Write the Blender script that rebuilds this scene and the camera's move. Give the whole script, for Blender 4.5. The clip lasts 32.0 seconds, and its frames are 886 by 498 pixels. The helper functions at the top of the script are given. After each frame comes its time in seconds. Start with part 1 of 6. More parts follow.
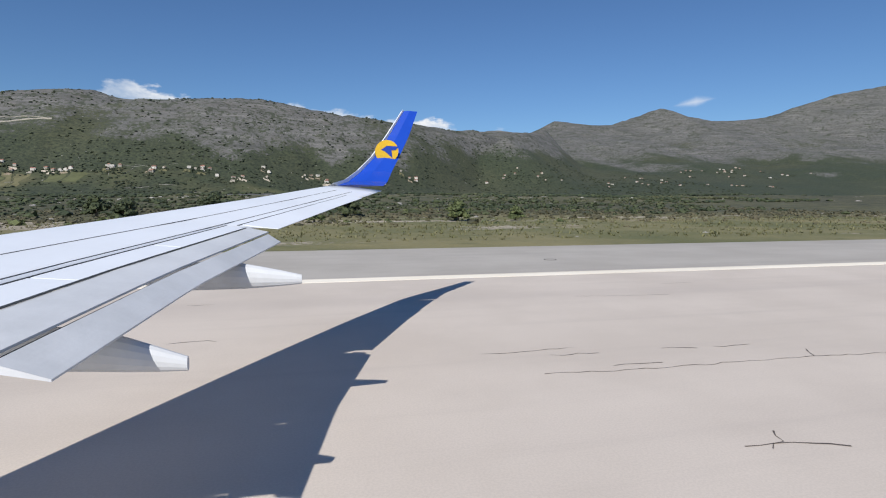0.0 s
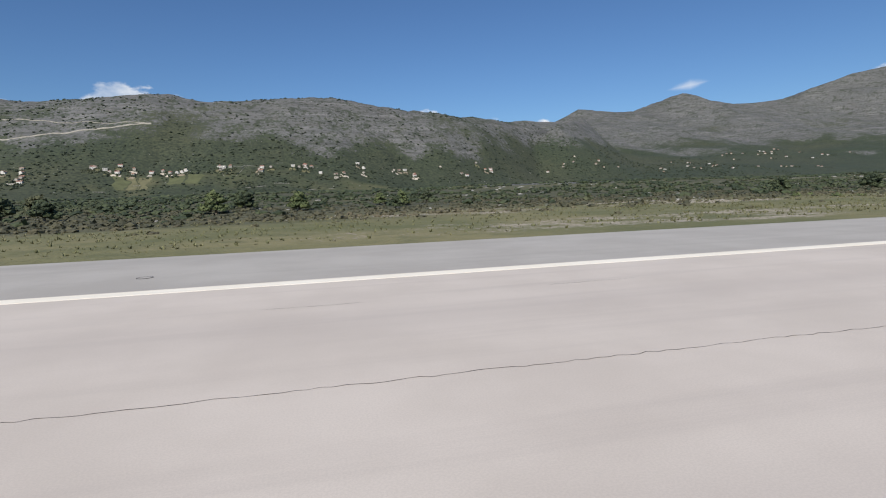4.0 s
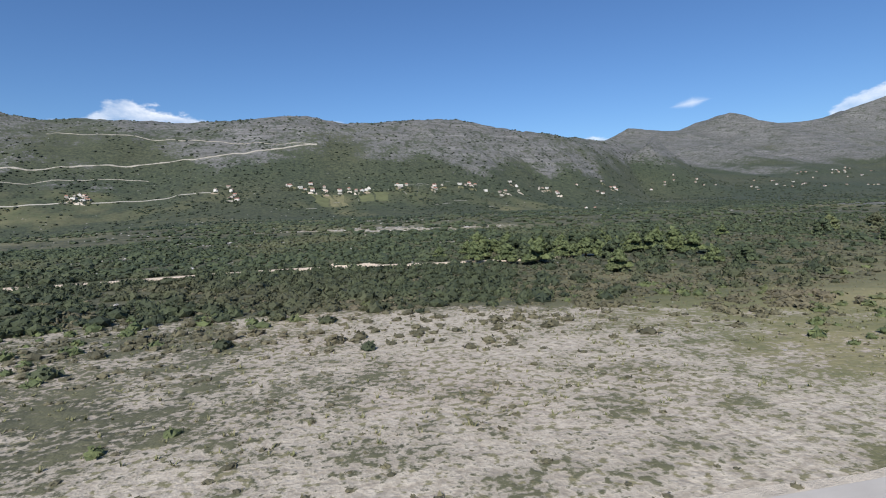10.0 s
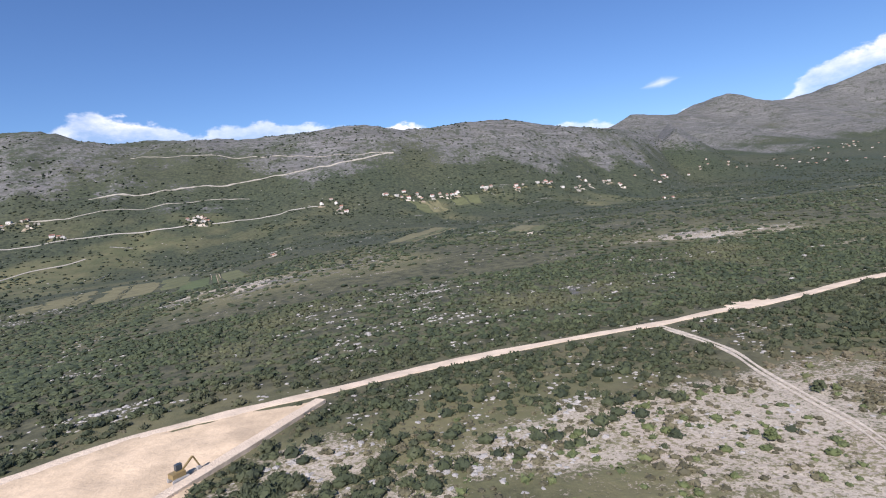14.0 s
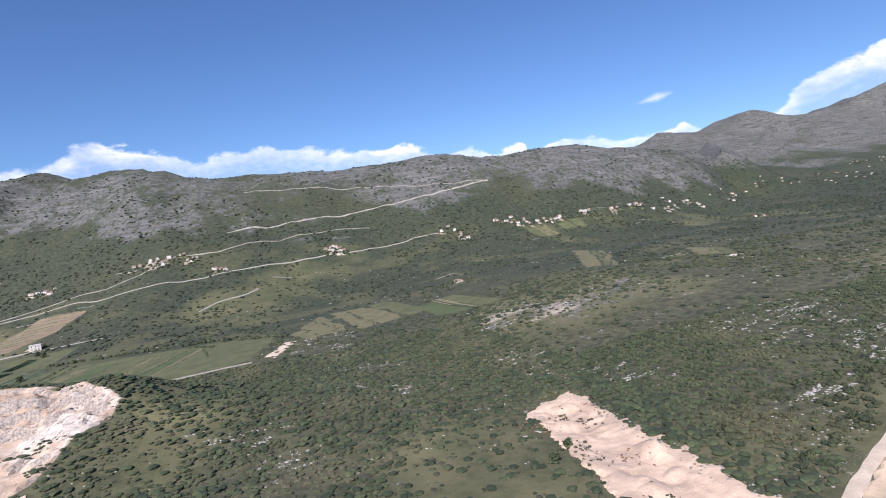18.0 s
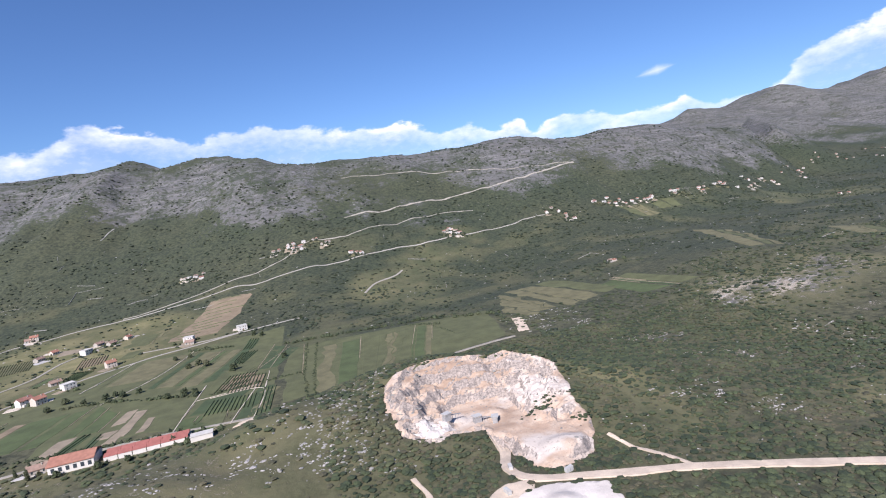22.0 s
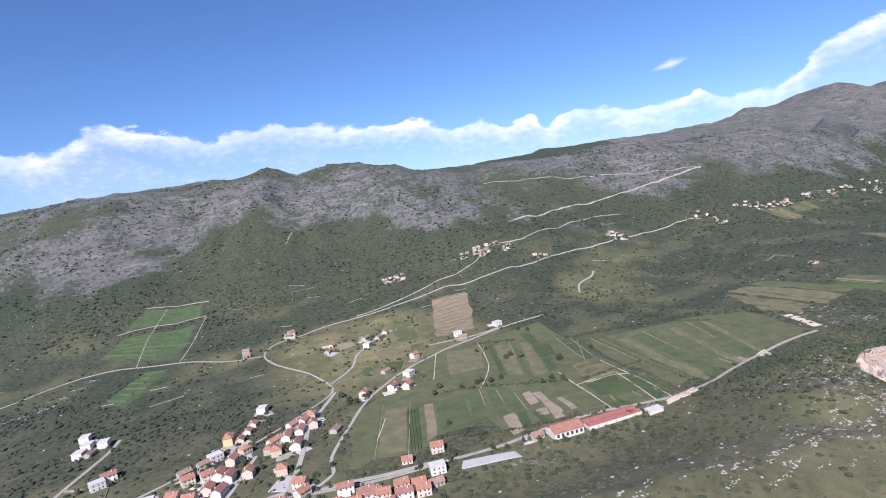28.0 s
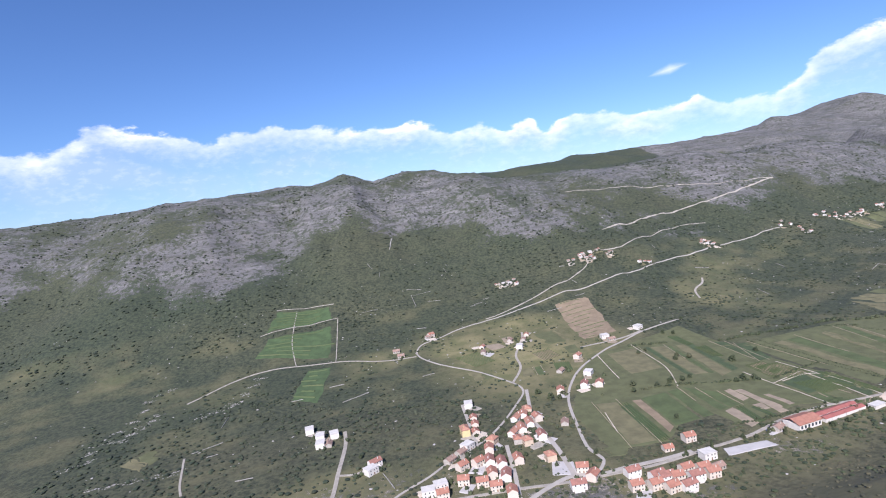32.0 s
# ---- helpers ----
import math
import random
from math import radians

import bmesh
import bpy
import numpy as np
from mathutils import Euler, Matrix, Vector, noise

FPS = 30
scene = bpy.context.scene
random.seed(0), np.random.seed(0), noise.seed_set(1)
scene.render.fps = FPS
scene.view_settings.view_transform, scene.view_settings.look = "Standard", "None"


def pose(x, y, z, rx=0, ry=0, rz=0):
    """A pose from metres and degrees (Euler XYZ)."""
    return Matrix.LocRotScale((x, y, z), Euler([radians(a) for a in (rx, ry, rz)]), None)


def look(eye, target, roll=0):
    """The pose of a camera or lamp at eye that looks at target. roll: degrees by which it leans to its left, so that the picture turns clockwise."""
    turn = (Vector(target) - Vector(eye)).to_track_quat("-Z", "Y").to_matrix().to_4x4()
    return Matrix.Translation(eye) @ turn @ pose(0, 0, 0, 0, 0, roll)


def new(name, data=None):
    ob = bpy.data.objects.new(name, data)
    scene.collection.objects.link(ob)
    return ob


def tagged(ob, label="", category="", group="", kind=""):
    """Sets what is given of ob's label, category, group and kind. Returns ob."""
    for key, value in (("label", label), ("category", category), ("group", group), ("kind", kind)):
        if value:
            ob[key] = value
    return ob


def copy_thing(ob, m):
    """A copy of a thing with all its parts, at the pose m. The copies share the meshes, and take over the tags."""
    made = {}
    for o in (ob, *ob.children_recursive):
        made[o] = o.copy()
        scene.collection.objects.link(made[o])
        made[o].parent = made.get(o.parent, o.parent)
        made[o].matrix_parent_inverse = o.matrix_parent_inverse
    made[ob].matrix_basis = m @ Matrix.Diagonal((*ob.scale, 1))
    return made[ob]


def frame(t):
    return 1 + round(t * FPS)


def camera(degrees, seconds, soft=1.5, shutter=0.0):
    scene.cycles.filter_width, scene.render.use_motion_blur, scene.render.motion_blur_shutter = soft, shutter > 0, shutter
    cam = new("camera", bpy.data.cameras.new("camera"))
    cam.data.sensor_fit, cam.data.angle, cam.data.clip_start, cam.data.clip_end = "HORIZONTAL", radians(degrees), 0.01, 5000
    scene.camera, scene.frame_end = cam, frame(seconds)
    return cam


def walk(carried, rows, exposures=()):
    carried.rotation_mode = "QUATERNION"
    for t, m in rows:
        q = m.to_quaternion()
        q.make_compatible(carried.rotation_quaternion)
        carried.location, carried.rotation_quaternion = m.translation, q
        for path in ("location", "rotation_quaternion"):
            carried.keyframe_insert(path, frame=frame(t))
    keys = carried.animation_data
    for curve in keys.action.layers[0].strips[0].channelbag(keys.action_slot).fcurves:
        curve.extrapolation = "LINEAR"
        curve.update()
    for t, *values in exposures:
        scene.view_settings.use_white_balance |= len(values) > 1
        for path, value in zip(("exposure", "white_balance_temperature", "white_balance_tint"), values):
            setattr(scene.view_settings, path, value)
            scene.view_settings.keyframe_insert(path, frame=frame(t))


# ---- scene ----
cam = camera(78.95, 32.0, soft=1.1)


def aim(x, y, z, yaw, pitch, roll):
    """A camera's pose from its place and its yaw, pitch and lean."""
    return pose(x, y, z, 0, 0, yaw) @ pose(0, 0, 0, 90 + pitch, 0, 0) @ pose(0, 0, 0, 0, 0, roll)


# seconds, place, yaw, pitch, roll
FLIGHT = [
    (0, 26.90, 0.00, 2.10, -12.54, -5.05, -0.04),
    (0.5, 13.13, 0.00, 2.10, -12.42, -4.97, -0.18),
    (1, -0.84, 0.00, 2.10, -12.38, -5.06, -0.16),
    (1.5, -15.12, 0.00, 2.10, -12.55, -5.07, -0.25),
    (2, -29.50, 0.00, 2.10, -12.66, -5.32, -0.25),
    (2.5, -44.12, 0.00, 2.10, -12.73, -5.53, -0.60),
    (3, -58.65, 0.00, 2.10, -12.80, -5.67, -1.14),
    (3.5, -72.93, 0.20, 2.10, -12.68, -5.83, -1.76),
    (5.5, -129.48, 1.90, 2.20, -12.62, -5.68, -2.26),
    (6, -144.43, 2.59, 2.57, -12.63, -5.13, -2.05),
    (6.5, -159.75, 3.72, 2.81, -12.48, -4.21, -2.03),
    (7, -175.47, 4.62, 3.38, -12.32, -3.64, -1.86),
    (7.5, -191.91, 5.19, 4.09, -12.40, -3.82, -1.30),
    (8, -209.55, 5.70, 4.82, -12.79, -5.21, -0.71),
    (8.5, -225.82, 6.20, 5.80, -13.13, -7.12, -0.52),
    (9, -243.18, 7.17, 6.90, -13.17, -7.04, -0.64),
    (9.5, -259.81, 6.27, 7.77, -12.87, -5.37, -1.07),
    (10, -276.28, 4.31, 8.80, -12.37, -4.12, -1.94),
    (10.5, -292.96, 2.05, 10.10, -11.98, -3.63, -2.79),
    (11, -309.37, -0.17, 11.77, -11.56, -3.33, -3.95),
    (11.5, -325.20, -1.74, 13.90, -11.39, -3.25, -5.16),
    (12, -341.59, -1.35, 16.26, -12.07, -3.41, -6.21),
    (12.5, -358.05, -1.33, 18.60, -12.72, -3.85, -6.55),
    (13, -375.02, -0.39, 21.23, -13.39, -4.17, -6.47),
    (13.5, -390.91, -0.09, 23.62, -13.79, -4.28, -6.07),
    (14, -407.47, 0.56, 26.00, -14.19, -4.92, -5.61),
    (14.5, -423.76, 0.59, 28.55, -14.47, -5.08, -5.63),
    (15, -440.96, 0.06, 31.23, -14.60, -4.12, -5.97),
    (15.5, -456.99, -0.31, 34.06, -14.63, -3.82, -6.18),
    (17.5, -525.88, -4.89, 44.86, -14.24, -3.11, -6.69),
    (18, -543.12, -5.35, 47.66, -14.25, -2.85, -7.18),
    (18.5, -559.96, -5.73, 50.39, -14.32, -2.62, -7.35),
    (19, -576.51, -5.45, 53.26, -14.26, -3.07, -7.23),
    (19.5, -592.83, -5.60, 56.17, -14.11, -4.11, -6.81),
    (20, -609.93, -5.54, 58.98, -13.95, -5.27, -6.56),
    (20.5, -626.69, -4.96, 61.72, -13.81, -5.71, -6.71),
    (21, -643.28, -4.35, 64.60, -13.71, -5.97, -7.12),
    (21.5, -659.23, -4.05, 67.77, -13.82, -5.62, -7.56),
    (22, -675.69, -3.83, 70.72, -13.92, -5.16, -8.11),
    (22.5, -691.61, -3.75, 73.63, -13.98, -5.18, -8.37),
    (23, -707.86, -3.95, 76.65, -13.78, -5.67, -8.51),
    (23.5, -723.75, -4.26, 79.78, -13.71, -5.91, -8.53),
    (24, -740.03, -3.97, 82.97, -13.59, -5.60, -8.81),
    (24.5, -755.85, -3.75, 86.13, -13.55, -5.29, -8.86),
    (25, -772.25, -4.04, 89.19, -13.41, -4.99, -8.82),
    (25.5, -788.13, -4.29, 92.31, -13.34, -4.69, -8.67),
    (27.5, -852.83, -5.90, 105.74, -12.68, -5.48, -8.31),
    (28, -869.28, -6.11, 109.01, -12.62, -5.34, -8.40),
    (28.5, -885.77, -5.81, 112.01, -12.75, -5.00, -8.41),
    (29, -902.91, -5.30, 114.87, -12.85, -4.65, -8.31),
    (29.5, -919.52, -5.01, 117.91, -12.90, -4.61, -8.19),
    (30, -936.46, -5.05, 120.98, -12.75, -4.87, -8.12),
    (30.5, -953.35, -5.18, 124.24, -12.71, -5.19, -7.97),
    (31, -970.57, -5.08, 127.69, -12.67, -5.26, -7.95),
    (31.5, -987.46, -4.99, 131.13, -12.78, -5.24, -7.87),
    (32, -1004.63, -4.85, 134.51, -12.84, -5.02, -7.98),
]
EXPOSURE = [(0, 0.06, 6450, 9), (7.5, 0.03, 6450, 9), (8.5, 0.06, 6350, 9), (10, 0.32, 6250, 10), (12, 0.50, 6280, 15), (15, 0.56, 6290, 18), (20, 0.56, 6190, 19), (25, 0.59, 6090, 20), (32, 0.66, 5980, 22)]
walk(cam, [(t, aim(*row)) for t, *row in FLIGHT], EXPOSURE)

# ---- light ----
SUN_FROM = Vector((-2.2, -3.9, 3.7)).normalized()
world = bpy.data.worlds.new("world")
scene.world = world
world.use_nodes = True


class Nodes:
    """A small helper to write node trees."""

    def __init__(self, tree):
        self.tree = tree
        tree.nodes.clear()

    def add(self, kind, **inputs):
        n = self.tree.nodes.new(kind)
        for key, value in inputs.items():
            self.put(n, key.replace("_", " "), value)
        return n

    def put(self, n, key, value):
        socket = n.inputs[int(key[1:])] if key[0] == "i" and key[1:].isdigit() else n.inputs[key]
        if isinstance(value, bpy.types.NodeSocket):
            self.tree.links.new(value, socket)
        else:
            socket.default_value = value

    def math(self, op, a, b=0.0, clamp=False):
        n = self.add("ShaderNodeMath")
        n.operation, n.use_clamp = op, clamp
        self.put(n, "i0", a)
        self.put(n, "i1", b)
        return n.outputs[0]

    def ramp(self, fac, stops, mode="LINEAR"):
        n = self.add("ShaderNodeValToRGB", Fac=fac)
        n.color_ramp.interpolation = mode
        e = n.color_ramp.elements
        while len(e) < len(stops):
            e.new(0.5)
        for k, (p, c) in enumerate(stops):
            e[k].position = p
            e[k].color = (*c, 1) if isinstance(c, tuple) else (c, c, c, 1)
        return n.outputs[0]

    def noise(self, vec, scale, detail=4.0, rough=0.55, lac=2.0):
        n = self.add("ShaderNodeTexNoise", Scale=scale, Detail=detail, Roughness=rough, Lacunarity=lac)
        if vec is not None:
            self.put(n, "Vector", vec)
        return n.outputs[0]

    def mix(self, fac, a, b, blend="MIX"):
        n = self.add("ShaderNodeMix")
        n.data_type, n.blend_type = "RGBA", blend
        self.put(n, "i0", fac)
        for key, v in (("i6", a), ("i7", b)):
            self.put(n, key, v if isinstance(v, bpy.types.NodeSocket) else (*v, 1))
        return n.outputs[2]

    def span(self, v, a, b, c=0.0, d=1.0):
        n = self.add("ShaderNodeMapRange", i0=v, i1=a, i2=b, i3=c, i4=d)
        n.interpolation_type = "SMOOTHSTEP"
        return n.outputs[0]


w = Nodes(world.node_tree)
sky = w.add("ShaderNodeTexSky")
sky.sky_type, sky.sun_disc = "NISHITA", False
sky.sun_elevation = math.asin(SUN_FROM.z)
sky.sun_rotation = math.atan2(SUN_FROM.x, SUN_FROM.y)
sky.altitude, sky.air_density, sky.dust_density, sky.ozone_density = 0, 1.0, 0.0, 4.0
toward = w.add("ShaderNodeTexCoord").outputs["Generated"]
xyz = w.add("ShaderNodeSeparateXYZ", i0=toward).outputs
bearing = w.math("MULTIPLY", w.math("ARCTAN2", xyz[0], xyz[1]), 57.2958)
rise = w.math("MULTIPLY", w.math("ARCSINE", xyz[2]), 57.2958)
# tops of the cumulus band, by bearing (degrees) and rise (degrees)
TOPS = [(-60, 8), (-26, 8.6), (-21.5, 8.6), (-20.3, 9.4), (-18.6, 10.8), (-17, 10.9), (-15.8, 10.5), (-14.2, 10.4), (-12.5, 9.8), (-10.5, 9.2), (-8, 8.8), (-6, 9.6), (-2, 9.7), (1, 9.0), (5, 8.8), (12, 8.3),
        (15.5, 7.1), (18.5, 7.3), (21, 6.5), (23.5, 7.3), (25, 5.8), (28, 6.9), (31, 6.5), (34, 5.6), (37, 5.8), (39.5, 6.7), (42, 5.2), (45.6, 5.1), (47.2, 6.2), (49, 8.3), (54, 9.5), (80, 7)]
along = w.math("DIVIDE", w.math("ADD", bearing, 60.0), 140.0)
tops = w.math("MULTIPLY", w.ramp(along, [((a + 60) / 140, h / 12) for a, h in TOPS]), 12.0)
flat = w.add("ShaderNodeCombineXYZ", i0=w.math("MULTIPLY", bearing, 0.16), i1=w.math("MULTIPLY", rise, 0.30), i2=3.7).outputs[0]
puffs = w.noise(flat, 2.2, 7.0, 0.56)
billow = w.math("MULTIPLY", w.math("SUBTRACT", puffs, 0.5), 3.0)
edge = w.math("ADD", w.math("SUBTRACT", w.math("ADD", tops, 0.15), rise), billow)
body = w.span(edge, 0.0, 0.55)
thin = w.span(w.noise(flat, 0.9, 3.0, 0.5), 0.42, 0.62)
veil = w.math("MULTIPLY", w.span(rise, 0.0, 8.0, 0.35, 1.0), w.math("ADD", 0.55, w.math("MULTIPLY", thin, 0.45)))
body = w.math("MULTIPLY", w.math("MULTIPLY", body, veil), w.span(w.math("SUBTRACT", tops, rise), 0.4, 3.2, 1.0, 0.6))
# one thin streak of high cloud
streak = w.math("SUBTRACT", 1.0, w.math("ADD", w.math("MULTIPLY", w.math("ABSOLUTE", w.math("SUBTRACT", bearing, 37.3)), 0.36),
                w.math("MULTIPLY", w.math("ABSOLUTE", w.math("SUBTRACT", w.math("SUBTRACT", rise, 9.3), w.math("MULTIPLY", w.math("SUBTRACT", bearing, 37.3), 0.12))), 1.5)))
streak = w.math("MULTIPLY", w.span(w.math("ADD", streak, w.math("SUBTRACT", puffs, 0.5)), 0.1, 1.1), 0.55)
body = w.math("MAXIMUM", body, streak)
shade = w.span(w.math("ADD", w.math("SUBTRACT", tops, rise), w.math("MULTIPLY", billow, -0.6)), -0.9, 3.0)
curls = w.noise(flat, 6.0, 5.0, 0.6)
shade = w.math("ADD", shade, w.math("MULTIPLY", w.math("SUBTRACT", curls, 0.5), 1.5), True)
white = w.mix(shade, (12.2, 12.3, 12.6), (5.4, 6.9, 9.2))
deep = w.mix(1.0, sky.outputs[0], (0.76, 0.95, 1.18), "MULTIPLY")
colour = w.mix(body, deep, white)
w.add("ShaderNodeOutputWorld", Surface=w.add("ShaderNodeBackground", Color=colour, Strength=0.071).outputs[0])

sun = new("sun", bpy.data.lights.new("sun", "SUN"))
sun.data.energy, sun.data.angle, sun.data.color = 5.0, radians(0.53), (1.0, 0.955, 0.89)
sun.matrix_world = look(SUN_FROM * 100, (0, 0, 0))

# ---- materials ----
def material(name):
    m = bpy.data.materials.new(name)
    m.use_nodes = True
    return m, Nodes(m.node_tree)


def finish(m, n, colour, rough=0.85, bump=None, depth=0.05, metal=0.0, **more):
    s = n.add("ShaderNodeBsdfPrincipled", Roughness=rough, Metallic=metal)
    n.put(s, "Base Color", colour if isinstance(colour, bpy.types.NodeSocket) else (*colour, 1))
    for key, v in more.items():
        n.put(s, key.replace("_", " "), v)
    if bump is not None:
        n.put(s, "Normal", n.add("ShaderNodeBump", Height=bump, Distance=depth, Strength=1.0).outputs[0])
    n.add("ShaderNodeOutputMaterial", Surface=s.outputs[0])
    return m


def place(n):
    """World-size coordinates: every mesh here is built at its place or with its own metres."""
    return n.add("ShaderNodeNewGeometry").outputs["Position"]


def simple(name, colour, rough=0.8, vary=0.25, size=2.0, metal=0.0, depth=0.02):
    """Paint, plaster or earth: one colour with large stains and a fine grain."""
    m, n = material(name)
    p = place(n)
    a, b = n.noise(p, 1 / size, 5.0, 0.6), n.noise(p, 14 / size, 3.0, 0.6)
    k = n.math("ADD", n.math("MULTIPLY", n.span(a, 0.3, 0.7), 0.65), n.math("MULTIPLY", b, 0.35))
    c = n.mix(k, tuple(v * (1 - vary) for v in colour), tuple(min(1, v * (1 + vary)) for v in colour))
    return finish(m, n, c, rough, b, depth, metal)


def ground_material():
    """Scrub, dry grass, grey limestone and pale gravel, shared out by the mesh's cover: red stone, green grass, blue gravel, alpha woods."""
    m, n = material("karst ground")
    p = place(n)
    cover = n.add("ShaderNodeAttribute")
    cover.attribute_name = "cover"
    part3 = n.add("ShaderNodeSeparateColor", i0=cover.outputs["Color"]).outputs
    big, mid, fine, grain = n.noise(p, 0.010, 4.0), n.noise(p, 0.06, 6.0, 0.65), n.noise(p, 0.32, 5.0, 0.7), n.noise(p, 2.4, 4.0, 0.65)
    rough8 = n.noise(p, 0.13, 6.0, 0.72)
    beds = n.noise(n.add("ShaderNodeMapping", Vector=p, Scale=(0.012, 0.012, 0.22)).outputs[0], 1.0, 5.0, 0.65)
    green = n.mix(n.span(fine, 0.34, 0.66), (0.024, 0.028, 0.014), (0.096, 0.094, 0.050))
    green = n.mix(n.math("MULTIPLY", n.span(mid, 0.48, 0.68), 0.45), green, (0.085, 0.084, 0.042))
    green = n.mix(n.math("MULTIPLY", n.span(big, 0.5, 0.7), 0.2), green, (0.10, 0.085, 0.05))
    forest = n.mix(n.span(fine, 0.36, 0.64), (0.015, 0.023, 0.013), (0.043, 0.057, 0.029))
    forest = n.mix(n.math("MULTIPLY", n.span(mid, 0.54, 0.7), 0.4), forest, (0.066, 0.072, 0.038))
    green = n.mix(cover.outputs["Alpha"], green, forest)
    grass = n.mix(n.span(mid, 0.35, 0.65), (0.108, 0.114, 0.043), (0.20, 0.178, 0.085))
    grass = n.mix(n.math("MULTIPLY", n.span(fine, 0.5, 0.72), 0.7), grass, (0.08, 0.09, 0.036))
    grass = n.mix(n.math("MULTIPLY", n.span(grain, 0.5, 0.8), 0.4), grass, (0.27, 0.245, 0.15))
    rock = n.mix(n.span(grain, 0.3, 0.7), (0.074, 0.073, 0.071), (0.152, 0.149, 0.144))
    rock = n.mix(n.math("MULTIPLY", n.span(mid, 0.45, 0.7), 0.3), rock, (0.14, 0.12, 0.105))
    rock = n.mix(n.math("MULTIPLY", n.span(beds, 0.52, 0.64), 0.42), rock, (0.23, 0.222, 0.212))
    rock = n.mix(n.math("MULTIPLY", n.span(beds, 0.46, 0.38), 0.5), rock, (0.05, 0.052, 0.045))
    sparse, groves = n.noise(p, 0.19, 4.0, 0.6), n.noise(p, 0.045, 5.0, 0.65)
    holds = n.math("MAXIMUM", n.span(sparse, 0.53, 0.60), n.math("MULTIPLY", n.span(groves, 0.52, 0.60), n.span(sparse, 0.40, 0.5)))
    rock = n.mix(n.math("MULTIPLY", holds, 0.9), rock, (0.038, 0.046, 0.028))
    gravel = n.mix(n.span(grain, 0.3, 0.7), (0.25, 0.215, 0.168), (0.475, 0.42, 0.34))
    gravel = n.mix(n.math("MULTIPLY", n.span(mid, 0.45, 0.7), 0.8), gravel, (0.36, 0.30, 0.25))
    gravel = n.mix(n.math("MULTIPLY", n.span(n.math("ADD", n.math("MULTIPLY", n.noise(p, 1.9, 4.0, 0.62), 0.62), n.math("ADD", n.math("MULTIPLY", rough8, 0.18), n.math("MULTIPLY", mid, 0.2))), 0.505, 0.57), 0.85), gravel, n.mix(fine, (0.085, 0.09, 0.034), (0.19, 0.165, 0.08)))
    base = n.mix(part3[1], green, grass)
    speck = n.math("ADD", n.math("ADD", n.math("MULTIPLY", fine, 0.32), n.math("MULTIPLY", rough8, 0.23)), n.math("ADD", n.math("MULTIPLY", mid, 0.15), n.math("ADD", n.math("MULTIPLY", grain, 0.15), n.math("MULTIPLY", beds, 0.15))))
    show = n.span(n.math("SUBTRACT", n.math("ADD", 0.27, n.math("MULTIPLY", part3[0], 0.46)), speck), -0.025, 0.035)
    colour = n.mix(show, base, rock)
    bare = n.math("ADD", n.math("MULTIPLY", fine, 0.5), n.math("MULTIPLY", grain, 0.5))
    loose = n.span(n.math("SUBTRACT", n.math("ADD", 0.26, n.math("MULTIPLY", part3[2], 0.46)), bare), -0.03, 0.05)
    colour = n.mix(loose, colour, gravel)
    h = n.math("ADD", n.math("MULTIPLY", fine, 1.0), n.math("MULTIPLY", grain, 0.3))
    return finish(m, n, colour, 0.95, h, 0.3)


def paving_material(name, a, b, streak, rough=0.75, wear=0.4):
    m, n = material(name)
    p = place(n)
    long = n.add("ShaderNodeMapping", Vector=p, Scale=(0.05, 1.0, 1.0)).outputs[0]
    s1, s2 = n.noise(long, 1.3, 5.0, 0.6), n.noise(long, 0.25, 3.0, 0.5)
    blot, grain = n.noise(p, 0.35, 5.0, 0.6), n.noise(p, 45.0, 2.0, 0.7)
    c = n.mix(n.span(blot, 0.3, 0.7), a, b)
    c = n.mix(n.math("MULTIPLY", n.span(s1, 0.5, 0.75 if wear < 0.5 else 0.6), wear), c, streak)
    c = n.mix(n.math("MULTIPLY", n.span(s2, 0.48, 0.72), 0.5), c, streak)
    c = n.mix(n.math("MULTIPLY", n.span(grain, 0.35, 0.65), 0.16), c, tuple(v * 0.55 for v in a))
    return finish(m, n, c, rough, grain, 0.0006)


GROUND = ground_material()
RUNWAY = paving_material("pale runway concrete", (0.54, 0.475, 0.415), (0.61, 0.54, 0.475), (0.44, 0.385, 0.345))
SHOULDER = paving_material("grey shoulder asphalt", (0.385, 0.355, 0.318), (0.445, 0.415, 0.375), (0.31, 0.288, 0.26))
LINE = paving_material("worn white runway paint", (0.86, 0.79, 0.66), (0.90, 0.84, 0.73), (0.64, 0.585, 0.50), wear=0.5)
CRACK = simple("tar in a crack", (0.12, 0.10, 0.088), 0.7, 0.3, 0.5)
EARTH = simple("pale packed earth", (0.55, 0.45, 0.345), 0.95, 0.22, 4.0, depth=0.15)
VERGE = simple("pale stony verge", (0.48, 0.42, 0.34), 0.95, 0.3, 0.8, depth=0.08)
CHALK = simple("white crushed stone", (0.60, 0.545, 0.485), 0.95, 0.2, 5.0, depth=0.1)
WORN = simple("worn bare soil", (0.29, 0.24, 0.165), 0.95, 0.3, 0.9, depth=0.05)
TAR = simple("worn road asphalt", (0.33, 0.305, 0.265), 0.9, 0.15, 6.0)
TRACK = simple("pale gravel track", (0.30, 0.275, 0.23), 0.95, 0.25, 3.0, depth=0.08)
FIELD_GREEN = simple("green crop field", (0.066, 0.088, 0.033), 0.95, 0.3, 9.0, depth=0.1)
FIELD_OLIVE = simple("olive meadow", (0.088, 0.096, 0.042), 0.95, 0.28, 8.0, depth=0.1)
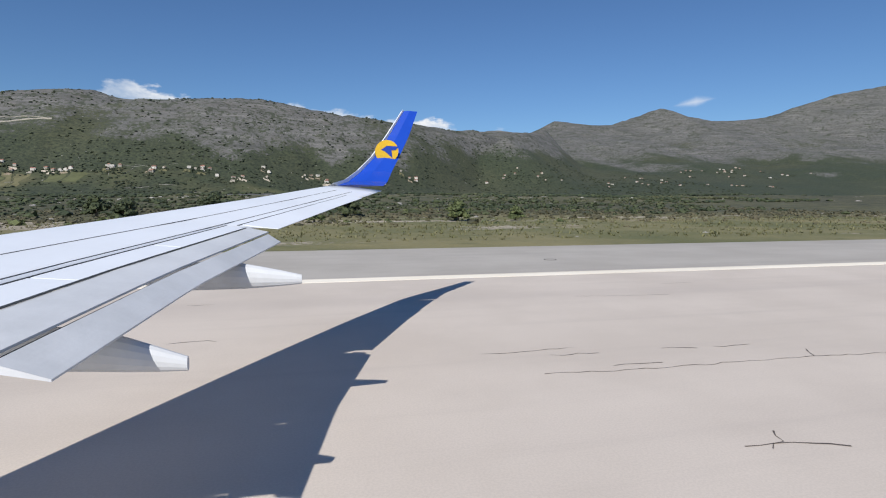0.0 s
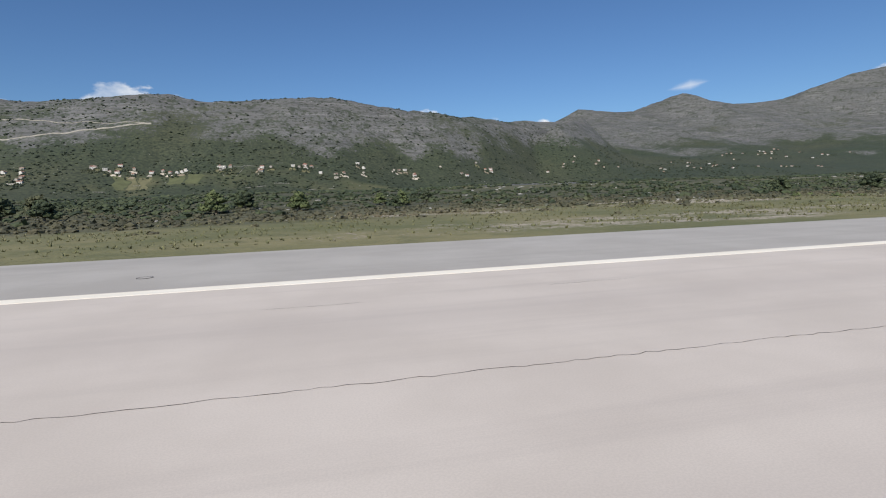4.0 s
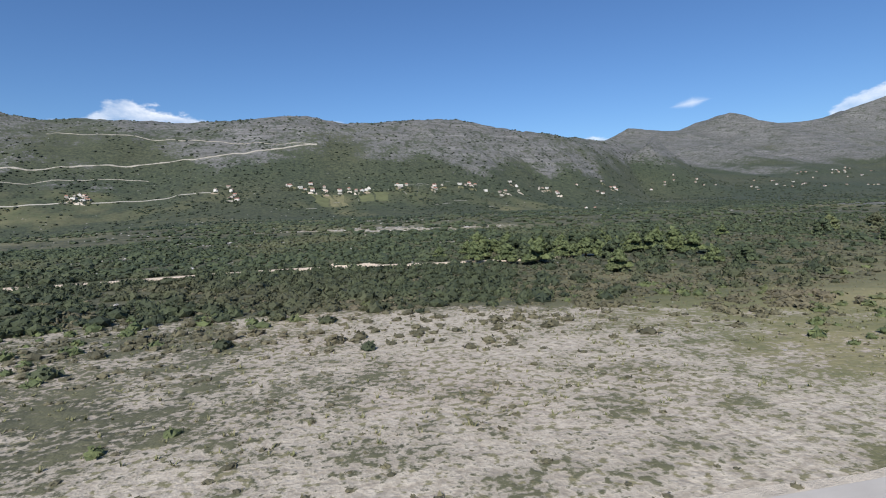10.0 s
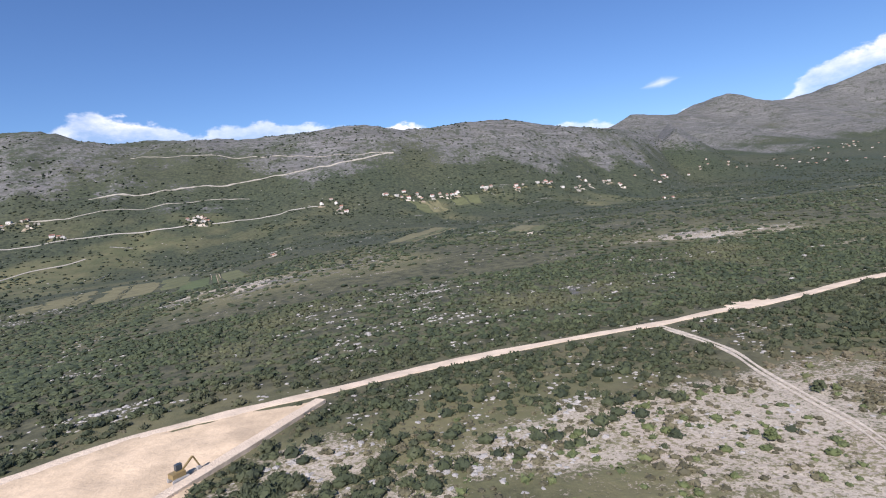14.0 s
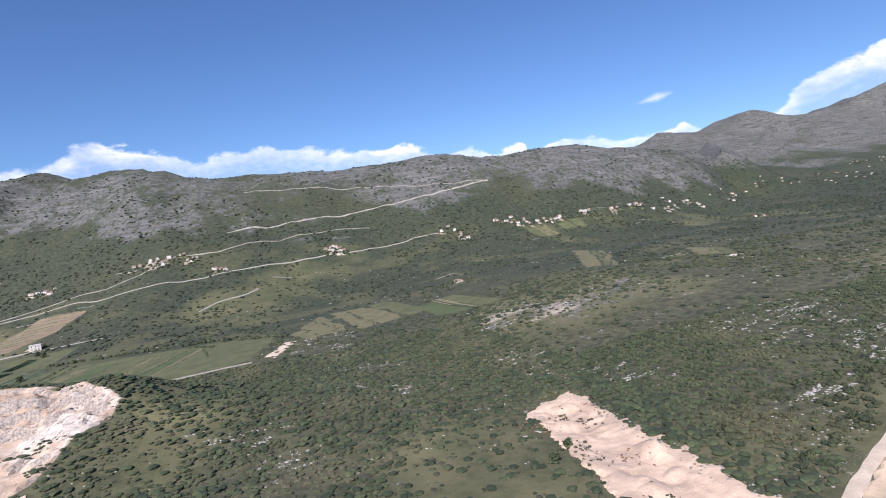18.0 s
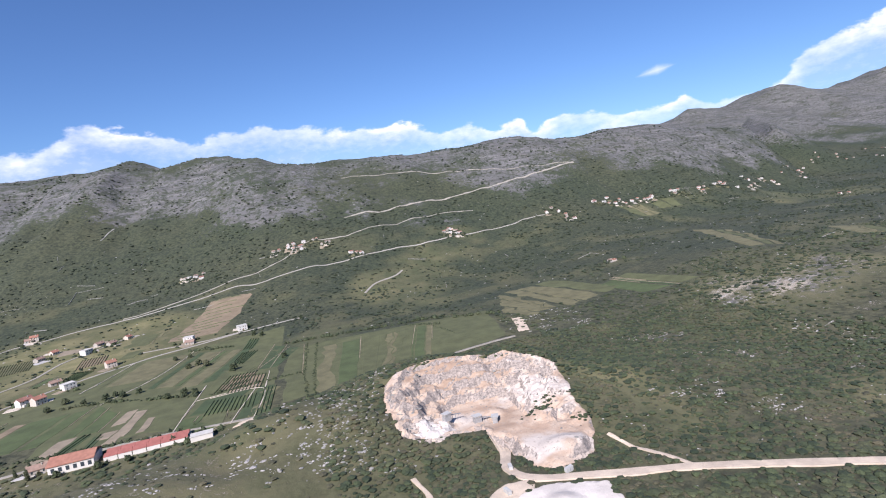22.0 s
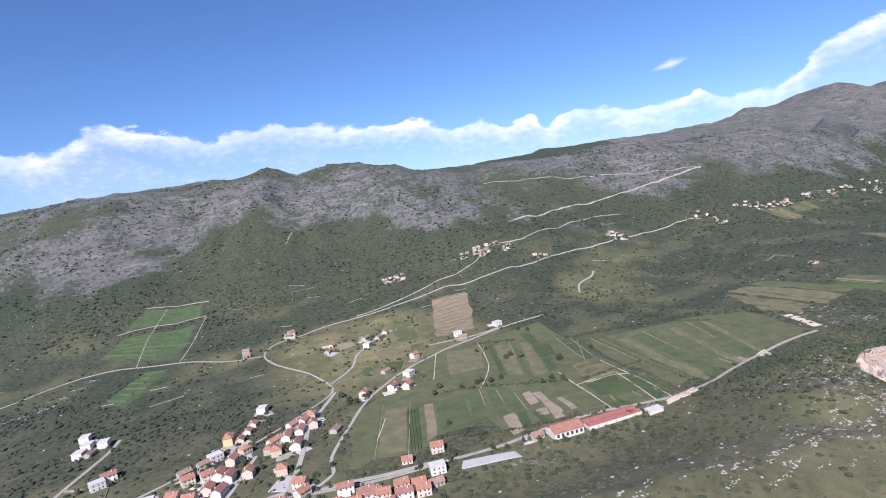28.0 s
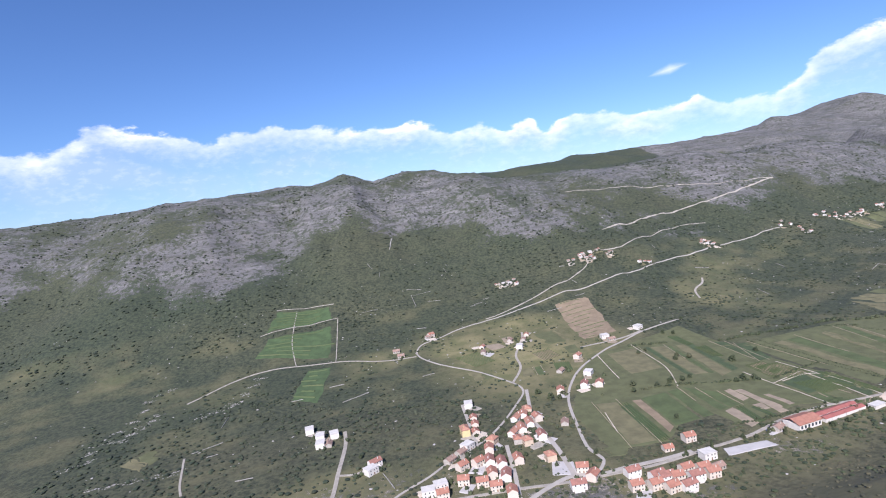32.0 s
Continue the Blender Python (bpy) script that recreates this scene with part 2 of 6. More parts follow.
FIELD_DARK = simple("dark green crop", (0.048, 0.072, 0.029), 0.95, 0.3, 6.0, depth=0.1)
FIELD_TAN = simple("ploughed tan soil", (0.25, 0.205, 0.145), 0.95, 0.22, 5.0, depth=0.1)
FIELD_DRY = simple("dry stubble", (0.13, 0.122, 0.062), 0.95, 0.3, 7.0, depth=0.1)
FIELD_BROWN = simple("brown fallow soil", (0.2, 0.155, 0.1), 0.95, 0.25, 6.0, depth=0.1)
TERRACE_GREEN = simple("bright green terrace grass", (0.052, 0.085, 0.032), 0.95, 0.3, 7.0, depth=0.1)
PAVED = simple("pale grey yard paving", (0.40, 0.385, 0.365), 0.9, 0.12, 5.0)
DRYSTONE = simple("dry stone wall", (0.25, 0.24, 0.215), 0.95, 0.35, 1.5, depth=0.1)
PLASTER = [simple("pale house plaster", c, 0.9, 0.1, 2.0) for c in ((0.52, 0.46, 0.385), (0.58, 0.55, 0.50), (0.48, 0.385, 0.28), (0.56, 0.45, 0.23))]
STONE_WALL = simple("grey stone house wall", (0.36, 0.33, 0.285), 0.95, 0.25, 0.8, depth=0.05)
TILES = [simple("clay roof tiles", c, 0.85, 0.25, 1.5, depth=0.04) for c in ((0.31, 0.145, 0.10), (0.26, 0.125, 0.095), (0.26, 0.175, 0.135), (0.34, 0.175, 0.12))]
FLAT_ROOF = simple("pale flat roof", (0.50, 0.48, 0.44), 0.9, 0.15, 2.0)
PANE = simple("dark window glass", (0.045, 0.055, 0.065), 0.15, 0.2, 1.0)
DOOR = simple("brown wooden door", (0.17, 0.1, 0.06), 0.6, 0.2, 0.8)
TRUNK = simple("grey bark", (0.14, 0.11, 0.085), 0.95, 0.3, 0.3)


def leaf_material(name, dark, light, dry):
    """Foliage: every clump its own green, with broader drifts over the land."""
    m, n = material(name)
    g = n.add("ShaderNodeNewGeometry")
    isle, drift = g.outputs["Random Per Island"], n.noise(g.outputs["Position"], 0.03, 3.0)
    fine = n.noise(g.outputs["Position"], 3.0, 3.0, 0.7)
    c = n.mix(isle, dark, light)
    c = n.mix(n.math("MULTIPLY", n.span(drift, 0.5, 0.72), 0.7), c, dry)
    c = n.mix(n.math("MULTIPLY", n.span(fine, 0.45, 0.7), 0.5), c, tuple(v * 0.5 for v in dark))
    return finish(m, n, c, 0.8, fine, 0.12)


MAQUIS = leaf_material("maquis leaves", (0.022, 0.034, 0.015), (0.066, 0.083, 0.034), (0.105, 0.102, 0.050))
DARK_MAQUIS = leaf_material("dark evergreen leaves", (0.022, 0.032, 0.014), (0.058, 0.070, 0.029), (0.095, 0.085, 0.044))
SHRUB = leaf_material("low dry shrub", (0.062, 0.058, 0.032), (0.128, 0.114, 0.063), (0.15, 0.122, 0.075))
WOOD_LEAVES = leaf_material("far woodland leaves", (0.017, 0.027, 0.015), (0.046, 0.062, 0.030), (0.082, 0.086, 0.044))
FRESH = leaf_material("fresh green shrub", (0.056, 0.076, 0.027), (0.108, 0.128, 0.044), (0.12, 0.122, 0.05))
HEATH = leaf_material("heath leaves", (0.045, 0.047, 0.025), (0.098, 0.090, 0.048), (0.125, 0.104, 0.062))
STRAW = leaf_material("dry grass blades", (0.115, 0.125, 0.047), (0.21, 0.195, 0.095), (0.24, 0.205, 0.12))
BOULDER = simple("pale limestone boulder", (0.36, 0.34, 0.315), 0.95, 0.3, 0.6, depth=0.08)
# ---- terrain shape ----
def lattice(ix, iy, seed):
    n = (ix.astype(np.int64) * 374761393 + iy.astype(np.int64) * 668265263 + seed * 974634533) & 0x7FFFFFFF
    n = ((n ^ (n >> 13)) * 1274126177) & 0x7FFFFFFF
    return ((n ^ (n >> 16)) & 0xFFFF) / 65535.0


def vnoise(x, y, seed=0):
    """Smooth value noise of arrays, -1 to 1."""
    x0, y0 = np.floor(x), np.floor(y)
    fx, fy = x - x0, y - y0
    fx, fy = fx * fx * (3 - 2 * fx), fy * fy * (3 - 2 * fy)
    a, b = lattice(x0, y0, seed), lattice(x0 + 1, y0, seed)
    c, d = lattice(x0, y0 + 1, seed), lattice(x0 + 1, y0 + 1, seed)
    return 2 * ((a * (1 - fx) + b * fx) * (1 - fy) + (c * (1 - fx) + d * fx) * fy) - 1


def fbm(x, y, octaves=4, seed=0):
    out, amp, tot = 0 * x, 1.0, 0.0
    for k in range(octaves):
        out = out + amp * vnoise(x * 2**k + 17.3 * k, y * 2**k - 9.1 * k, seed + k)
        tot += amp
        amp *= 0.5
    return out / tot


def smooth(a, b, v):
    s = np.clip((v - a) / (b - a), 0, 1)
    return s * s * (3 - 2 * s)


# crests: rows of x, y, height
NEAR_RIDGE = [(-2600, 1150, 190), (-1700, 1100, 195), (-1300, 1069, 198), (-1100, 1054, 203), (-1000, 1045, 203), (-940, 1040, 214), (-890, 1035, 192), (-835, 1030, 202), (-780, 995, 197), (-725, 961, 171), (-670, 942, 163), (-620, 938, 165), (-570, 934, 165), (-520, 928, 169), (-450, 920, 155), (-390, 911, 155), (-340, 904, 160), (-290, 900, 158), (-240, 896, 145), (-180, 890, 144), (-120, 885, 152), (-60, 882, 149), (0, 892, 145), (60, 898, 130), (110, 907, 126), (160, 925, 121), (240, 985, 119), (330, 1060, 125), (450, 1150, 109), (620, 1300, 89)]
RUN = [(-1600, 640), (-1000, 600), (-830, 570), (-680, 545), (-513, 485), (-384, 435), (-98, 350), (100, 280), (260, 210), (450, 180)]
FAR_RANGE = [(-2600, 2300, 240), (-600, 2100, 218), (100, 1950, 229), (460, 1850, 219), (620, 1800, 230), (744, 1800, 223), (849, 1830, 274), (980, 1800, 257), (1092, 1790, 264), (1235, 1770, 323), (1340, 1790, 301), (1471, 1800, 287), (1590, 1800, 295), (1770, 1800, 317), (1830, 1800, 349), (2040, 1800, 412), (2281, 1800, 456), (2700, 1850, 495), (3400, 2000, 430)]
SPUR = [(366, 985, 108), (450, 1080, 130), (560, 1250, 160)]
SHELF = [(-570, 100, 3.5), (-600, 108, 5), (-630, 115, 6.2), (-660, 126, 8)]
LOW_RIDGE = [(-560, 158, 7), (-598, 164, 16), (-615, 177, 22), (-640, 179, 23), (-662, 171, 22), (-700, 146, 21), (-740, 124, 22), (-860, 112, 26), (-1050, 95, 30), (-1500, 60, 34)]


def across(rows, x, y):
    """For a crest that runs along x: its y and height at every x, held at the ends."""
    r = np.array(rows, float)
    return np.interp(x, r[:, 0], r[:, 1]), np.interp(x, r[:, 0], r[:, 2])


def nearest(rows, x, y):
    """Distance to a crest line and its height there."""
    best, high = np.full(x.shape, 1e9), np.zeros(x.shape)
    for (ax, ay, az), (bx, by, bz) in zip(rows, rows[1:]):
        dx, dy = bx - ax, by - ay
        s = np.clip(((x - ax) * dx + (y - ay) * dy) / (dx * dx + dy * dy), 0, 1)
        d = np.hypot(x - ax - s * dx, y - ay - s * dy)
        high = np.where(d < best, az + s * (bz - az), high)
        best = np.minimum(best, d)
    return best, high


def height(x, y):
    """The ground's height, arrays in and out."""
    x, y = np.broadcast_arrays(np.asarray(x, float), np.asarray(y, float))
    plain = -8.5 * smooth(-400, -520, x) * smooth(60, 170, y) + 5 * smooth(70, 260, y) * smooth(-480, -330, x)
    plain = plain + 5 * smooth(380, 480, y) * smooth(-500, -700, x) + 12 * smooth(520, 900, y) * smooth(0, 300, x)
    rough = smooth(30, 200, y)
    plain = plain + rough * 1.2 * fbm(x / 60, y / 60, 3, 5)
    wob = 40 * fbm(x / 260, y / 260, 3, 11)
    # near ridge
    cy, cz = across(NEAR_RIDGE, x, y)
    gully = fbm(x / 90 + 0.15 * fbm(x / 70, y / 70, 2, 9), y / 420, 4, 21)
    front = np.clip((cy - y) / (np.interp(x, *np.array(RUN, float).T) + 14 * wob / 40 + 22 * gully * smooth(20, 200, cy - y)), 0, 1)
    back = np.clip((y - cy) / 900, 0, 1)
    ridge = cz * np.where(y < cy, 0.5 * (1 + np.cos(np.pi * front)), 1 - 0.45 * back)
    lift = smooth(0.02, 0.5, ridge / np.maximum(cz, 1))
    ridge = ridge + lift * ((7 + 9 * smooth(-450, -700, x)) * gully * smooth(0, 90, np.abs(cy - y)) + (4.5 + 3 * smooth(-450, -700, x) * smooth(0, 90, np.abs(cy - y))) * fbm(x / 55, y / 55, 4, 31) + 1.6 * fbm(x / 14, y / 14, 2, 41))
    # far range
    fy, fz = across(FAR_RANGE, x, y)
    run = np.clip((fy - y) / (1080 + wob), 0, 1)
    far = fz * np.where(y < fy, (1 - run) ** 1.25, 1 - 0.5 * np.clip((y - fy) / 1500, 0, 1))
    lift = smooth(0.03, 0.4, far / np.maximum(fz, 1)) * smooth(0, 120, np.abs(fy - y))
    folds = fbm(x / 300, y / 500, 4, 61)
    far = far + lift * (32 * folds + 14 * fbm(x / 70, y / 90, 4, 71)) + smooth(0.3, 0.6, far / np.maximum(fz, 1)) * 2.5 * fbm(x / 30, y / 30, 3, 75)
    d, h = nearest(SPUR, x, y)
    spur = h * np.clip(1 - d / 190, 0, 1) ** 1.3 + 5 * fbm(x / 50, y / 50, 3, 81) * np.clip(1 - d / 190, 0, 1)
    d, h = nearest(LOW_RIDGE, x, y)
    low = h * smooth(75, 0, d) * (1 + 0.25 * fbm(x / 35, y / 35, 3, 91))
    d, h = nearest(SHELF, x, y)
    low = np.maximum(low, h * smooth(60, 0, d))
    top = np.maximum(np.maximum(ridge, far), spur)
    flat = smooth(23, 60, y)
    return np.where(y > 0, flat * plain, 0) + np.maximum(top, 0) * smooth(300, 500, y) + low


# ---- meshes ----
def mesh_ob(name, verts, faces, mat, parent=None, smooth_faces=False):
    """One mesh object from arrays. faces: (n, k) indices."""
    verts, faces = np.asarray(verts, np.float32).reshape(-1, 3), np.asarray(faces, np.int32)
    me = bpy.data.meshes.new(name)
    k = faces.shape[1]
    me.vertices.add(len(verts))
    me.vertices.foreach_set("co", verts.ravel())
    me.loops.add(faces.size)
    me.loops.foreach_set("vertex_index", faces.ravel())
    me.polygons.add(len(faces))
    me.polygons.foreach_set("loop_start", np.arange(0, faces.size, k, dtype=np.int32))
    me.polygons.foreach_set("use_smooth", np.full(len(faces), smooth_faces))
    me.update(calc_edges=True)
    me.materials.append(mat)
    ob = new(name, me)
    if parent is not None:
        ob.parent = parent
    return ob


def grid_faces(nx, ny):
    i, j = np.meshgrid(np.arange(nx - 1), np.arange(ny - 1), indexing="ij")
    a = (i * ny + j).ravel()
    return np.stack([a, a + ny, a + ny + 1, a + 1], 1)


def steps(*spans):
    """Graded coordinates: (from, to, step) spans in a row."""
    out = [np.arange(a, b, s) for a, b, s in spans]
    return np.concatenate(out + [[spans[-1][1]]])


# ---- quarry floors and heaps: rows of centre, radii, depth ----
def inside(poly, x, y):
    """Even-odd test of arrays against an outline."""
    hit = np.zeros(np.shape(x), bool)
    for (ax, ay), (bx, by) in zip(poly, poly[1:] + poly[:1]):
        cross = (ay > y) != (by > y)
        hit ^= cross & (x < (bx - ax) * (y - ay) / (by - ay + 1e-9) + ax)
    return hit


def rim(poly, x, y):
    """Distance to an outline, positive inside."""
    best = np.full(np.shape(x), 1e9)
    for (ax, ay), (bx, by) in zip(poly, poly[1:] + poly[:1]):
        dx, dy = bx - ax, by - ay
        s = np.clip(((x - ax) * dx + (y - ay) * dy) / (dx * dx + dy * dy + 1e-9), 0, 1)
        best = np.minimum(best, np.hypot(x - ax - s * dx, y - ay - s * dy))
    return np.where(inside(poly, x, y), best, -best)


BIG_QUARRY = [(-657, 173), (-648, 179), (-634, 182), (-618, 180), (-606, 174), (-600, 166), (-602, 156), (-606, 146), (-607, 135), (-609, 126), (-613, 120), (-618, 117), (-624, 114), (-628, 119), (-630, 127), (-631, 135), (-636, 142), (-643, 142), (-649, 139), (-655, 139), (-658, 146), (-661, 157), (-659, 166)]
EARTHWORKS = [(-494, 124), (-487, 129), (-477, 131), (-478, 118), (-479, 105), (-480, 89), (-481, 74), (-480, 58), (-481, 42), (-500, 48), (-500, 66), (-497, 79), (-496, 99), (-495, 112)]
ROAD_PAD = [(-476, 46), (-468, 55), (-456, 61), (-440, 69.5), (-431, 74), (-418, 77), (-410, 76.5), (-409, 75), (-419, 62), (-425, 54), (-432, 40)]


def ground_height(x, y):
    """The land with the quarries dug out under their own floors."""
    z = height(x, y)
    for pit, deep in ((BIG_QUARRY, 15.0), (EARTHWORKS, 5.0)):
        z = z - deep * smooth(0, 6, rim(pit, x, y))
    return z


xs = steps((-4200, -1700, 60), (-1700, -1150, 10), (-1150, 60, 5), (60, 700, 9), (700, 2600, 16), (2600, 4200, 60))
ys = steps((-2500, -100, 120), (-100, 20, 12), (20, 300, 4), (300, 1080, 5.5), (1080, 1980, 13), (1980, 4400, 80))
gx, gy = np.meshgrid(xs, ys, indexing="ij")
gz = ground_height(gx, gy) - 0.06 * (gy < 24)
ground = mesh_ob("ground", np.stack([gx, gy, gz], -1), grid_faces(len(xs), len(ys)), GROUND, smooth_faces=True)
tagged(ground, "dry karst plain with scrub, pale stones and bare limestone mountains", "ground", kind="structure")
slope = np.hypot(*np.gradient(gz, xs, ys))
n1, n2 = fbm(gx / 120, gy / 120, 4, 101), fbm(gx / 45, gy / 45, 3, 111)
cy, cz = across(NEAR_RIDGE, gx, gy)
share = gz / np.maximum(cz, 1)
upper = smooth(0.3 - 0.16 * smooth(-450, -700, gx), 0.6 - 0.04 * smooth(-450, -700, gx), share + 0.22 * n1 + 0.1 * n2) * (gy < 1300)
right = smooth(120, 330, gx)
upper = upper * (1 - right) + right * smooth(62, 118, gz + 34 * n1 + 16 * n2)
stone = 0.20 + 0.2 * n1 + 0.12 * n2 + 0.33 * upper + 0.12 * smooth(0.5, 0.9, slope)
stone += (gy >= 1000) * (gx > 250) * (0.2 * smooth(105, 225, gz + 70 * n1)) + 0.16 * smooth(-420, -300, gx) * smooth(150, 40, gx) * smooth(90, 140, gz) * (gy < 950)
beds_out = smooth(0.22, 0.5, fbm(gx / 46 + gy / 60, gy / 9, 3, 121)) * smooth(0.0, 0.3, n1 + 0.15)
bedded = beds_out * (gy > 92) * (gy < 340) * smooth(-640, -600, gx) * smooth(-150, -260, gx)
d, _ = nearest(LOW_RIDGE, gx, gy)
stone += 0.07 * smooth(70, 26, d) * (0.8 + 0.8 * n2) + 0.2 * smooth(0.2, 0.6, n1) * smooth(420, 380, gy) * smooth(90, 120, gy)
bare_strip = smooth(5, -5, gy + 5 * n2 - np.interp(gx, [-420, -300, -275, -262, -250, -232, -200], [62, 56, 55, 52, 48, 40, 33])) * smooth(-196, -230, gx + 14 * n2) * smooth(-405, -350, gx + 20 * n1)
gravel = 0.95 * bare_strip * (0.76 + 0.45 * n2) * (0.62 + 0.38 * smooth(-236, -264, gx)) + 0.5 * smooth(0.1, 0.5, n2) * smooth(46, 36, gy) * smooth(-225, -205, gx) + (0.16 + 0.46 * smooth(-0.02, 0.3, fbm(gx / 22, gy / 7, 3, 143)) + 0.2 * smooth(44, 56, gy)) * smooth(84, 62, gy) * smooth(26, 28, gy) * smooth(-125, -60, gx)
gravel += 0.28 * smooth(40, 34, gy) * smooth(25, 27, gy) * smooth(-165, -190, gx) * smooth(-240, -225, gx)
gravel += (0.3 * smooth(0.15, 0.5, n1) + 0.12) * (gy > 95) * (gy < 300) * (gx < -200) + 0.30 * bedded + 0.55 * smooth(-0.1, 0.35, n2) * smooth(-390, -410, gx) * smooth(80, 62, gy) * (gx > -470)
grass = smooth(50, 40, gy + 8 * n2) * smooth(-275, -235, gx) + 0.4 * smooth(0.1, 0.45, n1) * (gy < 620)
grass += smooth(100, 60, gy + 18 * n1) * smooth(-120, -60, gx) * 0.8
clearing = smooth(34, 14, np.hypot((gx + 512) / 1.0, (gy - 100) / 1.4)) + smooth(40, 14, np.hypot((gx + 581) / 0.5, (gy - 172) / 1.9))
grass = grass + 0.8 * clearing * (0.7 + 0.6 * n2) + 0.25 * smooth(75, 30, d) * (1 + n2) + 0.5 * smooth(-262, -245, gx) * smooth(-120, -160, gx) * smooth(80, 66, gy + 8 * n2)
# broken limestone ledges in the scrub: centre and half sizes
LEDGES_WEST = [(-555, 141, 7, 8), (-554, 122, 8, 6), (-472, 167, 9, 26), (-457, 133, 8, 13), (-393, 136, 25, 22), (-442, 87, 8, 5), (-536, 301, 15, 12), (-462, 237, 9, 12), (-431, 229, 8, 10),
               (-534, 179, 7, 8), (-496, 137, 6, 7), (-571, 141, 6, 6), (-544, 270, 15, 12), (-522, 216, 14, 12), (-515, 169, 10, 7), (-399, 106, 6, 10)]
LEDGES_SLOPE = [(-1166, 425, 4, 3), (-1162, 434, 4, 3), (-1157, 442, 4, 3), (-1152, 450, 4, 3), (-1148, 459, 4, 3), (-1164, 491, 4, 3), (-1158, 500, 4, 3), (-1152, 508, 4, 3), (-1161, 354, 4, 3), (-1149, 353, 4, 3), (-1136, 352, 4, 3), (-1124, 351, 4, 3), (-1112, 350, 4, 3), (-1113, 437, 4, 3), (-1102, 442, 4, 3), (-1091, 446, 4, 3), (-1181, 415, 4, 3), (-1178, 428, 4, 3), (-1174, 441, 4, 3), (-1189, 396, 4, 3), (-1179, 402, 4, 3), (-1168, 457, 4, 3), (-1161, 473, 4, 3), (-1089, 452, 4, 3), (-1084, 466, 4, 3), (-1079, 481, 4, 3), (-1074, 495, 4, 3)]
LEDGES_RIDGE = [(-672, 152, 10, 22), (-690, 144, 12, 14), (-716, 132, 16, 12), (-748, 122, 18, 10), (-790, 120, 24, 10), (-850, 112, 26, 10), (-640, 190, 20, 6)]
LEDGES_EAST = [(-373, 144, 12, 20), (-377, 114, 8, 8), (-340, 121, 8, 9), (-317, 124, 5, 6), (-394, 113, 5, 5), (-403, 102, 5, 7), (-380, 92, 6, 3), (-408, 58, 6, 4), (-387, 47, 5, 4), (-391, 54, 5, 4),
               (-435, 89, 5, 3), (-380, 57, 5, 4), (-300, 150, 18, 10), (-255, 185, 16, 12)]


def ledge_share(x, y):
    out = 0.0 * x
    for cx, cy, a, b in LEDGES_WEST + LEDGES_EAST + LEDGES_SLOPE:
        out = np.maximum(out, smooth(1.25, 0.45, np.hypot((x - cx) / a, (y - cy) / b)))
    return out


broken = ledge_share(gx, gy)
gravel = gravel + 0.18 * broken * (0.75 + 0.9 * n2)
stone = stone + 0.16 * broken * (1 + n2)
patchy = smooth(-0.05, 0.4, fbm(gx / 17, gy / 9, 3, 131)) * bare_strip
gravel = gravel * (1 - 0.33 * patchy) + 0.25 * smooth(75, 30, d) * smooth(-0.1, 0.5, n2)
grass = grass + 0.4 * bare_strip * smooth(-0.2, 0.3, n2)
farmed = smooth(1.15, 0.75, np.hypot((gx + 835) / 95, (gy - 425) / 110) + 0.25 * n2)
glades = smooth(0.02, 0.38, fbm(gx / 42, gy / 26, 4, 151)) * smooth(230, 300, gy) * smooth(640, 560, gy) * smooth(300, 100, gx)
grass = grass + 0.62 * farmed * (0.8 + 0.5 * n2) + 0.2 * glades + 0.08 * smooth(80, 40, d)
grass = grass * (1 - 0.7 * smooth(-580, -570, gx) * smooth(-488, -498, gx) * smooth(102, 112, gy) * smooth(190, 165, gy) * (1 - np.clip(clearing, 0, 1)))
stony = smooth(-345, -375, gx) * smooth(-500, -480, gx) * smooth(95, 82, gy) * smooth(-0.25, 0.3, fbm(gx / 15, gy / 10, 3, 341))
gravel = gravel + 0.3 * stony * (0.7 + 0.8 * n2)
grass = grass + 0.35 * stony
cover = np.stack([np.clip(stone, 0, 1), np.clip(grass, 0, 1), np.clip(gravel * np.where(gx < -262, gy > 4, np.where(gx < -250, gy > 16, gy > 22.5)), 0, 1), np.clip(smooth(230, 400, gy + 60 * n1) * (0.85 + 0.5 * n1) * (1 - 0.7 * farmed) * (1 - 0.35 * glades), 0, 1)], -1)
ground.data.attributes.new("cover", "FLOAT_COLOR", "POINT").data.foreach_set("color", cover.astype(np.float32).ravel())


def land(x, y):
    """Height of the ground mesh under a point, arrays in and out."""
    x, y = np.broadcast_arrays(np.asarray(x, float), np.asarray(y, float))
    i, j = np.clip(np.searchsorted(xs, x) - 1, 0, len(xs) - 2), np.clip(np.searchsorted(ys, y) - 1, 0, len(ys) - 2)
    u, v = (x - xs[i]) / (xs[i + 1] - xs[i]), (y - ys[j]) / (ys[j + 1] - ys[j])
    return (gz[i, j] * (1 - u) + gz[i + 1, j] * u) * (1 - v) + (gz[i, j + 1] * (1 - u) + gz[i + 1, j + 1] * u) * v


# ---- runway ----
def slab(name, xy, z, mat, parent=None):
    """A paved strip with real edges: rows of x, near y, far y."""
    v = [(a, b, c) for a, y0, y1 in xy for b, c in ((y0, -0.3), (y0, z), (y1, z), (y1, -0.3))]
    n = len(xy)
    f = [(4 * i + k, 4 * i + 1 + k, 4 * i + 5 + k, 4 * i + 4 + k) for i in range(n - 1) for k in range(3)]
    f += [(3, 2, 1, 0), (4 * n - 4, 4 * n - 3, 4 * n - 2, 4 * n - 1)]
    return mesh_ob(name, v, f, mat, parent)


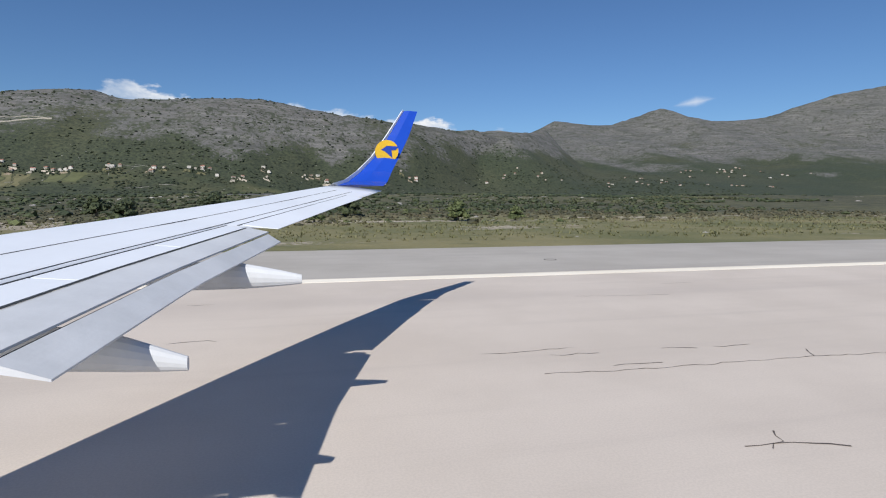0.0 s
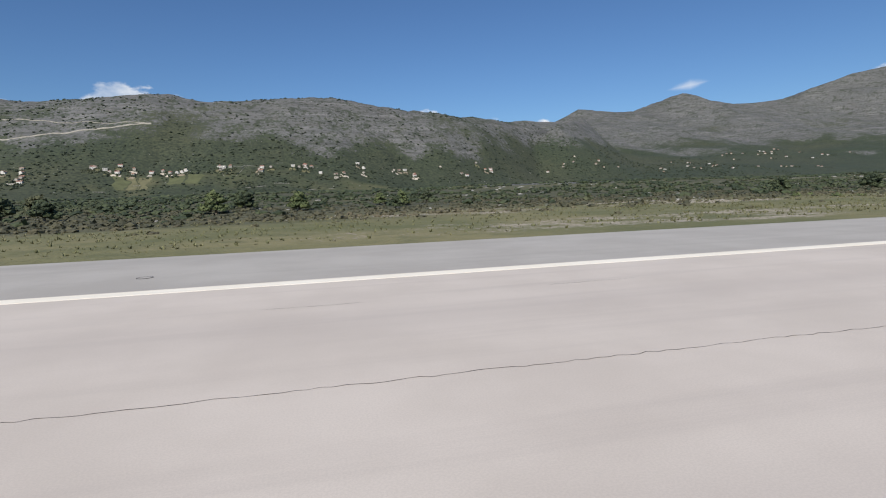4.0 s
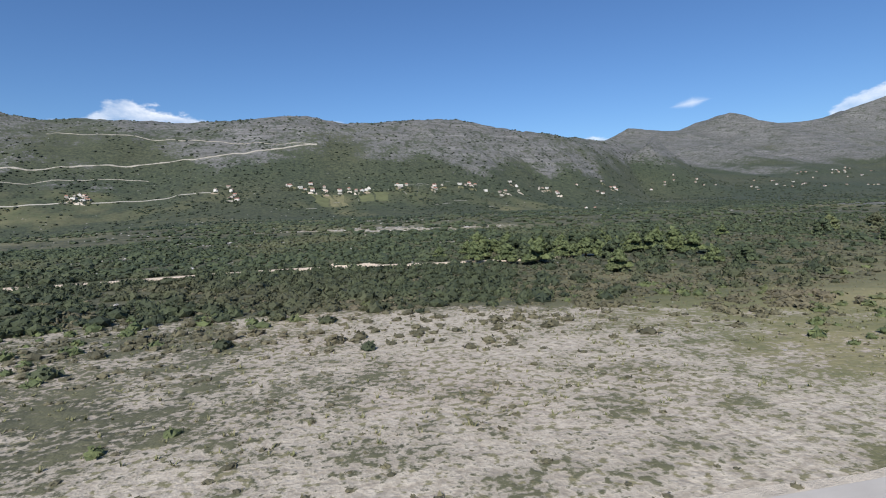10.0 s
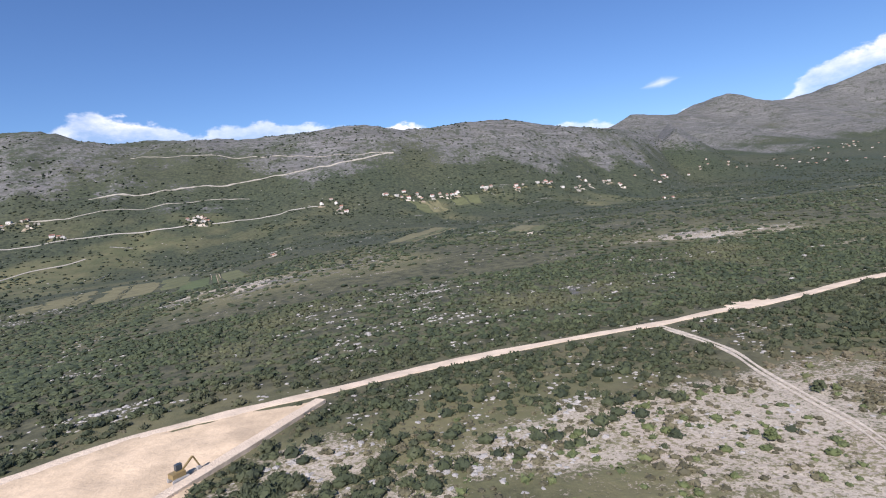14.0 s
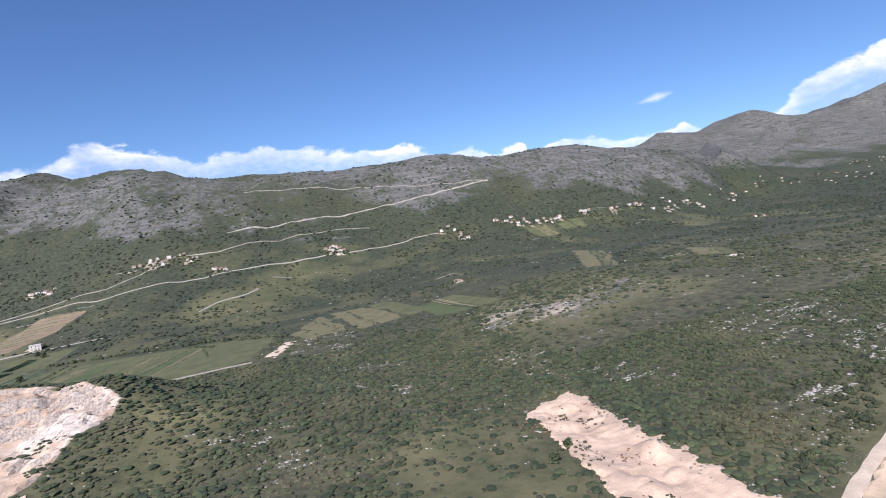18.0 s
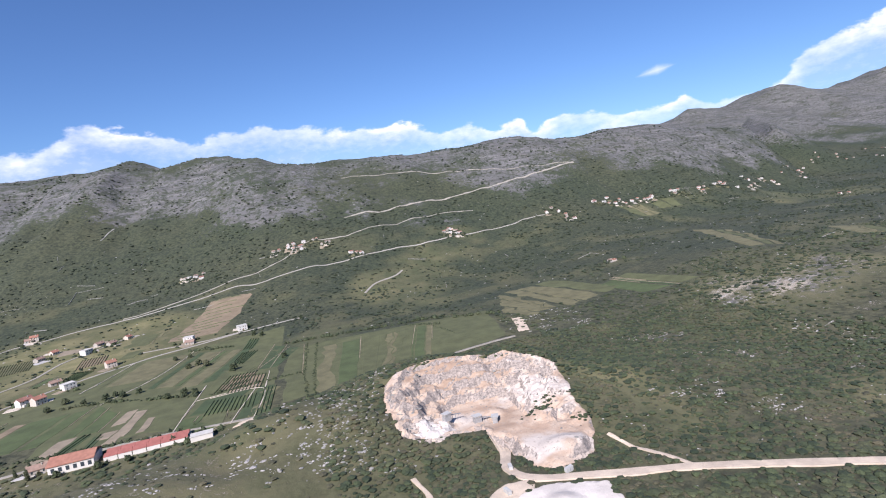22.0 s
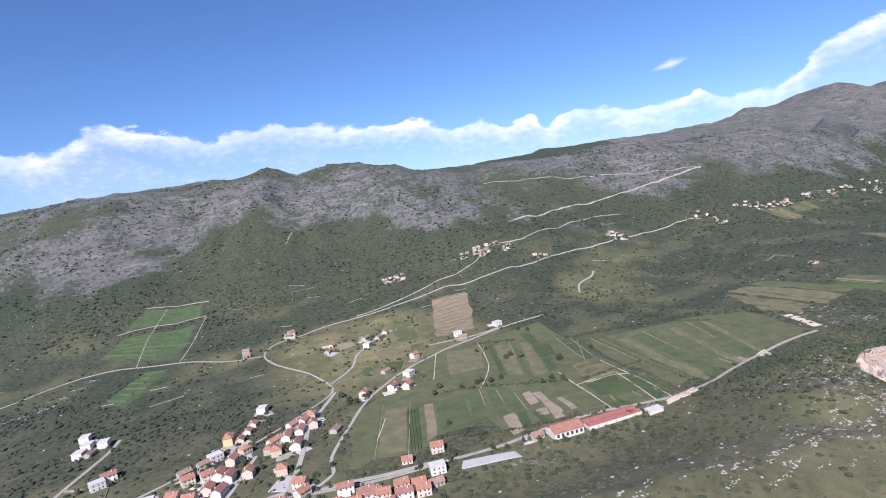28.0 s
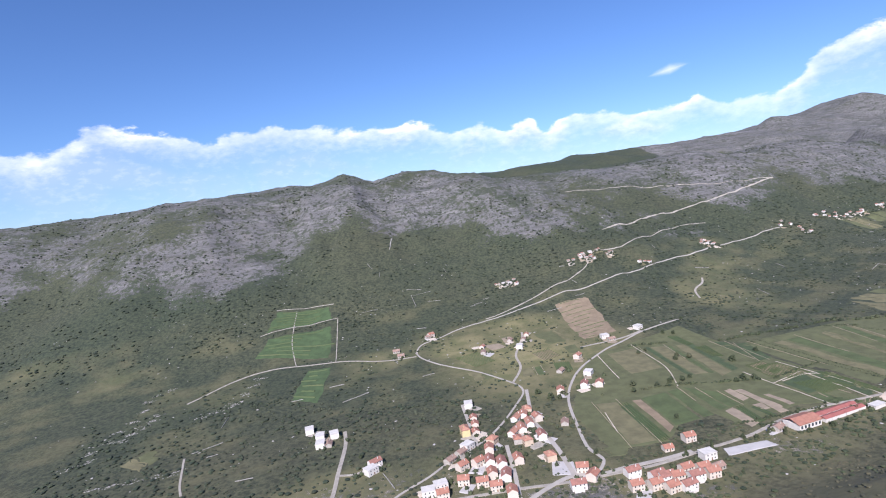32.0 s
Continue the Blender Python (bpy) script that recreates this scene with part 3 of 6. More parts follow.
LINE_Y = 14.5
far_edge = lambda x: 23.2 - 6.0 * float(smooth(-250.5, -257, np.array(x))) + 3.6 * float(smooth(-130, -60, np.array(x))) + 0.25 * float(fbm(np.array(x / 9.0), np.array(0.5), 3, 7))
ends = list(range(-272, 521, 4))
runway = tagged(slab("runway", [(x, -26, LINE_Y + 0.4) for x in ends], 0.0, RUNWAY), "pale worn concrete runway with cracks and tyre streaks", "runway", kind="structure")
shoulder = tagged(slab("runway_shoulder", [(x, LINE_Y + 0.402, far_edge(x)) for x in ends], -0.004, SHOULDER), "grey asphalt shoulder beside the runway", "pavement", kind="structure")
edge_line = slab("edge_line", [(x, LINE_Y - 0.3, LINE_Y + 0.3) for x in ends], 0.006, LINE, runway)
verge = tagged(slab("verge", [(x, far_edge(x) + 0.003, far_edge(x) + 0.55 + 0.35 * float(fbm(np.array(x / 5.0), np.array(3.5), 3, 8)) + 0.7 * float(smooth(-130, -60, np.array(x)))) for x in ends], -0.012, VERGE), "pale gravel edge between shoulder and grass", "verge", kind="structure")


# ---- roads, tracks, yards, fields, quarries ----
def flowing(pts, step=3.0):
    """A smooth line through corner points."""
    p = np.array([pts[0], *pts, pts[-1]], float)
    out = []
    for a, b, c, d in zip(p, p[1:], p[2:], p[3:]):
        n = max(2, int(np.linalg.norm(c - b) / step))
        t = np.linspace(0, 1, n, endpoint=False)[:, None]
        out.append(0.5 * (2 * b + (c - a) * t + (2 * a - 5 * b + 4 * c - d) * t**2 + (3 * b - a - 3 * c + d) * t**3))
    return np.concatenate(out + [p[-1:]])


ROAD_LINES = []


def ribbon(name, pts, width, mat, label, category, lift=0.22, wobble=0.0, step=3.0):
    """A road laid over the land, with a thin edge all round."""
    line = flowing(pts, step)
    ROAD_LINES.append((line, width))
    d = np.gradient(line, axis=0)
    side = np.stack([-d[:, 1], d[:, 0]], 1) / np.maximum(np.linalg.norm(d, axis=1), 1e-6)[:, None]
    w = width / 2 * (1 + wobble * fbm(line[:, 0] / 6, line[:, 1] / 6, 3, 3))[:, None]
    cols = []
    for k, drop in ((-1.04, -0.6), (-1, 0), (-0.33, 0.03), (0.33, 0.03), (1, 0), (1.04, -0.6)):
        q = line + side * w * k
        cols.append(np.c_[q, land(q[:, 0], q[:, 1]) + lift + drop])
    v = np.stack(cols, 1)
    f = grid_faces(len(line), 6)[:, ::-1]
    return tagged(mesh_ob(name, v, f, mat), label, category, kind="structure")


MAIN_ROAD = [(-1010, 236), (-987, 256), (-967, 267), (-952, 278), (-922, 297), (-891, 334), (-878, 356), (-881, 379), (-894, 408), (-912, 432), (-926, 456), (-932, 481), (-924, 502), (-905, 511),
             (-877, 526), (-840, 532), (-799, 538), (-747, 545), (-706, 543), (-663, 553), (-607, 567), (-548, 582), (-470, 602), (-390, 608)]
ribbon("road", MAIN_ROAD, 1.45, TAR, "narrow grey asphalt country road winding through the valley", "road")
ribbon("road", [(-846, 535), (-802, 546), (-761, 560), (-727, 569), (-700, 581), (-673, 607), (-642, 607), (-573, 635), (-514, 654), (-464, 662)], 1.15, TRACK, "pale gravel road climbing to a hamlet", "road", 0.3, 0.9, 2.0)
CUTTING = [(-628, 661), (-590, 668), (-555, 679), (-508, 690), (-460, 699), (-418, 702), (-377, 707), (-330, 715), (-280, 723)]
ribbon("road", CUTTING, 1.6, TRACK, "pale rock-cut road slanting across the hillside", "road", 0.5, 1.4, 2.0)
ribbon("road", [(-614, 786), (-566, 770), (-520, 768), (-470, 762), (-430, 750), (-391, 739), (-340, 731), (-285, 723)], 0.8, TRACK, "thin pale track under the crest", "road", 0.5, 1.6, 2.0)
ribbon("road", [(-893, 226), (-881, 238), (-881, 255), (-872, 285), (-860, 319), (-844, 347), (-821, 374), (-787, 398), (-764, 409), (-732, 423), (-691, 430)], 1.8, TAR, "pale lane curving round the fields", "road")
ribbon("road", [(-1000, 225), (-970, 240), (-934, 235), (-908, 228), (-885, 225), (-864, 223), (-833, 224), (-804, 226), (-778, 232), (-752, 234), (-728, 231), (-706, 230), (-683, 234), (-660, 244), (-614, 261), (-592, 266), (-575, 268)],
       2.1, TRACK, "pale gravel road along the foot of the low ridge", "road")
ribbon("road", [(-876, 354), (-884, 330), (-892, 306)], 2.4, TAR, "grey village street", "road", 0.24)
ribbon("road", [(-925, 353), (-929, 323), (-933, 294), (-935, 286)], 2.2, TAR, "short paved side street", "road", 0.26)
ribbon("road", [(-919, 279), (-926, 248), (-931, 229), (-936, 205)], 2.2, TAR, "straight village lane between houses", "road", 0.27)
ribbon("road", [(-930, 222), (-916, 228), (-901, 232), (-888, 227), (-874, 227), (-856, 226), (-838, 226)], 2.6, TAR, "pale village street past the last houses", "road", 0.28)
ribbon("road", [(-893, 303), (-894, 283), (-896, 260), (-900, 235), (-902, 228)], 2.6, TAR, "village street running straight downhill", "road", 0.3)
ribbon("road", [(-1030, 220), (-1018, 272), (-1014, 295), (-1008, 330), (-1007, 353)], 2.4, TRACK, "pale lane beside scattered houses", "road")
ribbon("road", [(-1014, 293), (-1004, 290), (-994, 296)], 1.8, TRACK, "pale house drive", "road")
ribbon("road", [(-880, 372), (-862, 400), (-856, 425), (-846, 445), (-832, 470), (-826, 486)], 2.0, TRACK, "pale lane up to farmhouses", "road")
ribbon("road", [(-1130, 470), (-1080, 505), (-1010, 502), (-960, 482), (-934, 476)], 1.6, TRACK, "field track along terraces", "road")
ribbon("road", [(-634, 470), (-622, 492), (-600, 508), (-590, 520)], 2.0, TRACK, "short pale track in the scrub", "road")
ribbon("road", [(-1111, 369), (-1108, 349), (-1105, 330), (-1101, 315)], 1.3, TRACK, "thin pale footpath in the scrub", "road")
ribbon("road", [(-800, 415), (-760, 417), (-735, 424)], 2.0, TRACK, "pale farm track", "road")
DIRT_ROAD = [(-482, 49), (-470, 56), (-459, 61.5), (-450, 65.5), (-442, 69.5), (-435.5, 73.4), (-428, 76.3), (-417, 78.5), (-406, 80.2), (-395.5, 82.3), (-383, 84), (-370, 84.8), (-358, 85), (-345, 84.8), (-333, 86.3), (-325, 86), (-310, 88), (-295, 91), (-282, 92), (-270, 91), (-256, 90), (-244, 90), (-230, 91)]
ribbon("dirt_road", DIRT_ROAD, 2.3, EARTH, "bright sandy dirt road through dark scrub", "dirt road", 0.12, 0.5, 1.5)
for dx in (-0.45, 0.45):
    ribbon("dirt_road", [(x + dx, y) for x, y in ((-348, 84), (-348, 72), (-349, 65), (-352, 57), (-355, 47), (-357, 40), (-362, 30))], 0.5, VERGE, "pale wheel rut of a dirt track over stony ground", "dirt road", 0.06, 0.9, 0.7)
ribbon("dirt_road", [(-408, 76), (-419, 62), (-426, 53), (-434, 40), (-440, 30)], 1.6, EARTH, "sandy dirt track beside the cleared ground", "dirt road", 0.5, 0.4, 1.0)
ribbon("dirt_road", [(-235, 24.5), (-229, 25.0), (-221, 27.2), (-211, 29.1), (-204, 30.7), (-189, 33.0), (-169, 37.1), (-140, 43)], 0.5, WORN, "narrow pale track worn into the grass", "dirt road", 0.03, 1.2, 0.6)
ribbon("dirt_road", [(-634, 141), (-633, 131), (-636, 123), (-636, 116), (-632, 111), (-622, 107), (-612, 103), (-600, 99), (-580, 90), (-540, 70)], 3.0, EARTH, "wide sandy haul road from the quarry", "dirt road", 0.36, 0.3)
ribbon("dirt_road", [(-660, 123), (-658, 117), (-658, 110), (-659, 103)], 1.4, EARTH, "sandy side track of the quarry", "dirt road", 0.3, 0.5, 1.5)
ribbon("dirt_road", [(-606, 123), (-602, 112), (-599, 103), (-598, 97)], 1.3, EARTH, "pale bulldozed track", "dirt road", 0.2, 0.6, 1.5)


def patch(name, corners, mat, label, category, lift=0.16, n=14, jag=0.0, kind="structure"):
    """A four-cornered plot that follows the land, with a low edge."""
    a, b, c, d = (np.array(q, float) for q in corners)
    u, v = np.meshgrid(np.linspace(0, 1, n), np.linspace(0, 1, n), indexing="ij")
    q = (a * ((1 - u) * (1 - v))[..., None] + b * (u * (1 - v))[..., None] + c * (u * v)[..., None] + d * ((1 - u) * v)[..., None])
    if jag:
        q = q + jag * np.stack([fbm(q[..., 0] / 7, q[..., 1] / 7, 3, 13), fbm(q[..., 0] / 7, q[..., 1] / 7, 3, 14)], -1)
    z = land(q[..., 0], q[..., 1]) + lift
    rimmed = (u == 0) | (u == 1) | (v == 0) | (v == 1)
    ob = mesh_ob(name, np.concatenate([q, np.where(rimmed, z - lift - 0.4, z)[..., None]], -1), grid_faces(n, n), mat)
    return tagged(ob, label, category, kind=kind)


G, O, D, N, B, Y, TT = FIELD_GREEN, FIELD_OLIVE, FIELD_DARK, FIELD_TAN, FIELD_BROWN, FIELD_DRY, TERRACE_GREEN
PLOTS_NORTH = [
    ("", O, (-798, 391), (-759, 393), (-775, 332), (-808, 335)),
    ("", G, (-757, 392), (-737, 382), (-755, 304), (-773, 309)),
    ("", G, (-734, 382), (-721, 376), (-733, 304), (-757, 295)),
    ("v", D, (-729, 363), (-716, 363), (-723, 336), (-732, 338)),
    ("", O, (-708, 360), (-689, 352), (-703, 309), (-731, 310)),
    ("v", B, (-730, 309), (-712, 311), (-717, 285), (-734, 281)),
    ("", G, (-856, 311), (-833, 305), (-845, 240), (-869, 244)),
    ("v", D, (-838, 296), (-829, 297), (-837, 243), (-845, 241)),
    ("", B, (-826, 301), (-820, 299), (-828, 251), (-835, 245)),
    ("", Y, (-877, 253), (-862, 250), (-866, 236), (-876, 241)),
]
PLOTS_SOUTH = [
    ("", G, (-820, 301), (-791, 300), (-799, 253), (-828, 251)),
    ("", G, (-789, 301), (-775, 282), (-777, 258), (-794, 256)),
    ("", N, (-772, 282), (-766, 282), (-767, 263), (-774, 261)),
    ("", N, (-766, 271), (-761, 270), (-764, 237), (-770, 237)),
    ("", N, (-774, 256), (-767, 256), (-769, 246), (-776, 246)),
    ("v", D, (-784, 258), (-778, 258), (-783, 235), (-788, 235)),
    ("", N, (-792, 258), (-784, 260), (-787, 235), (-795, 232)),
    ("", D, (-736, 273), (-711, 280), (-721, 249), (-740, 249)),
    ("", O, (-740, 248), (-721, 248), (-720, 229), (-743, 236)),
    ("", D, (-710, 279), (-702, 277), (-701, 233), (-718, 229)),
]
PLOTS_MIDDLE = [
    ("", N, (-653, 265), (-646, 264), (-647, 250), (-654, 252)),
    ("v", B, (-727, 305), (-707, 302), (-708, 275), (-727, 275)),
    ("v", G, (-732, 268), (-709, 265), (-709, 245), (-733, 246)),
    ("v", Y, (-709, 272), (-700, 271), (-701, 240), (-710, 227)),
    ("v", D, (-727, 400), (-718, 396), (-721, 369), (-729, 372)),
    ("v", D, (-729, 362), (-723, 363), (-723, 335), (-728, 334)),
    ("", N, (-650, 262), (-642, 261), (-641, 250), (-648, 249)),
    ("", N, (-767, 280), (-761, 279), (-762, 242), (-766, 244)),
    ("", N, (-758, 265), (-754, 264), (-754, 243), (-758, 243)),
    ("v", D, (-777, 254), (-772, 254), (-773, 238), (-777, 237)),
]
PLOTS_EAST = [
    ("", O, (-751, 273), (-739, 269), (-741, 234), (-753, 239)),
    ("", G, (-739, 245), (-712, 225), (-720, 223), (-740, 234)),
    ("", O, (-696, 353), (-688, 352), (-689, 281), (-702, 277)),
    ("", Y, (-676, 345), (-665, 345), (-676, 236), (-683, 234)),
    ("", G, (-664, 344), (-652, 342), (-664, 241), (-675, 236)),
    ("", O, (-651, 342), (-639, 341), (-655, 244), (-663, 240)),
    ("", Y, (-638, 341), (-621, 341), (-644, 250), (-654, 245)),
    ("", G, (-620, 341), (-605, 339), (-625, 255), (-643, 249)),
    ("", O, (-734, 332), (-722, 328), (-730, 271), (-738, 277)),
    ("", G, (-717, 380), (-699, 363), (-707, 310), (-722, 322)),
]
PLOTS_HILL = [
    ("t", B, (-770, 533), (-728, 530), (-751, 430), (-793, 424)),
    ("", Y, (-292, 480), (-283, 430), (-346, 305), (-364, 320)),
    ("", Y, (-259, 355), (-256, 318), (-280, 277), (-297, 293)),
    ("t", TT, (-1062, 626), (-1000, 623), (-997, 597), (-1078, 582)),
    ("t", TT, (-1073, 573), (-998, 588), (-1006, 508), (-1085, 538)),
    ("t", TT, (-1032, 498), (-1008, 496), (-1023, 412), (-1047, 429)),
    ("", Y, (-534, 399), (-486, 406), (-470, 322), (-518, 307)),
    ("", Y, (-560, 330), (-538, 395), (-522, 315), (-546, 306)),
    ("", O, (-480, 345), (-449, 356), (-435, 285), (-474, 293)),
    ("", Y, (-291, 609), (-254, 615), (-249, 574), (-275, 571)),
    ("", Y, (-239, 619), (-201, 612), (-205, 587), (-237, 589)),
]
PLOTS_GARDENS = [
    ("", Y, (-1155, 384), (-1140, 398), (-1128, 383), (-1137, 363)),
    ("", N, (-873, 470), (-855, 470), (-853, 452), (-868, 450)),
    ("v", Y, (-905, 450), (-881, 455), (-874, 425), (-895, 420)),
    ("", Y, (-820, 472), (-796, 476), (-800, 434), (-821, 434)),
    ("v", B, (-843, 424), (-824, 427), (-821, 407), (-840, 402)),
    ("", O, (-813, 426), (-799, 426), (-804, 405), (-815, 406)),
    ("", N, (-850, 482), (-839, 484), (-842, 464), (-852, 462)),
    ("", O, (-862, 398), (-846, 396), (-850, 376), (-868, 380)),
    ("v", G, (-836, 396), (-822, 392), (-828, 372), (-842, 376)),
    ("", Y, (-902, 412), (-886, 408), (-889, 390), (-901, 394)),
]
PLOTS = PLOTS_GARDENS + PLOTS_NORTH + PLOTS_SOUTH + PLOTS_MIDDLE + PLOTS_EAST + PLOTS_HILL
KINDS = {G: "green crop field between narrow paths", O: "olive green meadow plot", D: "dark green vine field", N: "tan ploughed plot", B: "brown fallow plot", Y: "dry olive-brown clearing in the scrub", TT: "bright green terraced meadow on the slope"}
VINE = leaf_material("vine leaves", (0.045, 0.07, 0.024), (0.085, 0.115, 0.04), (0.10, 0.11, 0.045))


def hedge_row(name, a, b, mat, parent, r=0.28, bumps=1.1, seed=0):
    """A ragged row of vines or low bushes between two points."""
    a, b = np.array(a, float), np.array(b, float)
    n = max(4, int(np.linalg.norm(b - a) / bumps))
    t = np.linspace(0, 1, n)
    q = a + (b - a) * t[:, None]
    k = np.arange(n)
    r1 = r * (0.75 + 0.5 * lattice(k, k * 0 + seed, 3))
    d = (b - a) / np.linalg.norm(b - a)
    s = np.array([-d[1], d[0]])
    z = land(q[:, 0], q[:, 1]) + 0.1
    v = np.stack([np.c_[q - s * r1[:, None], z], np.c_[q - s * 0.5 * r1[:, None], z + 1.7 * r1], np.c_[q + s * 0.5 * r1[:, None], z + 1.9 * r1], np.c_[q + s * r1[:, None], z]], 1)
    return mesh_ob(name, v, grid_faces(n, 4)[:, ::-1], mat, parent)


strip_rng = random.Random(12)
MEADOWS = [((-858, 318), (-806, 395), (-770, 300), (-838, 240)), ((-806, 395), (-700, 420), (-700, 240), (-800, 236)), ((-700, 352), (-562, 347), (-575, 272), (-700, 240)), ((-868, 300), (-856, 318), (-838, 238), (-872, 246))]
for corners in MEADOWS:
    patch("meadow", corners, FIELD_OLIVE, "wide olive meadow with narrow field paths", "meadow", 0.07, 40, 1.5)
for k, (style, mat, *corners) in enumerate(PLOTS):
    a, b, c, d = (np.array(q, float) for q in corners)
    strips = strip_rng.randint(2, 4) if style == "" and mat in (G, O, Y) and np.linalg.norm(b - a) > 14 else 1
    cuts = [0] + sorted(strip_rng.uniform(0.15, 0.85) for _ in range(strips - 1)) + [1]
    for u, v in zip(cuts, cuts[1:]):
        kind = mat if strips == 1 else strip_rng.choice((mat, mat, mat, G, O, O, D, G, Y, B) if mat != Y else (Y, Y, Y, O))
        plot = patch("field", [a + (b - a) * u, a + (b - a) * (v - 0.02), d + (c - d) * (v - 0.02), d + (c - d) * u], kind, KINDS[kind], "field", jag=5.0 if mat == Y else 3.0 if style == "t" else 0.8 if style != "v" else 0.2)
        if style == "" and mat in (G, O) and strip_rng.random() < 0.6:
            p, q = a + (b - a) * (v - 0.01), d + (c - d) * (v - 0.01)
            q = q if strip_rng.random() < 0.6 else (p + q) / 2
            ribbon("field_path", [tuple(p), tuple((p + q) / 2), tuple(q)], 0.32, WORN, "narrow pale path between plots", "path", 0.24, 0.8)
    if style == "v":
        rows = int(np.linalg.norm(b - a) / 1.7)
        for i in range(1, rows):
            hedge_row("vine_row", a + (b - a) * i / rows, d + (c - d) * i / rows, VINE, plot, 0.24, seed=i)
    if style == "t":
        rows = 7 if mat == TT else 12
        for i in range(1, rows):
            w0, w1 = 0.06 * lattice(np.array(i), np.array(k), 5), 1 - 0.25 * lattice(np.array(i), np.array(k), 6)
            p, q = a + (d - a) * i / rows, b + (c - b) * i / rows
            hedge_row("hedge", p + (q - p) * (w0 + 0.1 * (i % 3)) + 0.8, p + (q - p) * (w1 - 0.12 * (i % 4)) + 0.8, VINE, plot, 0.5 if mat == TT else 0.22, 1.6, i)

for pts in ([(-762, 398), (-772, 340), (-790, 300)], [(-798, 391), (-812, 335)], [(-740, 274), (-711, 281)], [(-711, 281), (-718, 228)], [(-733, 274), (-708, 272), (-709, 228)], [(-707, 272), (-707, 305)], [(-850, 290), (-858, 262)], [(-741, 234), (-740, 274), (-739, 300)]):
    ribbon("field_path", [pts[0], *pts[1:]] if len(pts) > 2 else [pts[0], ((pts[0][0] + pts[1][0]) / 2, (pts[0][1] + pts[1][1]) / 2), pts[1]], 0.5, VERGE, "narrow pale stony path between plots", "path", 0.26, 0.9)
for pts in ([(-1078, 580), (-1035, 591), (-997, 596)], [(-997, 594), (-1002, 545), (-1006, 502)], [(-1042, 505), (-1046, 560), (-1040, 622)], [(-1062, 628), (-1020, 627), (-998, 625)]):
    ribbon("path", pts, 0.7, TRACK, "pale path along the terraces", "path", 0.3, 0.8)
for corners, label in (([(-826, 222), (-797, 219), (-795, 211), (-830, 213)], "pale paved yard beside the road"), ([(-792, 229), (-781, 230), (-782, 222), (-796, 220)], "pale paved forecourt"),
                       ([(-905, 252), (-893, 246), (-898, 230), (-912, 236)], "pale yard among the village houses")):
    patch("yard", corners, PAVED, label, "yard", 0.2, 8)
patch("bare_ground", [(-560, 313), (-553, 309), (-564, 272), (-571, 272)], EARTH, "pale bare gravel strip at the field's end", "bare ground", 0.25, 10, 1.0)
patch("bare_ground", [(-716, 228), (-690, 236), (-692, 229), (-718, 221)], EARTH, "pale bare earth beside the road", "bare ground", 0.25, 10, 1.5)
patch("bare_ground", [(-633, 256), (-620, 262), (-626, 249), (-634, 250)], VERGE, "pale stony corner of a field", "bare ground", 0.25, 10, 1.5)
patch("bare_ground", [(-293, 276), (-284, 279), (-280, 271), (-290, 268)], VERGE, "pale bare patch in the scrub", "bare ground", 0.25, 8, 1.0)
patch("bare_ground", [(-277, 99), (-267, 96), (-266, 91), (-276, 93)], EARTH, "sandy clearing where the dirt road ends", "bare ground", 0.14, 8, 0.8)
patch("bare_ground", [(-330, 91), (-316, 90), (-317, 86), (-331, 87)], EARTH, "sandy passing place on the dirt road", "bare ground", 0.14, 8, 1.0)


QUARRY = material("broken quarry rock")


def quarry_material():
    m, n = QUARRY
    p = place(n)
    g = n.add("ShaderNodeNewGeometry")
    up = n.add("ShaderNodeSeparateXYZ", i0=g.outputs["True Normal"]).outputs[2]
    big, mid, fine = n.noise(p, 0.045, 4.0), n.noise(p, 0.25, 5.0, 0.65), n.noise(p, 1.6, 4.0, 0.7)
    dust = n.mix(n.span(mid, 0.35, 0.65), (0.42, 0.30, 0.215), (0.51, 0.40, 0.305))
    dust = n.mix(n.span(big, 0.5, 0.60), dust, (0.56, 0.49, 0.42))
    dust = n.mix(n.math("MULTIPLY", n.span(n.noise(p, 0.7, 4.0, 0.7), 0.55, 0.66), 0.6), dust, (0.27, 0.22, 0.18))
    dust = n.mix(n.math("MULTIPLY", n.span(big, 0.48, 0.36), 0.8), dust, (0.32, 0.22, 0.15))
    cliff = n.mix(n.span(fine, 0.3, 0.7), (0.15, 0.13, 0.115), (0.41, 0.345, 0.295))
    c = n.mix(n.span(n.math("ADD", up, n.math("MULTIPLY", n.math("SUBTRACT", fine, 0.5), 0.25)), 0.84, 0.72), dust, cliff)
    return finish(m, n, c, 0.95, n.math("ADD", mid, n.math("MULTIPLY", fine, 0.4)), 0.22)


QUARRY = quarry_material()


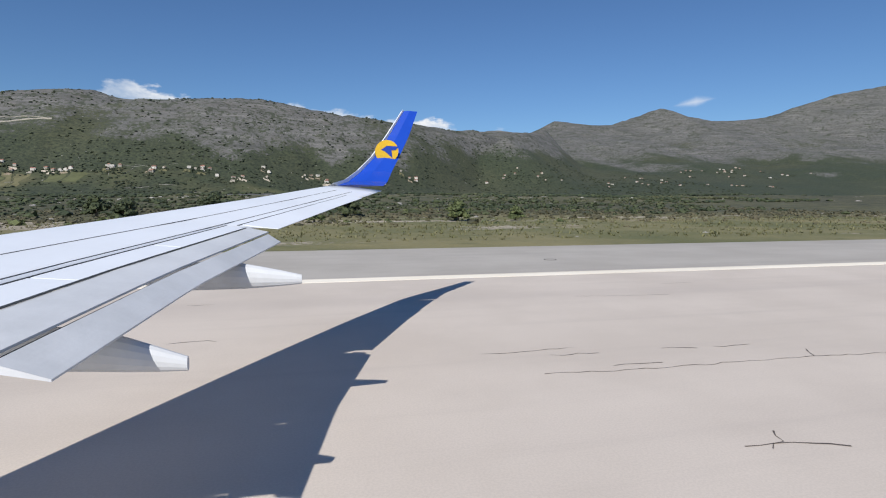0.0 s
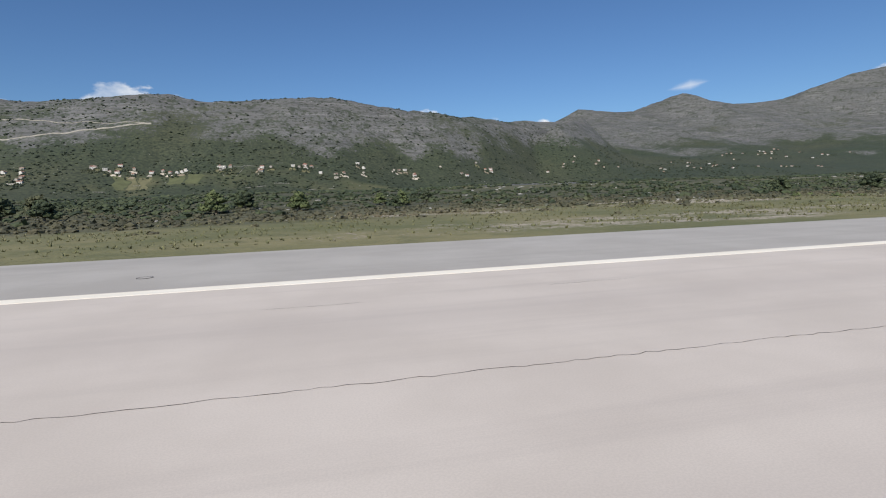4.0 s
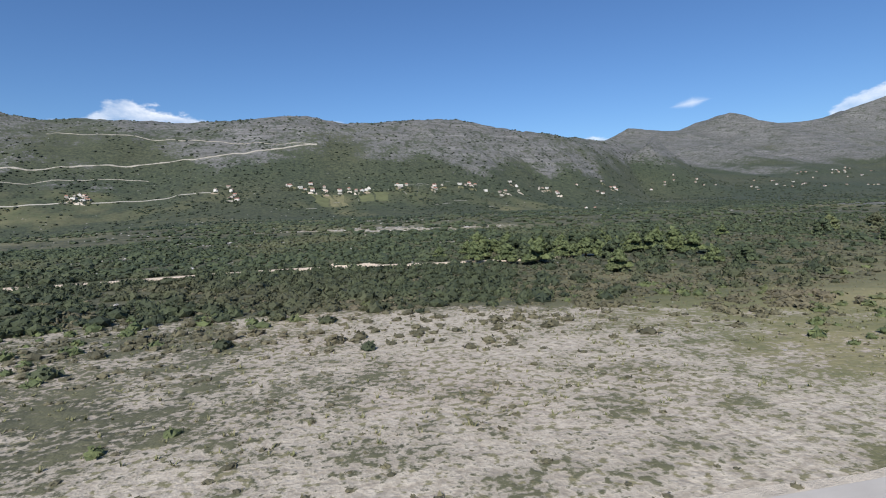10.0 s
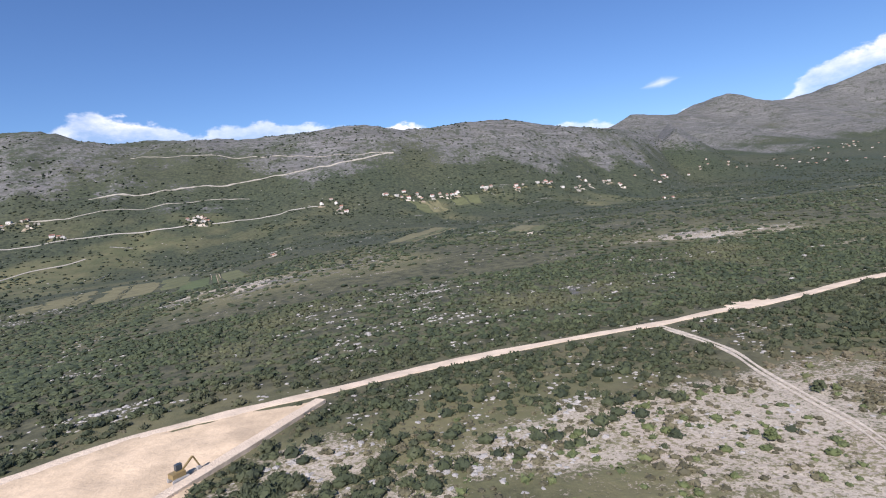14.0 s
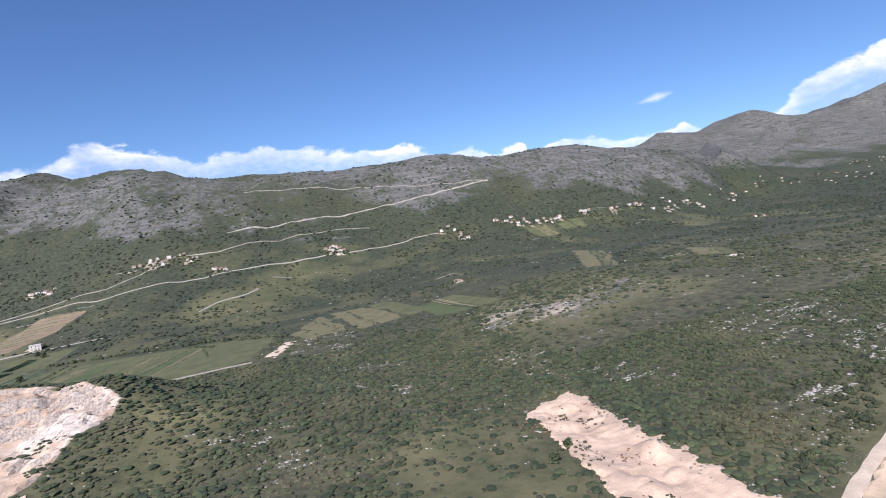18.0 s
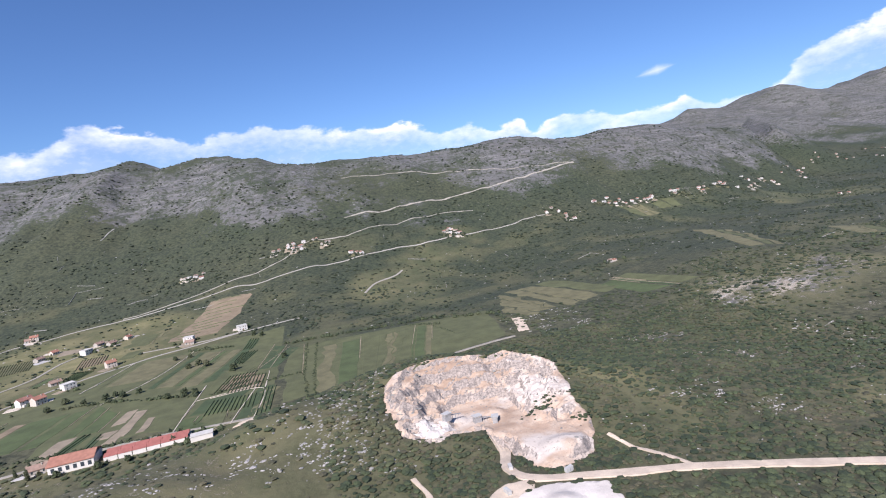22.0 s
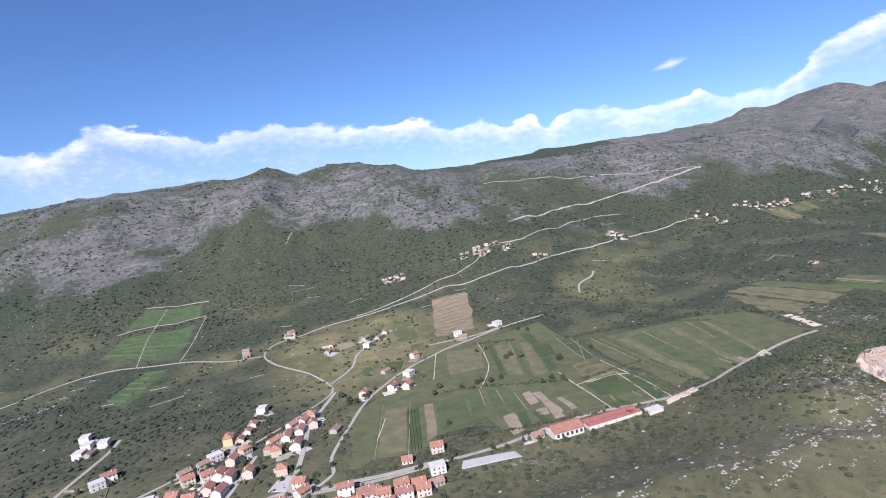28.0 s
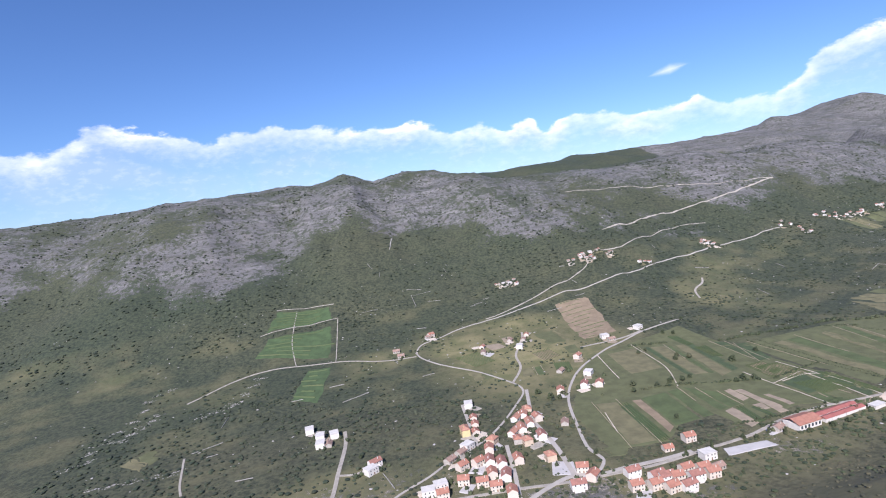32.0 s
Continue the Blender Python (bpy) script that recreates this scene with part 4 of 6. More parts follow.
def quarry(name, poly, depth_of, label, step=0.85, mat=None, ragged=1.4):
    """A dug floor with benches and broken walls inside an outline."""
    p = np.array(poly, float)
    x, y = np.arange(p[:, 0].min() - 3, p[:, 0].max() + 3, step), np.arange(p[:, 1].min() - 3, p[:, 1].max() + 3, step)
    X, Y = np.meshgrid(x, y, indexing="ij")
    X, Y = X + 0.4 * step * vnoise(X * 3, Y * 3, 1), Y + 0.4 * step * vnoise(X * 3, Y * 3, 2)
    edge = rim(poly, X, Y) + ragged * fbm(X / 9, Y / 9, 3, 15) + 0.6 * ragged * fbm(X / 3, Y / 3, 2, 29)
    Z = height(X, Y) + depth_of(X, Y, edge)
    Z = np.where(edge < 0, Z - 0.8 * smooth(0, -2.5, edge) * 2, Z)
    f = grid_faces(len(x), len(y))
    keep = (edge.ravel()[f] > -2.5).all(1)
    used, back = np.unique(f[keep], return_inverse=True)
    v = np.stack([X, Y, Z], -1).reshape(-1, 3)[used]
    return tagged(mesh_ob(name, v, back.reshape(-1, 4), mat or QUARRY), label, "quarry", kind="structure")


QUARRY_BACK = [(-664, 150, 0), (-662, 168, 0), (-648, 181, 0), (-634, 184, 0), (-617, 182, 0), (-603, 174, 0), (-598, 164, 0), (-601, 150, 0)]


def big_pit(x, y, edge):
    """Depth below the land: a level floor, with broken benches up to the rim behind it."""
    land_z = height(x, y)
    d, _ = nearest(QUARRY_BACK, x, y)
    ribs = 1 - 2 * np.abs(fbm(x / 9 + 0.3 * fbm(x / 5, y / 5, 2, 22), y / 6, 4, 23))
    climb = np.clip(1 - (d + 4.5 * fbm(x / 8, y / 8, 3, 16)) / 24, 0, 1)
    part_of = climb * 4 - np.floor(climb * 4)
    stepped = (np.floor(climb * 4) + smooth(0.55, 0.95, part_of)) / 4
    floor = 2.6 + 0.5 * fbm(x / 7, y / 7, 3, 17)
    heaps = 1.6 * smooth(7, 1, np.hypot((x + 618) / 1.5, y - 122)) + 1.2 * smooth(5, 1, np.hypot(x + 628, y - 152)) + 1.4 * smooth(5, 1, np.hypot(x + 617, y - 141)) + 0.9 * smooth(4, 1, np.hypot(x + 640, y - 152))
    wall = smooth(0.02, 0.3, climb) * smooth(1.0, 0.85, climb)
    crag = smooth(12, 4, np.hypot((x + 655) / 0.6, (y - 158) / 1.0))
    z = floor + heaps + (np.maximum(land_z, floor) - floor) * stepped + wall * (1.5 * ribs + 0.6 * fbm(x / 2.2, y / 2.2, 3, 25)) + crag * (1.6 + 2.6 * ribs + 1.3 * fbm(x / 2.4, y / 2.4, 3, 24))
    return (z - land_z) * smooth(-0.5, 2.5, edge) + 0.25


def small_pit(x, y, edge):
    return 0.22 - 0.9 * smooth(1, 8, edge) + smooth(0, 4, edge) * (0.35 * fbm(x / 6, y / 6, 4, 19) + 0.22 * fbm(x / 2, y / 2, 2, 26)) + 1.5 * smooth(5, 1, np.hypot(x + 490, y - 108)) + 1.2 * smooth(4, 1, np.hypot(x + 485, y - 120)) + 1.6 * smooth(6, 1, np.hypot((x + 484) / 0.5, y - 84)) + 1.3 * smooth(6, 1, np.hypot((x + 493) / 0.6, y - 72))


quarry("quarry", BIG_QUARRY, big_pit, "open limestone quarry with pink dust and broken grey walls")
RED_SOIL = simple("dark red-brown soil", (0.21, 0.115, 0.075), 0.95, 0.3, 1.5, depth=0.1)
SALMON = simple("salmon-pink bulldozed soil", (0.54, 0.40, 0.295), 0.95, 0.3, 6.0, depth=0.12)
quarry("earthworks", EARTHWORKS, small_pit, "pale pink bulldozed earthworks in the scrub", 0.7, SALMON, 3.2)
SANDY = simple("orange sandy soil", (0.53, 0.41, 0.28), 0.95, 0.35, 7.0, depth=0.1)
quarry("cleared_ground", ROAD_PAD, lambda x, y, e: 0.2 + 0.25 * fbm(x / 6, y / 6, 3, 20) * smooth(0, 3, e), "cleared sandy ground beside the dirt road", mat=SANDY)
WHITE_YARD = [(-643, 103), (-636, 106), (-630, 107), (-619, 102), (-620, 96), (-624, 90), (-630, 80), (-650, 84), (-652, 95)]
WHITE_FLOOR = [(-656, 142), (-652, 149), (-645, 150), (-641, 146), (-644, 143), (-650, 140)]
PINK_YARD = [(-664, 101), (-659, 104), (-648, 106), (-640, 112), (-634, 112), (-636, 107), (-643, 102), (-652, 95), (-654, 84), (-668, 88)]
quarry("quarry_yard", WHITE_YARD, lambda x, y, e: 0.32 + 0.3 * fbm(x / 5, y / 5, 3, 27) * smooth(0, 3, e) + 1.2 * smooth(6, 1, np.hypot(x + 632, y - 98)), "white crushed stone yard with low heaps", mat=CHALK)
quarry("quarry_yard", WHITE_FLOOR, lambda x, y, e: np.maximum(big_pit(x, y, rim(BIG_QUARRY, x, y)), -9) + 0.12 - 0.5 * smooth(1.0, 0, e), "white crushed stone on the quarry floor", mat=CHALK)
quarry("quarry_yard", PINK_YARD, lambda x, y, e: 0.28 + 0.3 * fbm(x / 5, y / 5, 3, 28) * smooth(0, 3, e), "pale pink levelled ground beside the quarry yard", mat=EARTH)
for pts, wide in (([(-904, 750), (-913, 722)], 1.2),):
    ribbon("scree", pts, wide, DRYSTONE, "pale scree running down a gully", "scree", 0.35, 1.0)


# ---- buildings ----
def part(name, bm, mat, parent, label=""):
    """Link a bmesh as one mesh object under a thing or a part."""
    me = bpy.data.meshes.new(name)
    bm.normal_update()
    bm.to_mesh(me)
    bm.free()
    me.materials.append(mat)
    ob = new(name, me)
    ob.parent = parent
    return tagged(ob, label)


def box(bm, x0, x1, y0, y1, z0, z1):
    v = [bm.verts.new((x, y, z)) for z in (z0, z1) for x, y in ((x0, y0), (x1, y0), (x1, y1), (x0, y1))]
    for f in ((3, 2, 1, 0), (4, 5, 6, 7), (0, 1, 5, 4), (1, 2, 6, 5), (2, 3, 7, 6), (3, 0, 4, 7)):
        bm.faces.new([v[k] for k in f])
    return bm


def solid(verts, faces):
    bm = bmesh.new()
    v = [bm.verts.new(q) for q in verts]
    for f in faces:
        bm.faces.new([v[k] for k in f])
    return bm


def empty(name, x=0, y=0, z=0, turn=0):
    ob = new(name)
    ob.matrix_world = pose(x, y, z, 0, 0, turn)
    return ob


def house(w, d, h, wall_mat, roof_mat, label, storeys=2, hip=0.0, flat=False, wing_side=False):
    """A plastered house with a tiled roof, windows, door and chimney, built at the origin."""
    ob = tagged(empty("house"), label, "house", "houses of the valley")
    a, b = w / 2, d / 2
    rise = 0.0 if flat else 0.3 * b * 2
    # walls: with gables up to the ridge, foot sunk into the slope
    if hip or flat:
        bm = box(bmesh.new(), -a, a, -b, b, -1.5, h)
    else:
        bm = solid([(-a, -b, -1.5), (a, -b, -1.5), (a, b, -1.5), (-a, b, -1.5), (-a, -b, h), (a, -b, h), (a, b, h), (-a, b, h), (-a, 0, h + rise), (a, 0, h + rise)],
                   [(0, 1, 5, 4), (2, 3, 7, 6), (1, 2, 6, 9, 5), (3, 0, 4, 8, 7), (4, 5, 9, 8), (6, 7, 8, 9), (3, 2, 1, 0)])
    part("wall", bm, wall_mat, ob)
    o, t = 0.28, 0.14
    if flat:
        bm = box(bmesh.new(), -a - 0.1, a + 0.1, -b - 0.1, b + 0.1, h + 0.004, h + 0.3)
        part("roof", bm, roof_mat, ob)
    else:
        s = rise / b
        for side in (-1, 1):
            e = side * (b + o)
            drop = -s * o
            r0, r1 = -a - (0.22 if not hip else o), a + (0.22 if not hip else o)
            k0, k1 = (r0, r1) if not hip else (-a + hip, a - hip)
            lower = [(r0, e, h + drop + 0.02), (r1, e, h + drop + 0.02), (k1, 0, h + rise + 0.02), (k0, 0, h + rise + 0.02)]
            upper = [(x, y, z + t) for x, y, z in lower]
            order = [(3, 2, 1, 0), (4, 5, 6, 7), (0, 1, 5, 4), (1, 2, 6, 5), (2, 3, 7, 6), (3, 0, 4, 7)]
            part("roof", solid(lower + upper, order if side < 0 else [f[::-1] for f in order]), roof_mat, ob)
            if hip:
                x0, x1 = side * (a + o), side * (a - hip)
                tri = [(x0, -b - o, h + drop + 0.02), (x0, b + o, h + drop + 0.02), (x1, 0, h + rise + 0.02)]
                tri += [(x, y, z + t) for x, y, z in tri]
                faces = [(2, 1, 0), (3, 4, 5), (0, 1, 4, 3), (1, 2, 5, 4), (2, 0, 3, 5)]
                part("roof", solid(tri, faces if side > 0 else [f[::-1] for f in faces]), roof_mat, ob)
        part("chimney", box(bmesh.new(), a * 0.4, a * 0.4 + 0.35, -b * 0.45, -b * 0.45 + 0.35, h + rise * 0.3, h + rise + 0.55), wall_mat, ob)
    level = h / storeys
    for k in range(storeys):
        z = k * level + level * 0.36
        for x in (-a * 0.55, a * 0.1 + 0.02, a * 0.6):
            for side in (-1, 1):
                if k == 0 and side < 0 and abs(x) < a * 0.2:
                    part("door", box(bmesh.new(), x - 0.3, x + 0.3, -b - 0.04, -b + 0.02, -0.3, level * 0.8), DOOR, ob)
                else:
                    part("window", box(bmesh.new(), x - 0.3, x + 0.3, side * b - 0.03, side * b + 0.03, z, z + level * 0.42), PANE, ob)
    if wing_side:
        part("terrace", box(bmesh.new(), -a * 0.8, a * 0.5, -b - 1.6, -b - 0.003, -1.5, h * 0.36), wall_mat, ob)
    return ob


MODELS = [
    house(6.0, 5.0, 3.4, PLASTER[0], TILES[0], "cream two-storey house with a red clay tile roof"),
    house(7.2, 4.8, 3.3, PLASTER[1], TILES[1], "white two-storey house with a dark red tile roof", wing_side=True),
    house(5.4, 5.2, 3.6, PLASTER[2], TILES[3], "ochre house with a hipped orange tile roof", hip=2.2),
    house(6.4, 4.4, 1.9, STONE_WALL, TILES[2], "low grey stone house with a weathered tile roof", 1),
    house(6.8, 5.6, 3.5, PLASTER[1], FLAT_ROOF, "white concrete house with a flat roof", flat=True),
    house(5.0, 4.4, 2.0, PLASTER[0], TILES[0], "small cream bungalow with a red tile roof", 1),
    house(8.6, 4.6, 2.6, PLASTER[1], TILES[3], "long white row house with an orange tile roof", 1),
    house(5.6, 4.6, 3.2, STONE_WALL, TILES[0], "grey stone house with a red tile roof", hip=1.8),
    house(8.0, 5.0, 4.6, PLASTER[3], TILES[3], "tall yellow apartment house with an orange roof", 3, hip=2.4),
]
BUILT = []


def settle(k, x, y, turn):
    """Set a house on the land."""
    ob = MODELS[k]
    z = float(land(x, y))
    if (k, "first") not in BUILT:
        BUILT.append((k, "first"))
        ob.matrix_world = pose(x, y, z, 0, 0, turn)
        thing = ob
    else:
        thing = copy_thing(ob, pose(x, y, z, 0, 0, turn))
    SITES.append((x, y))
    return thing


SITES = []
VILLAGE_CORE = [(-901, 309, 6), (-895, 312, 6), (-910, 290, 6), (-904, 293, 6), (-897, 298, 6), (-912, 279, 7), (-891, 316, 2), (-890, 302, 0), (-908, 274, 2), (-898, 277, 1), (-925, 286, 2), (-930, 277, 0), (-922, 347, 4), (-925, 325, 5), (-927, 315, 5), (-930, 304, 5), (-936, 306, 8), (-940, 287, 4), (-945, 283, 3), (-949, 266, 0), (-940, 266, 0), (-934, 264, 1), (-929, 259, 1), (-920, 258, 0), (-904, 252, 2), (-952, 252, 0), (-944, 246, 0), (-937, 251, 0), (-939, 239, 0), (-931, 246, 1)]
VILLAGE_EDGE = [(-964, 253, 4), (-971, 250, 4), (-953, 277, 3), (-895, 234, 0), (-894, 225, 0), (-904, 221, 1), (-876, 220, 1), (-881, 209, 0), (-868, 212, 1), (-873, 206, 0), (-934, 230, 0), (-965, 245, 0), (-814, 394, 0), (-839, 336, 1), (-830, 331, 0), (-825, 356, 4), (-858, 335, 0), (-771, 425, 4), (-769, 417, 3), (-734, 430, 4), (-845, 468, 3), (-845, 443, 4), (-834, 462, 3), (-826, 474, 5), (-878, 448, 3), (-874, 463, 5), (-910, 519, 0), (-913, 517, 3)]
VILLAGE_LANES = [(-1030, 364, 4), (-1023, 349, 4), (-1018, 336, 3), (-1014, 348, 4), (-1023, 337, 4), (-993, 294, 1), (-996, 287, 4), (-832, 236, 0), (-847, 233, 5), (-836, 217, 4), (-786, 225, 3), (-853, 211, 0), (-861, 207, 0), (-853, 204, 1), (-846, 208, 0), (-865, 209, 1), (-845, 203, 0), (-839, 207, 3), (-868, 201, 0), (-861, 199, 1), (-949, 498, 3), (-947, 484, 3), (-878, 288, 3), (-839, 374, 3)]
VILLAGE = VILLAGE_CORE + VILLAGE_EDGE + VILLAGE_LANES
rng = random.Random(4)
for x, y, k in VILLAGE:
    near = min(((abs(x - line[i][0]) + abs(y - line[i][1]), line[i], line[i + 1]) for line, _ in ROAD_LINES for i in range(0, len(line) - 1, 3)), key=lambda q: q[0])
    turn = math.degrees(math.atan2(near[2][1] - near[1][1], near[2][0] - near[1][0])) + rng.uniform(-8, 8)
    settle(k, x, y, turn)
for x, y, k in VILLAGE[:60]:
    if rng.random() < 0.75:
        w, h, dx, dy = rng.uniform(3.5, 6.5), rng.uniform(3, 5), rng.uniform(-4, 4), rng.choice((-5, -4, 4))
        c = rng.uniform(0, 1.2)
        ring = [(x + dx + math.cos(c) * p - math.sin(c) * q, y + dy + math.sin(c) * p + math.cos(c) * q) for p, q in ((-w, -h), (w, -h), (w, h), (-w, h))]
        patch("yard", ring, rng.choice((PAVED, VERGE, FIELD_TAN, TRACK)), "pale bare yard beside a village house", "yard", 0.14 + 0.005 * len(BUILT) + 0.13 * rng.random(), 8, 0.6)
for _ in range(50):
    zone = rng.choice(((-1060, -900, 420, 600), (-860, -560, 430, 600), (-1000, -830, 560, 690), (-520, -260, 300, 520), (-330, -60, 560, 640), (-1130, -960, 230, 420)))
    x, y = rng.uniform(*zone[:2]), rng.uniform(*zone[2:])
    c, run = rng.choice((0.1, 0.1, 1.6)) + rng.uniform(-0.35, 0.35), rng.uniform(6, 24)
    wall = hedge_row("dry_stone_wall", (x, y), (x + run * math.cos(c), y + run * math.sin(c)), DRYSTONE, None, rng.uniform(0.12, 0.26), 1.5, int(x))
    tagged(wall, "low grey dry stone wall in the scrub", "wall", "dry stone walls")
HAMLET_CENTRES = [(-686, 600, 9), (-672, 604, 4), (-795, 603, 5), (-510, 606, 7), (-622, 572, 2), (-380, 612, 2), (-362, 598, 3), (-312, 626, 3), (-286, 617, 3), (-237, 625, 4), (-185, 631, 4), (-151, 627, 3),
                  (-101, 637, 5), (-73, 633, 2), (-41, 654, 2), (27, 685, 3), (88, 689, 2), (155, 743, 3), (11, 548, 1), (-440, 403, 1)]
HAMLETS = [(cx + rng.gauss(0, 9), cy + rng.gauss(0, 5)) for cx, cy, n in HAMLET_CENTRES for _ in range(n + 1 + n // 3)]
for x, y in HAMLETS:
    if rng.random() < 0.6:
        w, h = rng.uniform(3, 7), rng.uniform(2.5, 5)
        patch("yard", [(x - w, y - 6 - h), (x + w, y - 6 - h + rng.uniform(-1, 1)), (x + w * 0.9, y - 3), (x - w * 0.8, y - 3)], rng.choice((VERGE, FIELD_TAN, TRACK, FIELD_DRY)), "pale bare yard below a hamlet house", "yard", 0.25, 6, 0.8)
    settle(rng.choice((1, 1, 3, 3, 4, 5, 7)), x, y, rng.choice((8, 98)) + rng.uniform(-25, 25)).scale = (0.62, 0.62, 0.55)
# far villages under the mountains
for cx, cy, n, sx, sy in ((330, 865, 4, 40, 12), (420, 868, 6, 60, 14), (580, 890, 6, 50, 16), (745, 838, 9, 80, 10), (660, 965, 6, 60, 20), (850, 1040, 14, 60, 14), (980, 960, 6, 90, 20)):
    for _ in range(n):
        settle(rng.choice((0, 1, 3, 4, 5, 7)), cx + rng.gauss(0, sx), cy + rng.gauss(0, sy), rng.choice((10, 100)) + rng.uniform(-20, 20)).scale = (0.6, 0.6, 0.5)

# the long hall with its glazed red sheds
hall = tagged(empty("winery_hall", -771, 223, float(land(-771, 223)) + 0.1, 3), "long white hall with red tile roof beside red sheds", "hall")
part("wall", box(bmesh.new(), -9, 6, -5, 5, -2, 3.2), PLASTER[1], hall)
for side in (-1, 1):
    rows = [(-9.4, side * 5.4, 3.1), (6.4, side * 5.4, 3.1), (6.4, 0, 5.0), (-9.4, 0, 5.0)]
    rows += [(x, y, z + 0.2) for x, y, z in rows]
    order = [(3, 2, 1, 0), (4, 5, 6, 7), (0, 1, 5, 4), (1, 2, 6, 5), (2, 3, 7, 6), (3, 0, 4, 7)]
    part("roof", solid(rows, order if side < 0 else [f[::-1] for f in order]), TILES[0], hall)
for k in range(6):
    for side in (-1, 1):
        part("window", box(bmesh.new(), -8 + k * 2.4, -6.8 + k * 2.4, side * 5 - 0.05, side * 5 + 0.05, 0.8, 2.4), PANE, hall)
RED_SHEET = simple("faded red roof sheet", (0.29, 0.105, 0.085), 0.7, 0.2, 1.5)
sheds = tagged(empty("open_sheds", -747, 224, float(land(-747, 224)) + 0.1, 4), "row of low sheds with faded red roofs and white gutters", "shed")
for k in range(6):
    x = -15 + k * 4.9
    for row in (0, 1):
        y = -4.5 + row * 4.6
        part("wall", box(bmesh.new(), x, x + 4.6, y, y + 4.2, -2, 1.5), PLASTER[1], sheds)
        part("roof", solid([(x - 0.1, y - 0.1, 1.5), (x + 4.7, y - 0.1, 1.5), (x + 4.7, y + 4.3, 1.5), (x - 0.1, y + 4.3, 1.5), (x - 0.1, y + 2.1, 2.3), (x + 4.7, y + 2.1, 2.3)],
                           [(0, 1, 5, 4), (2, 3, 4, 5), (1, 2, 5), (3, 0, 4), (3, 2, 1, 0)]), RED_SHEET, sheds)
store = tagged(empty("storage_building", -727, 219, float(land(-727, 219)), 6), "low white storage building with a flat roof", "shed")
part("wall", box(bmesh.new(), -4, 4, -2, 2, -1.5, 2), PLASTER[1], store)
part("roof", box(bmesh.new(), -4.2, 4.2, -2.2, 2.2, 2.003, 2.2), FLAT_ROOF, store)
SITES += [(-771, 223), (-747, 224), (-727, 219), (-760, 224), (-735, 223)]

# quarry machines
STEEL = simple("dusty grey steel", (0.30, 0.29, 0.28), 0.6, 0.25, 0.8)
PALE_STEEL = simple("pale painted steel", (0.45, 0.44, 0.41), 0.6, 0.15, 0.8)


def floor_at(x, y):
    e = rim(BIG_QUARRY, np.array(x), np.array(y))
    return float(height(x, y) + big_pit(np.array(x, float), np.array(y, float), e))


for x, y, turn in ((-644, 149, 25), (-630, 146, 70), (-635, 148, 10)):
    plant = tagged(empty("stone_crusher", x, y, floor_at(x, y), turn), "dusty steel stone crusher with a sloping conveyor", "machine")
    part("body", box(bmesh.new(), -2, 2, -1.2, 1.2, -0.6, 2.4), STEEL, plant)
    part("hopper", solid([(-1.6, -1.3, 2.404), (1.6, -1.3, 2.404), (1.6, 1.3, 2.404), (-1.6, 1.3, 2.404), (-2.2, -1.9, 3.6), (2.2, -1.9, 3.6), (2.2, 1.9, 3.6), (-2.2, 1.9, 3.6)],
                         [(0, 1, 5, 4), (1, 2, 6, 5), (2, 3, 7, 6), (3, 0, 4, 7), (4, 5, 6, 7), (3, 2, 1, 0)]), PALE_STEEL, plant)
    part("conveyor", solid([(2, -0.4, 1.6), (2, 0.4, 1.6), (9, 0.4, 0.1), (9, -0.4, 0.1), (2, -0.4, 2.0), (2, 0.4, 2.0), (9, 0.4, 0.5), (9, -0.4, 0.5)],
                           [(0, 1, 2, 3), (7, 6, 5, 4), (4, 5, 1, 0), (5, 6, 2, 1), (6, 7, 3, 2), (7, 4, 0, 3)]), STEEL, plant)
    for k in (3.5, 5.5, 7.5):
        part("leg", box(bmesh.new(), k, k + 0.2, -0.1, 0.1, -0.8, 1.9 - 0.21 * (k - 2)), STEEL, plant)
    plant.scale = (0.6, 0.6, 0.6)
for x, y, turn in ((-636, 119, 80), (-624, 111, 20), (-641, 108, 100)):
    hut = tagged(empty("site_container", x, y, float(land(x, y)) + 0.3, turn), "pale site container beside the haul road", "container")
    hut.scale = (0.62, 0.62, 0.62)
    part("body", box(bmesh.new(), -1.8, 1.8, -0.75, 0.75, -0.8, 1.5), PALE_STEEL, hut)
    part("door", box(bmesh.new(), -0.3, 0.3, -0.77, -0.74, 0, 1.2), STEEL, hut)

# a small digger at work on the cleared ground
OCHRE = simple("faded yellow machine paint", (0.22, 0.16, 0.07), 0.5, 0.2, 0.5)
digger = tagged(empty("excavator", -422.9, 59.6, float(land(-422.9, 59.6)) + 0.3, 40), "small faded yellow excavator with a bent arm", "excavator")
for side in (-0.55, 0.55):
    bm = box(bmesh.new(), -0.9, 0.9, side - 0.16, side + 0.16, -0.15, 0.34)
    bmesh.ops.bevel(bm, geom=bm.edges[:], offset=0.08, segments=2, affect="EDGES")
    part("track", bm, STEEL, digger)
part("body", box(bmesh.new(), -0.8, 0.6, -0.5, 0.5, 0.36, 0.85), OCHRE, digger)
part("cab", box(bmesh.new(), -0.1, 0.55, 0.02, 0.48, 0.853, 1.5), PANE, digger)
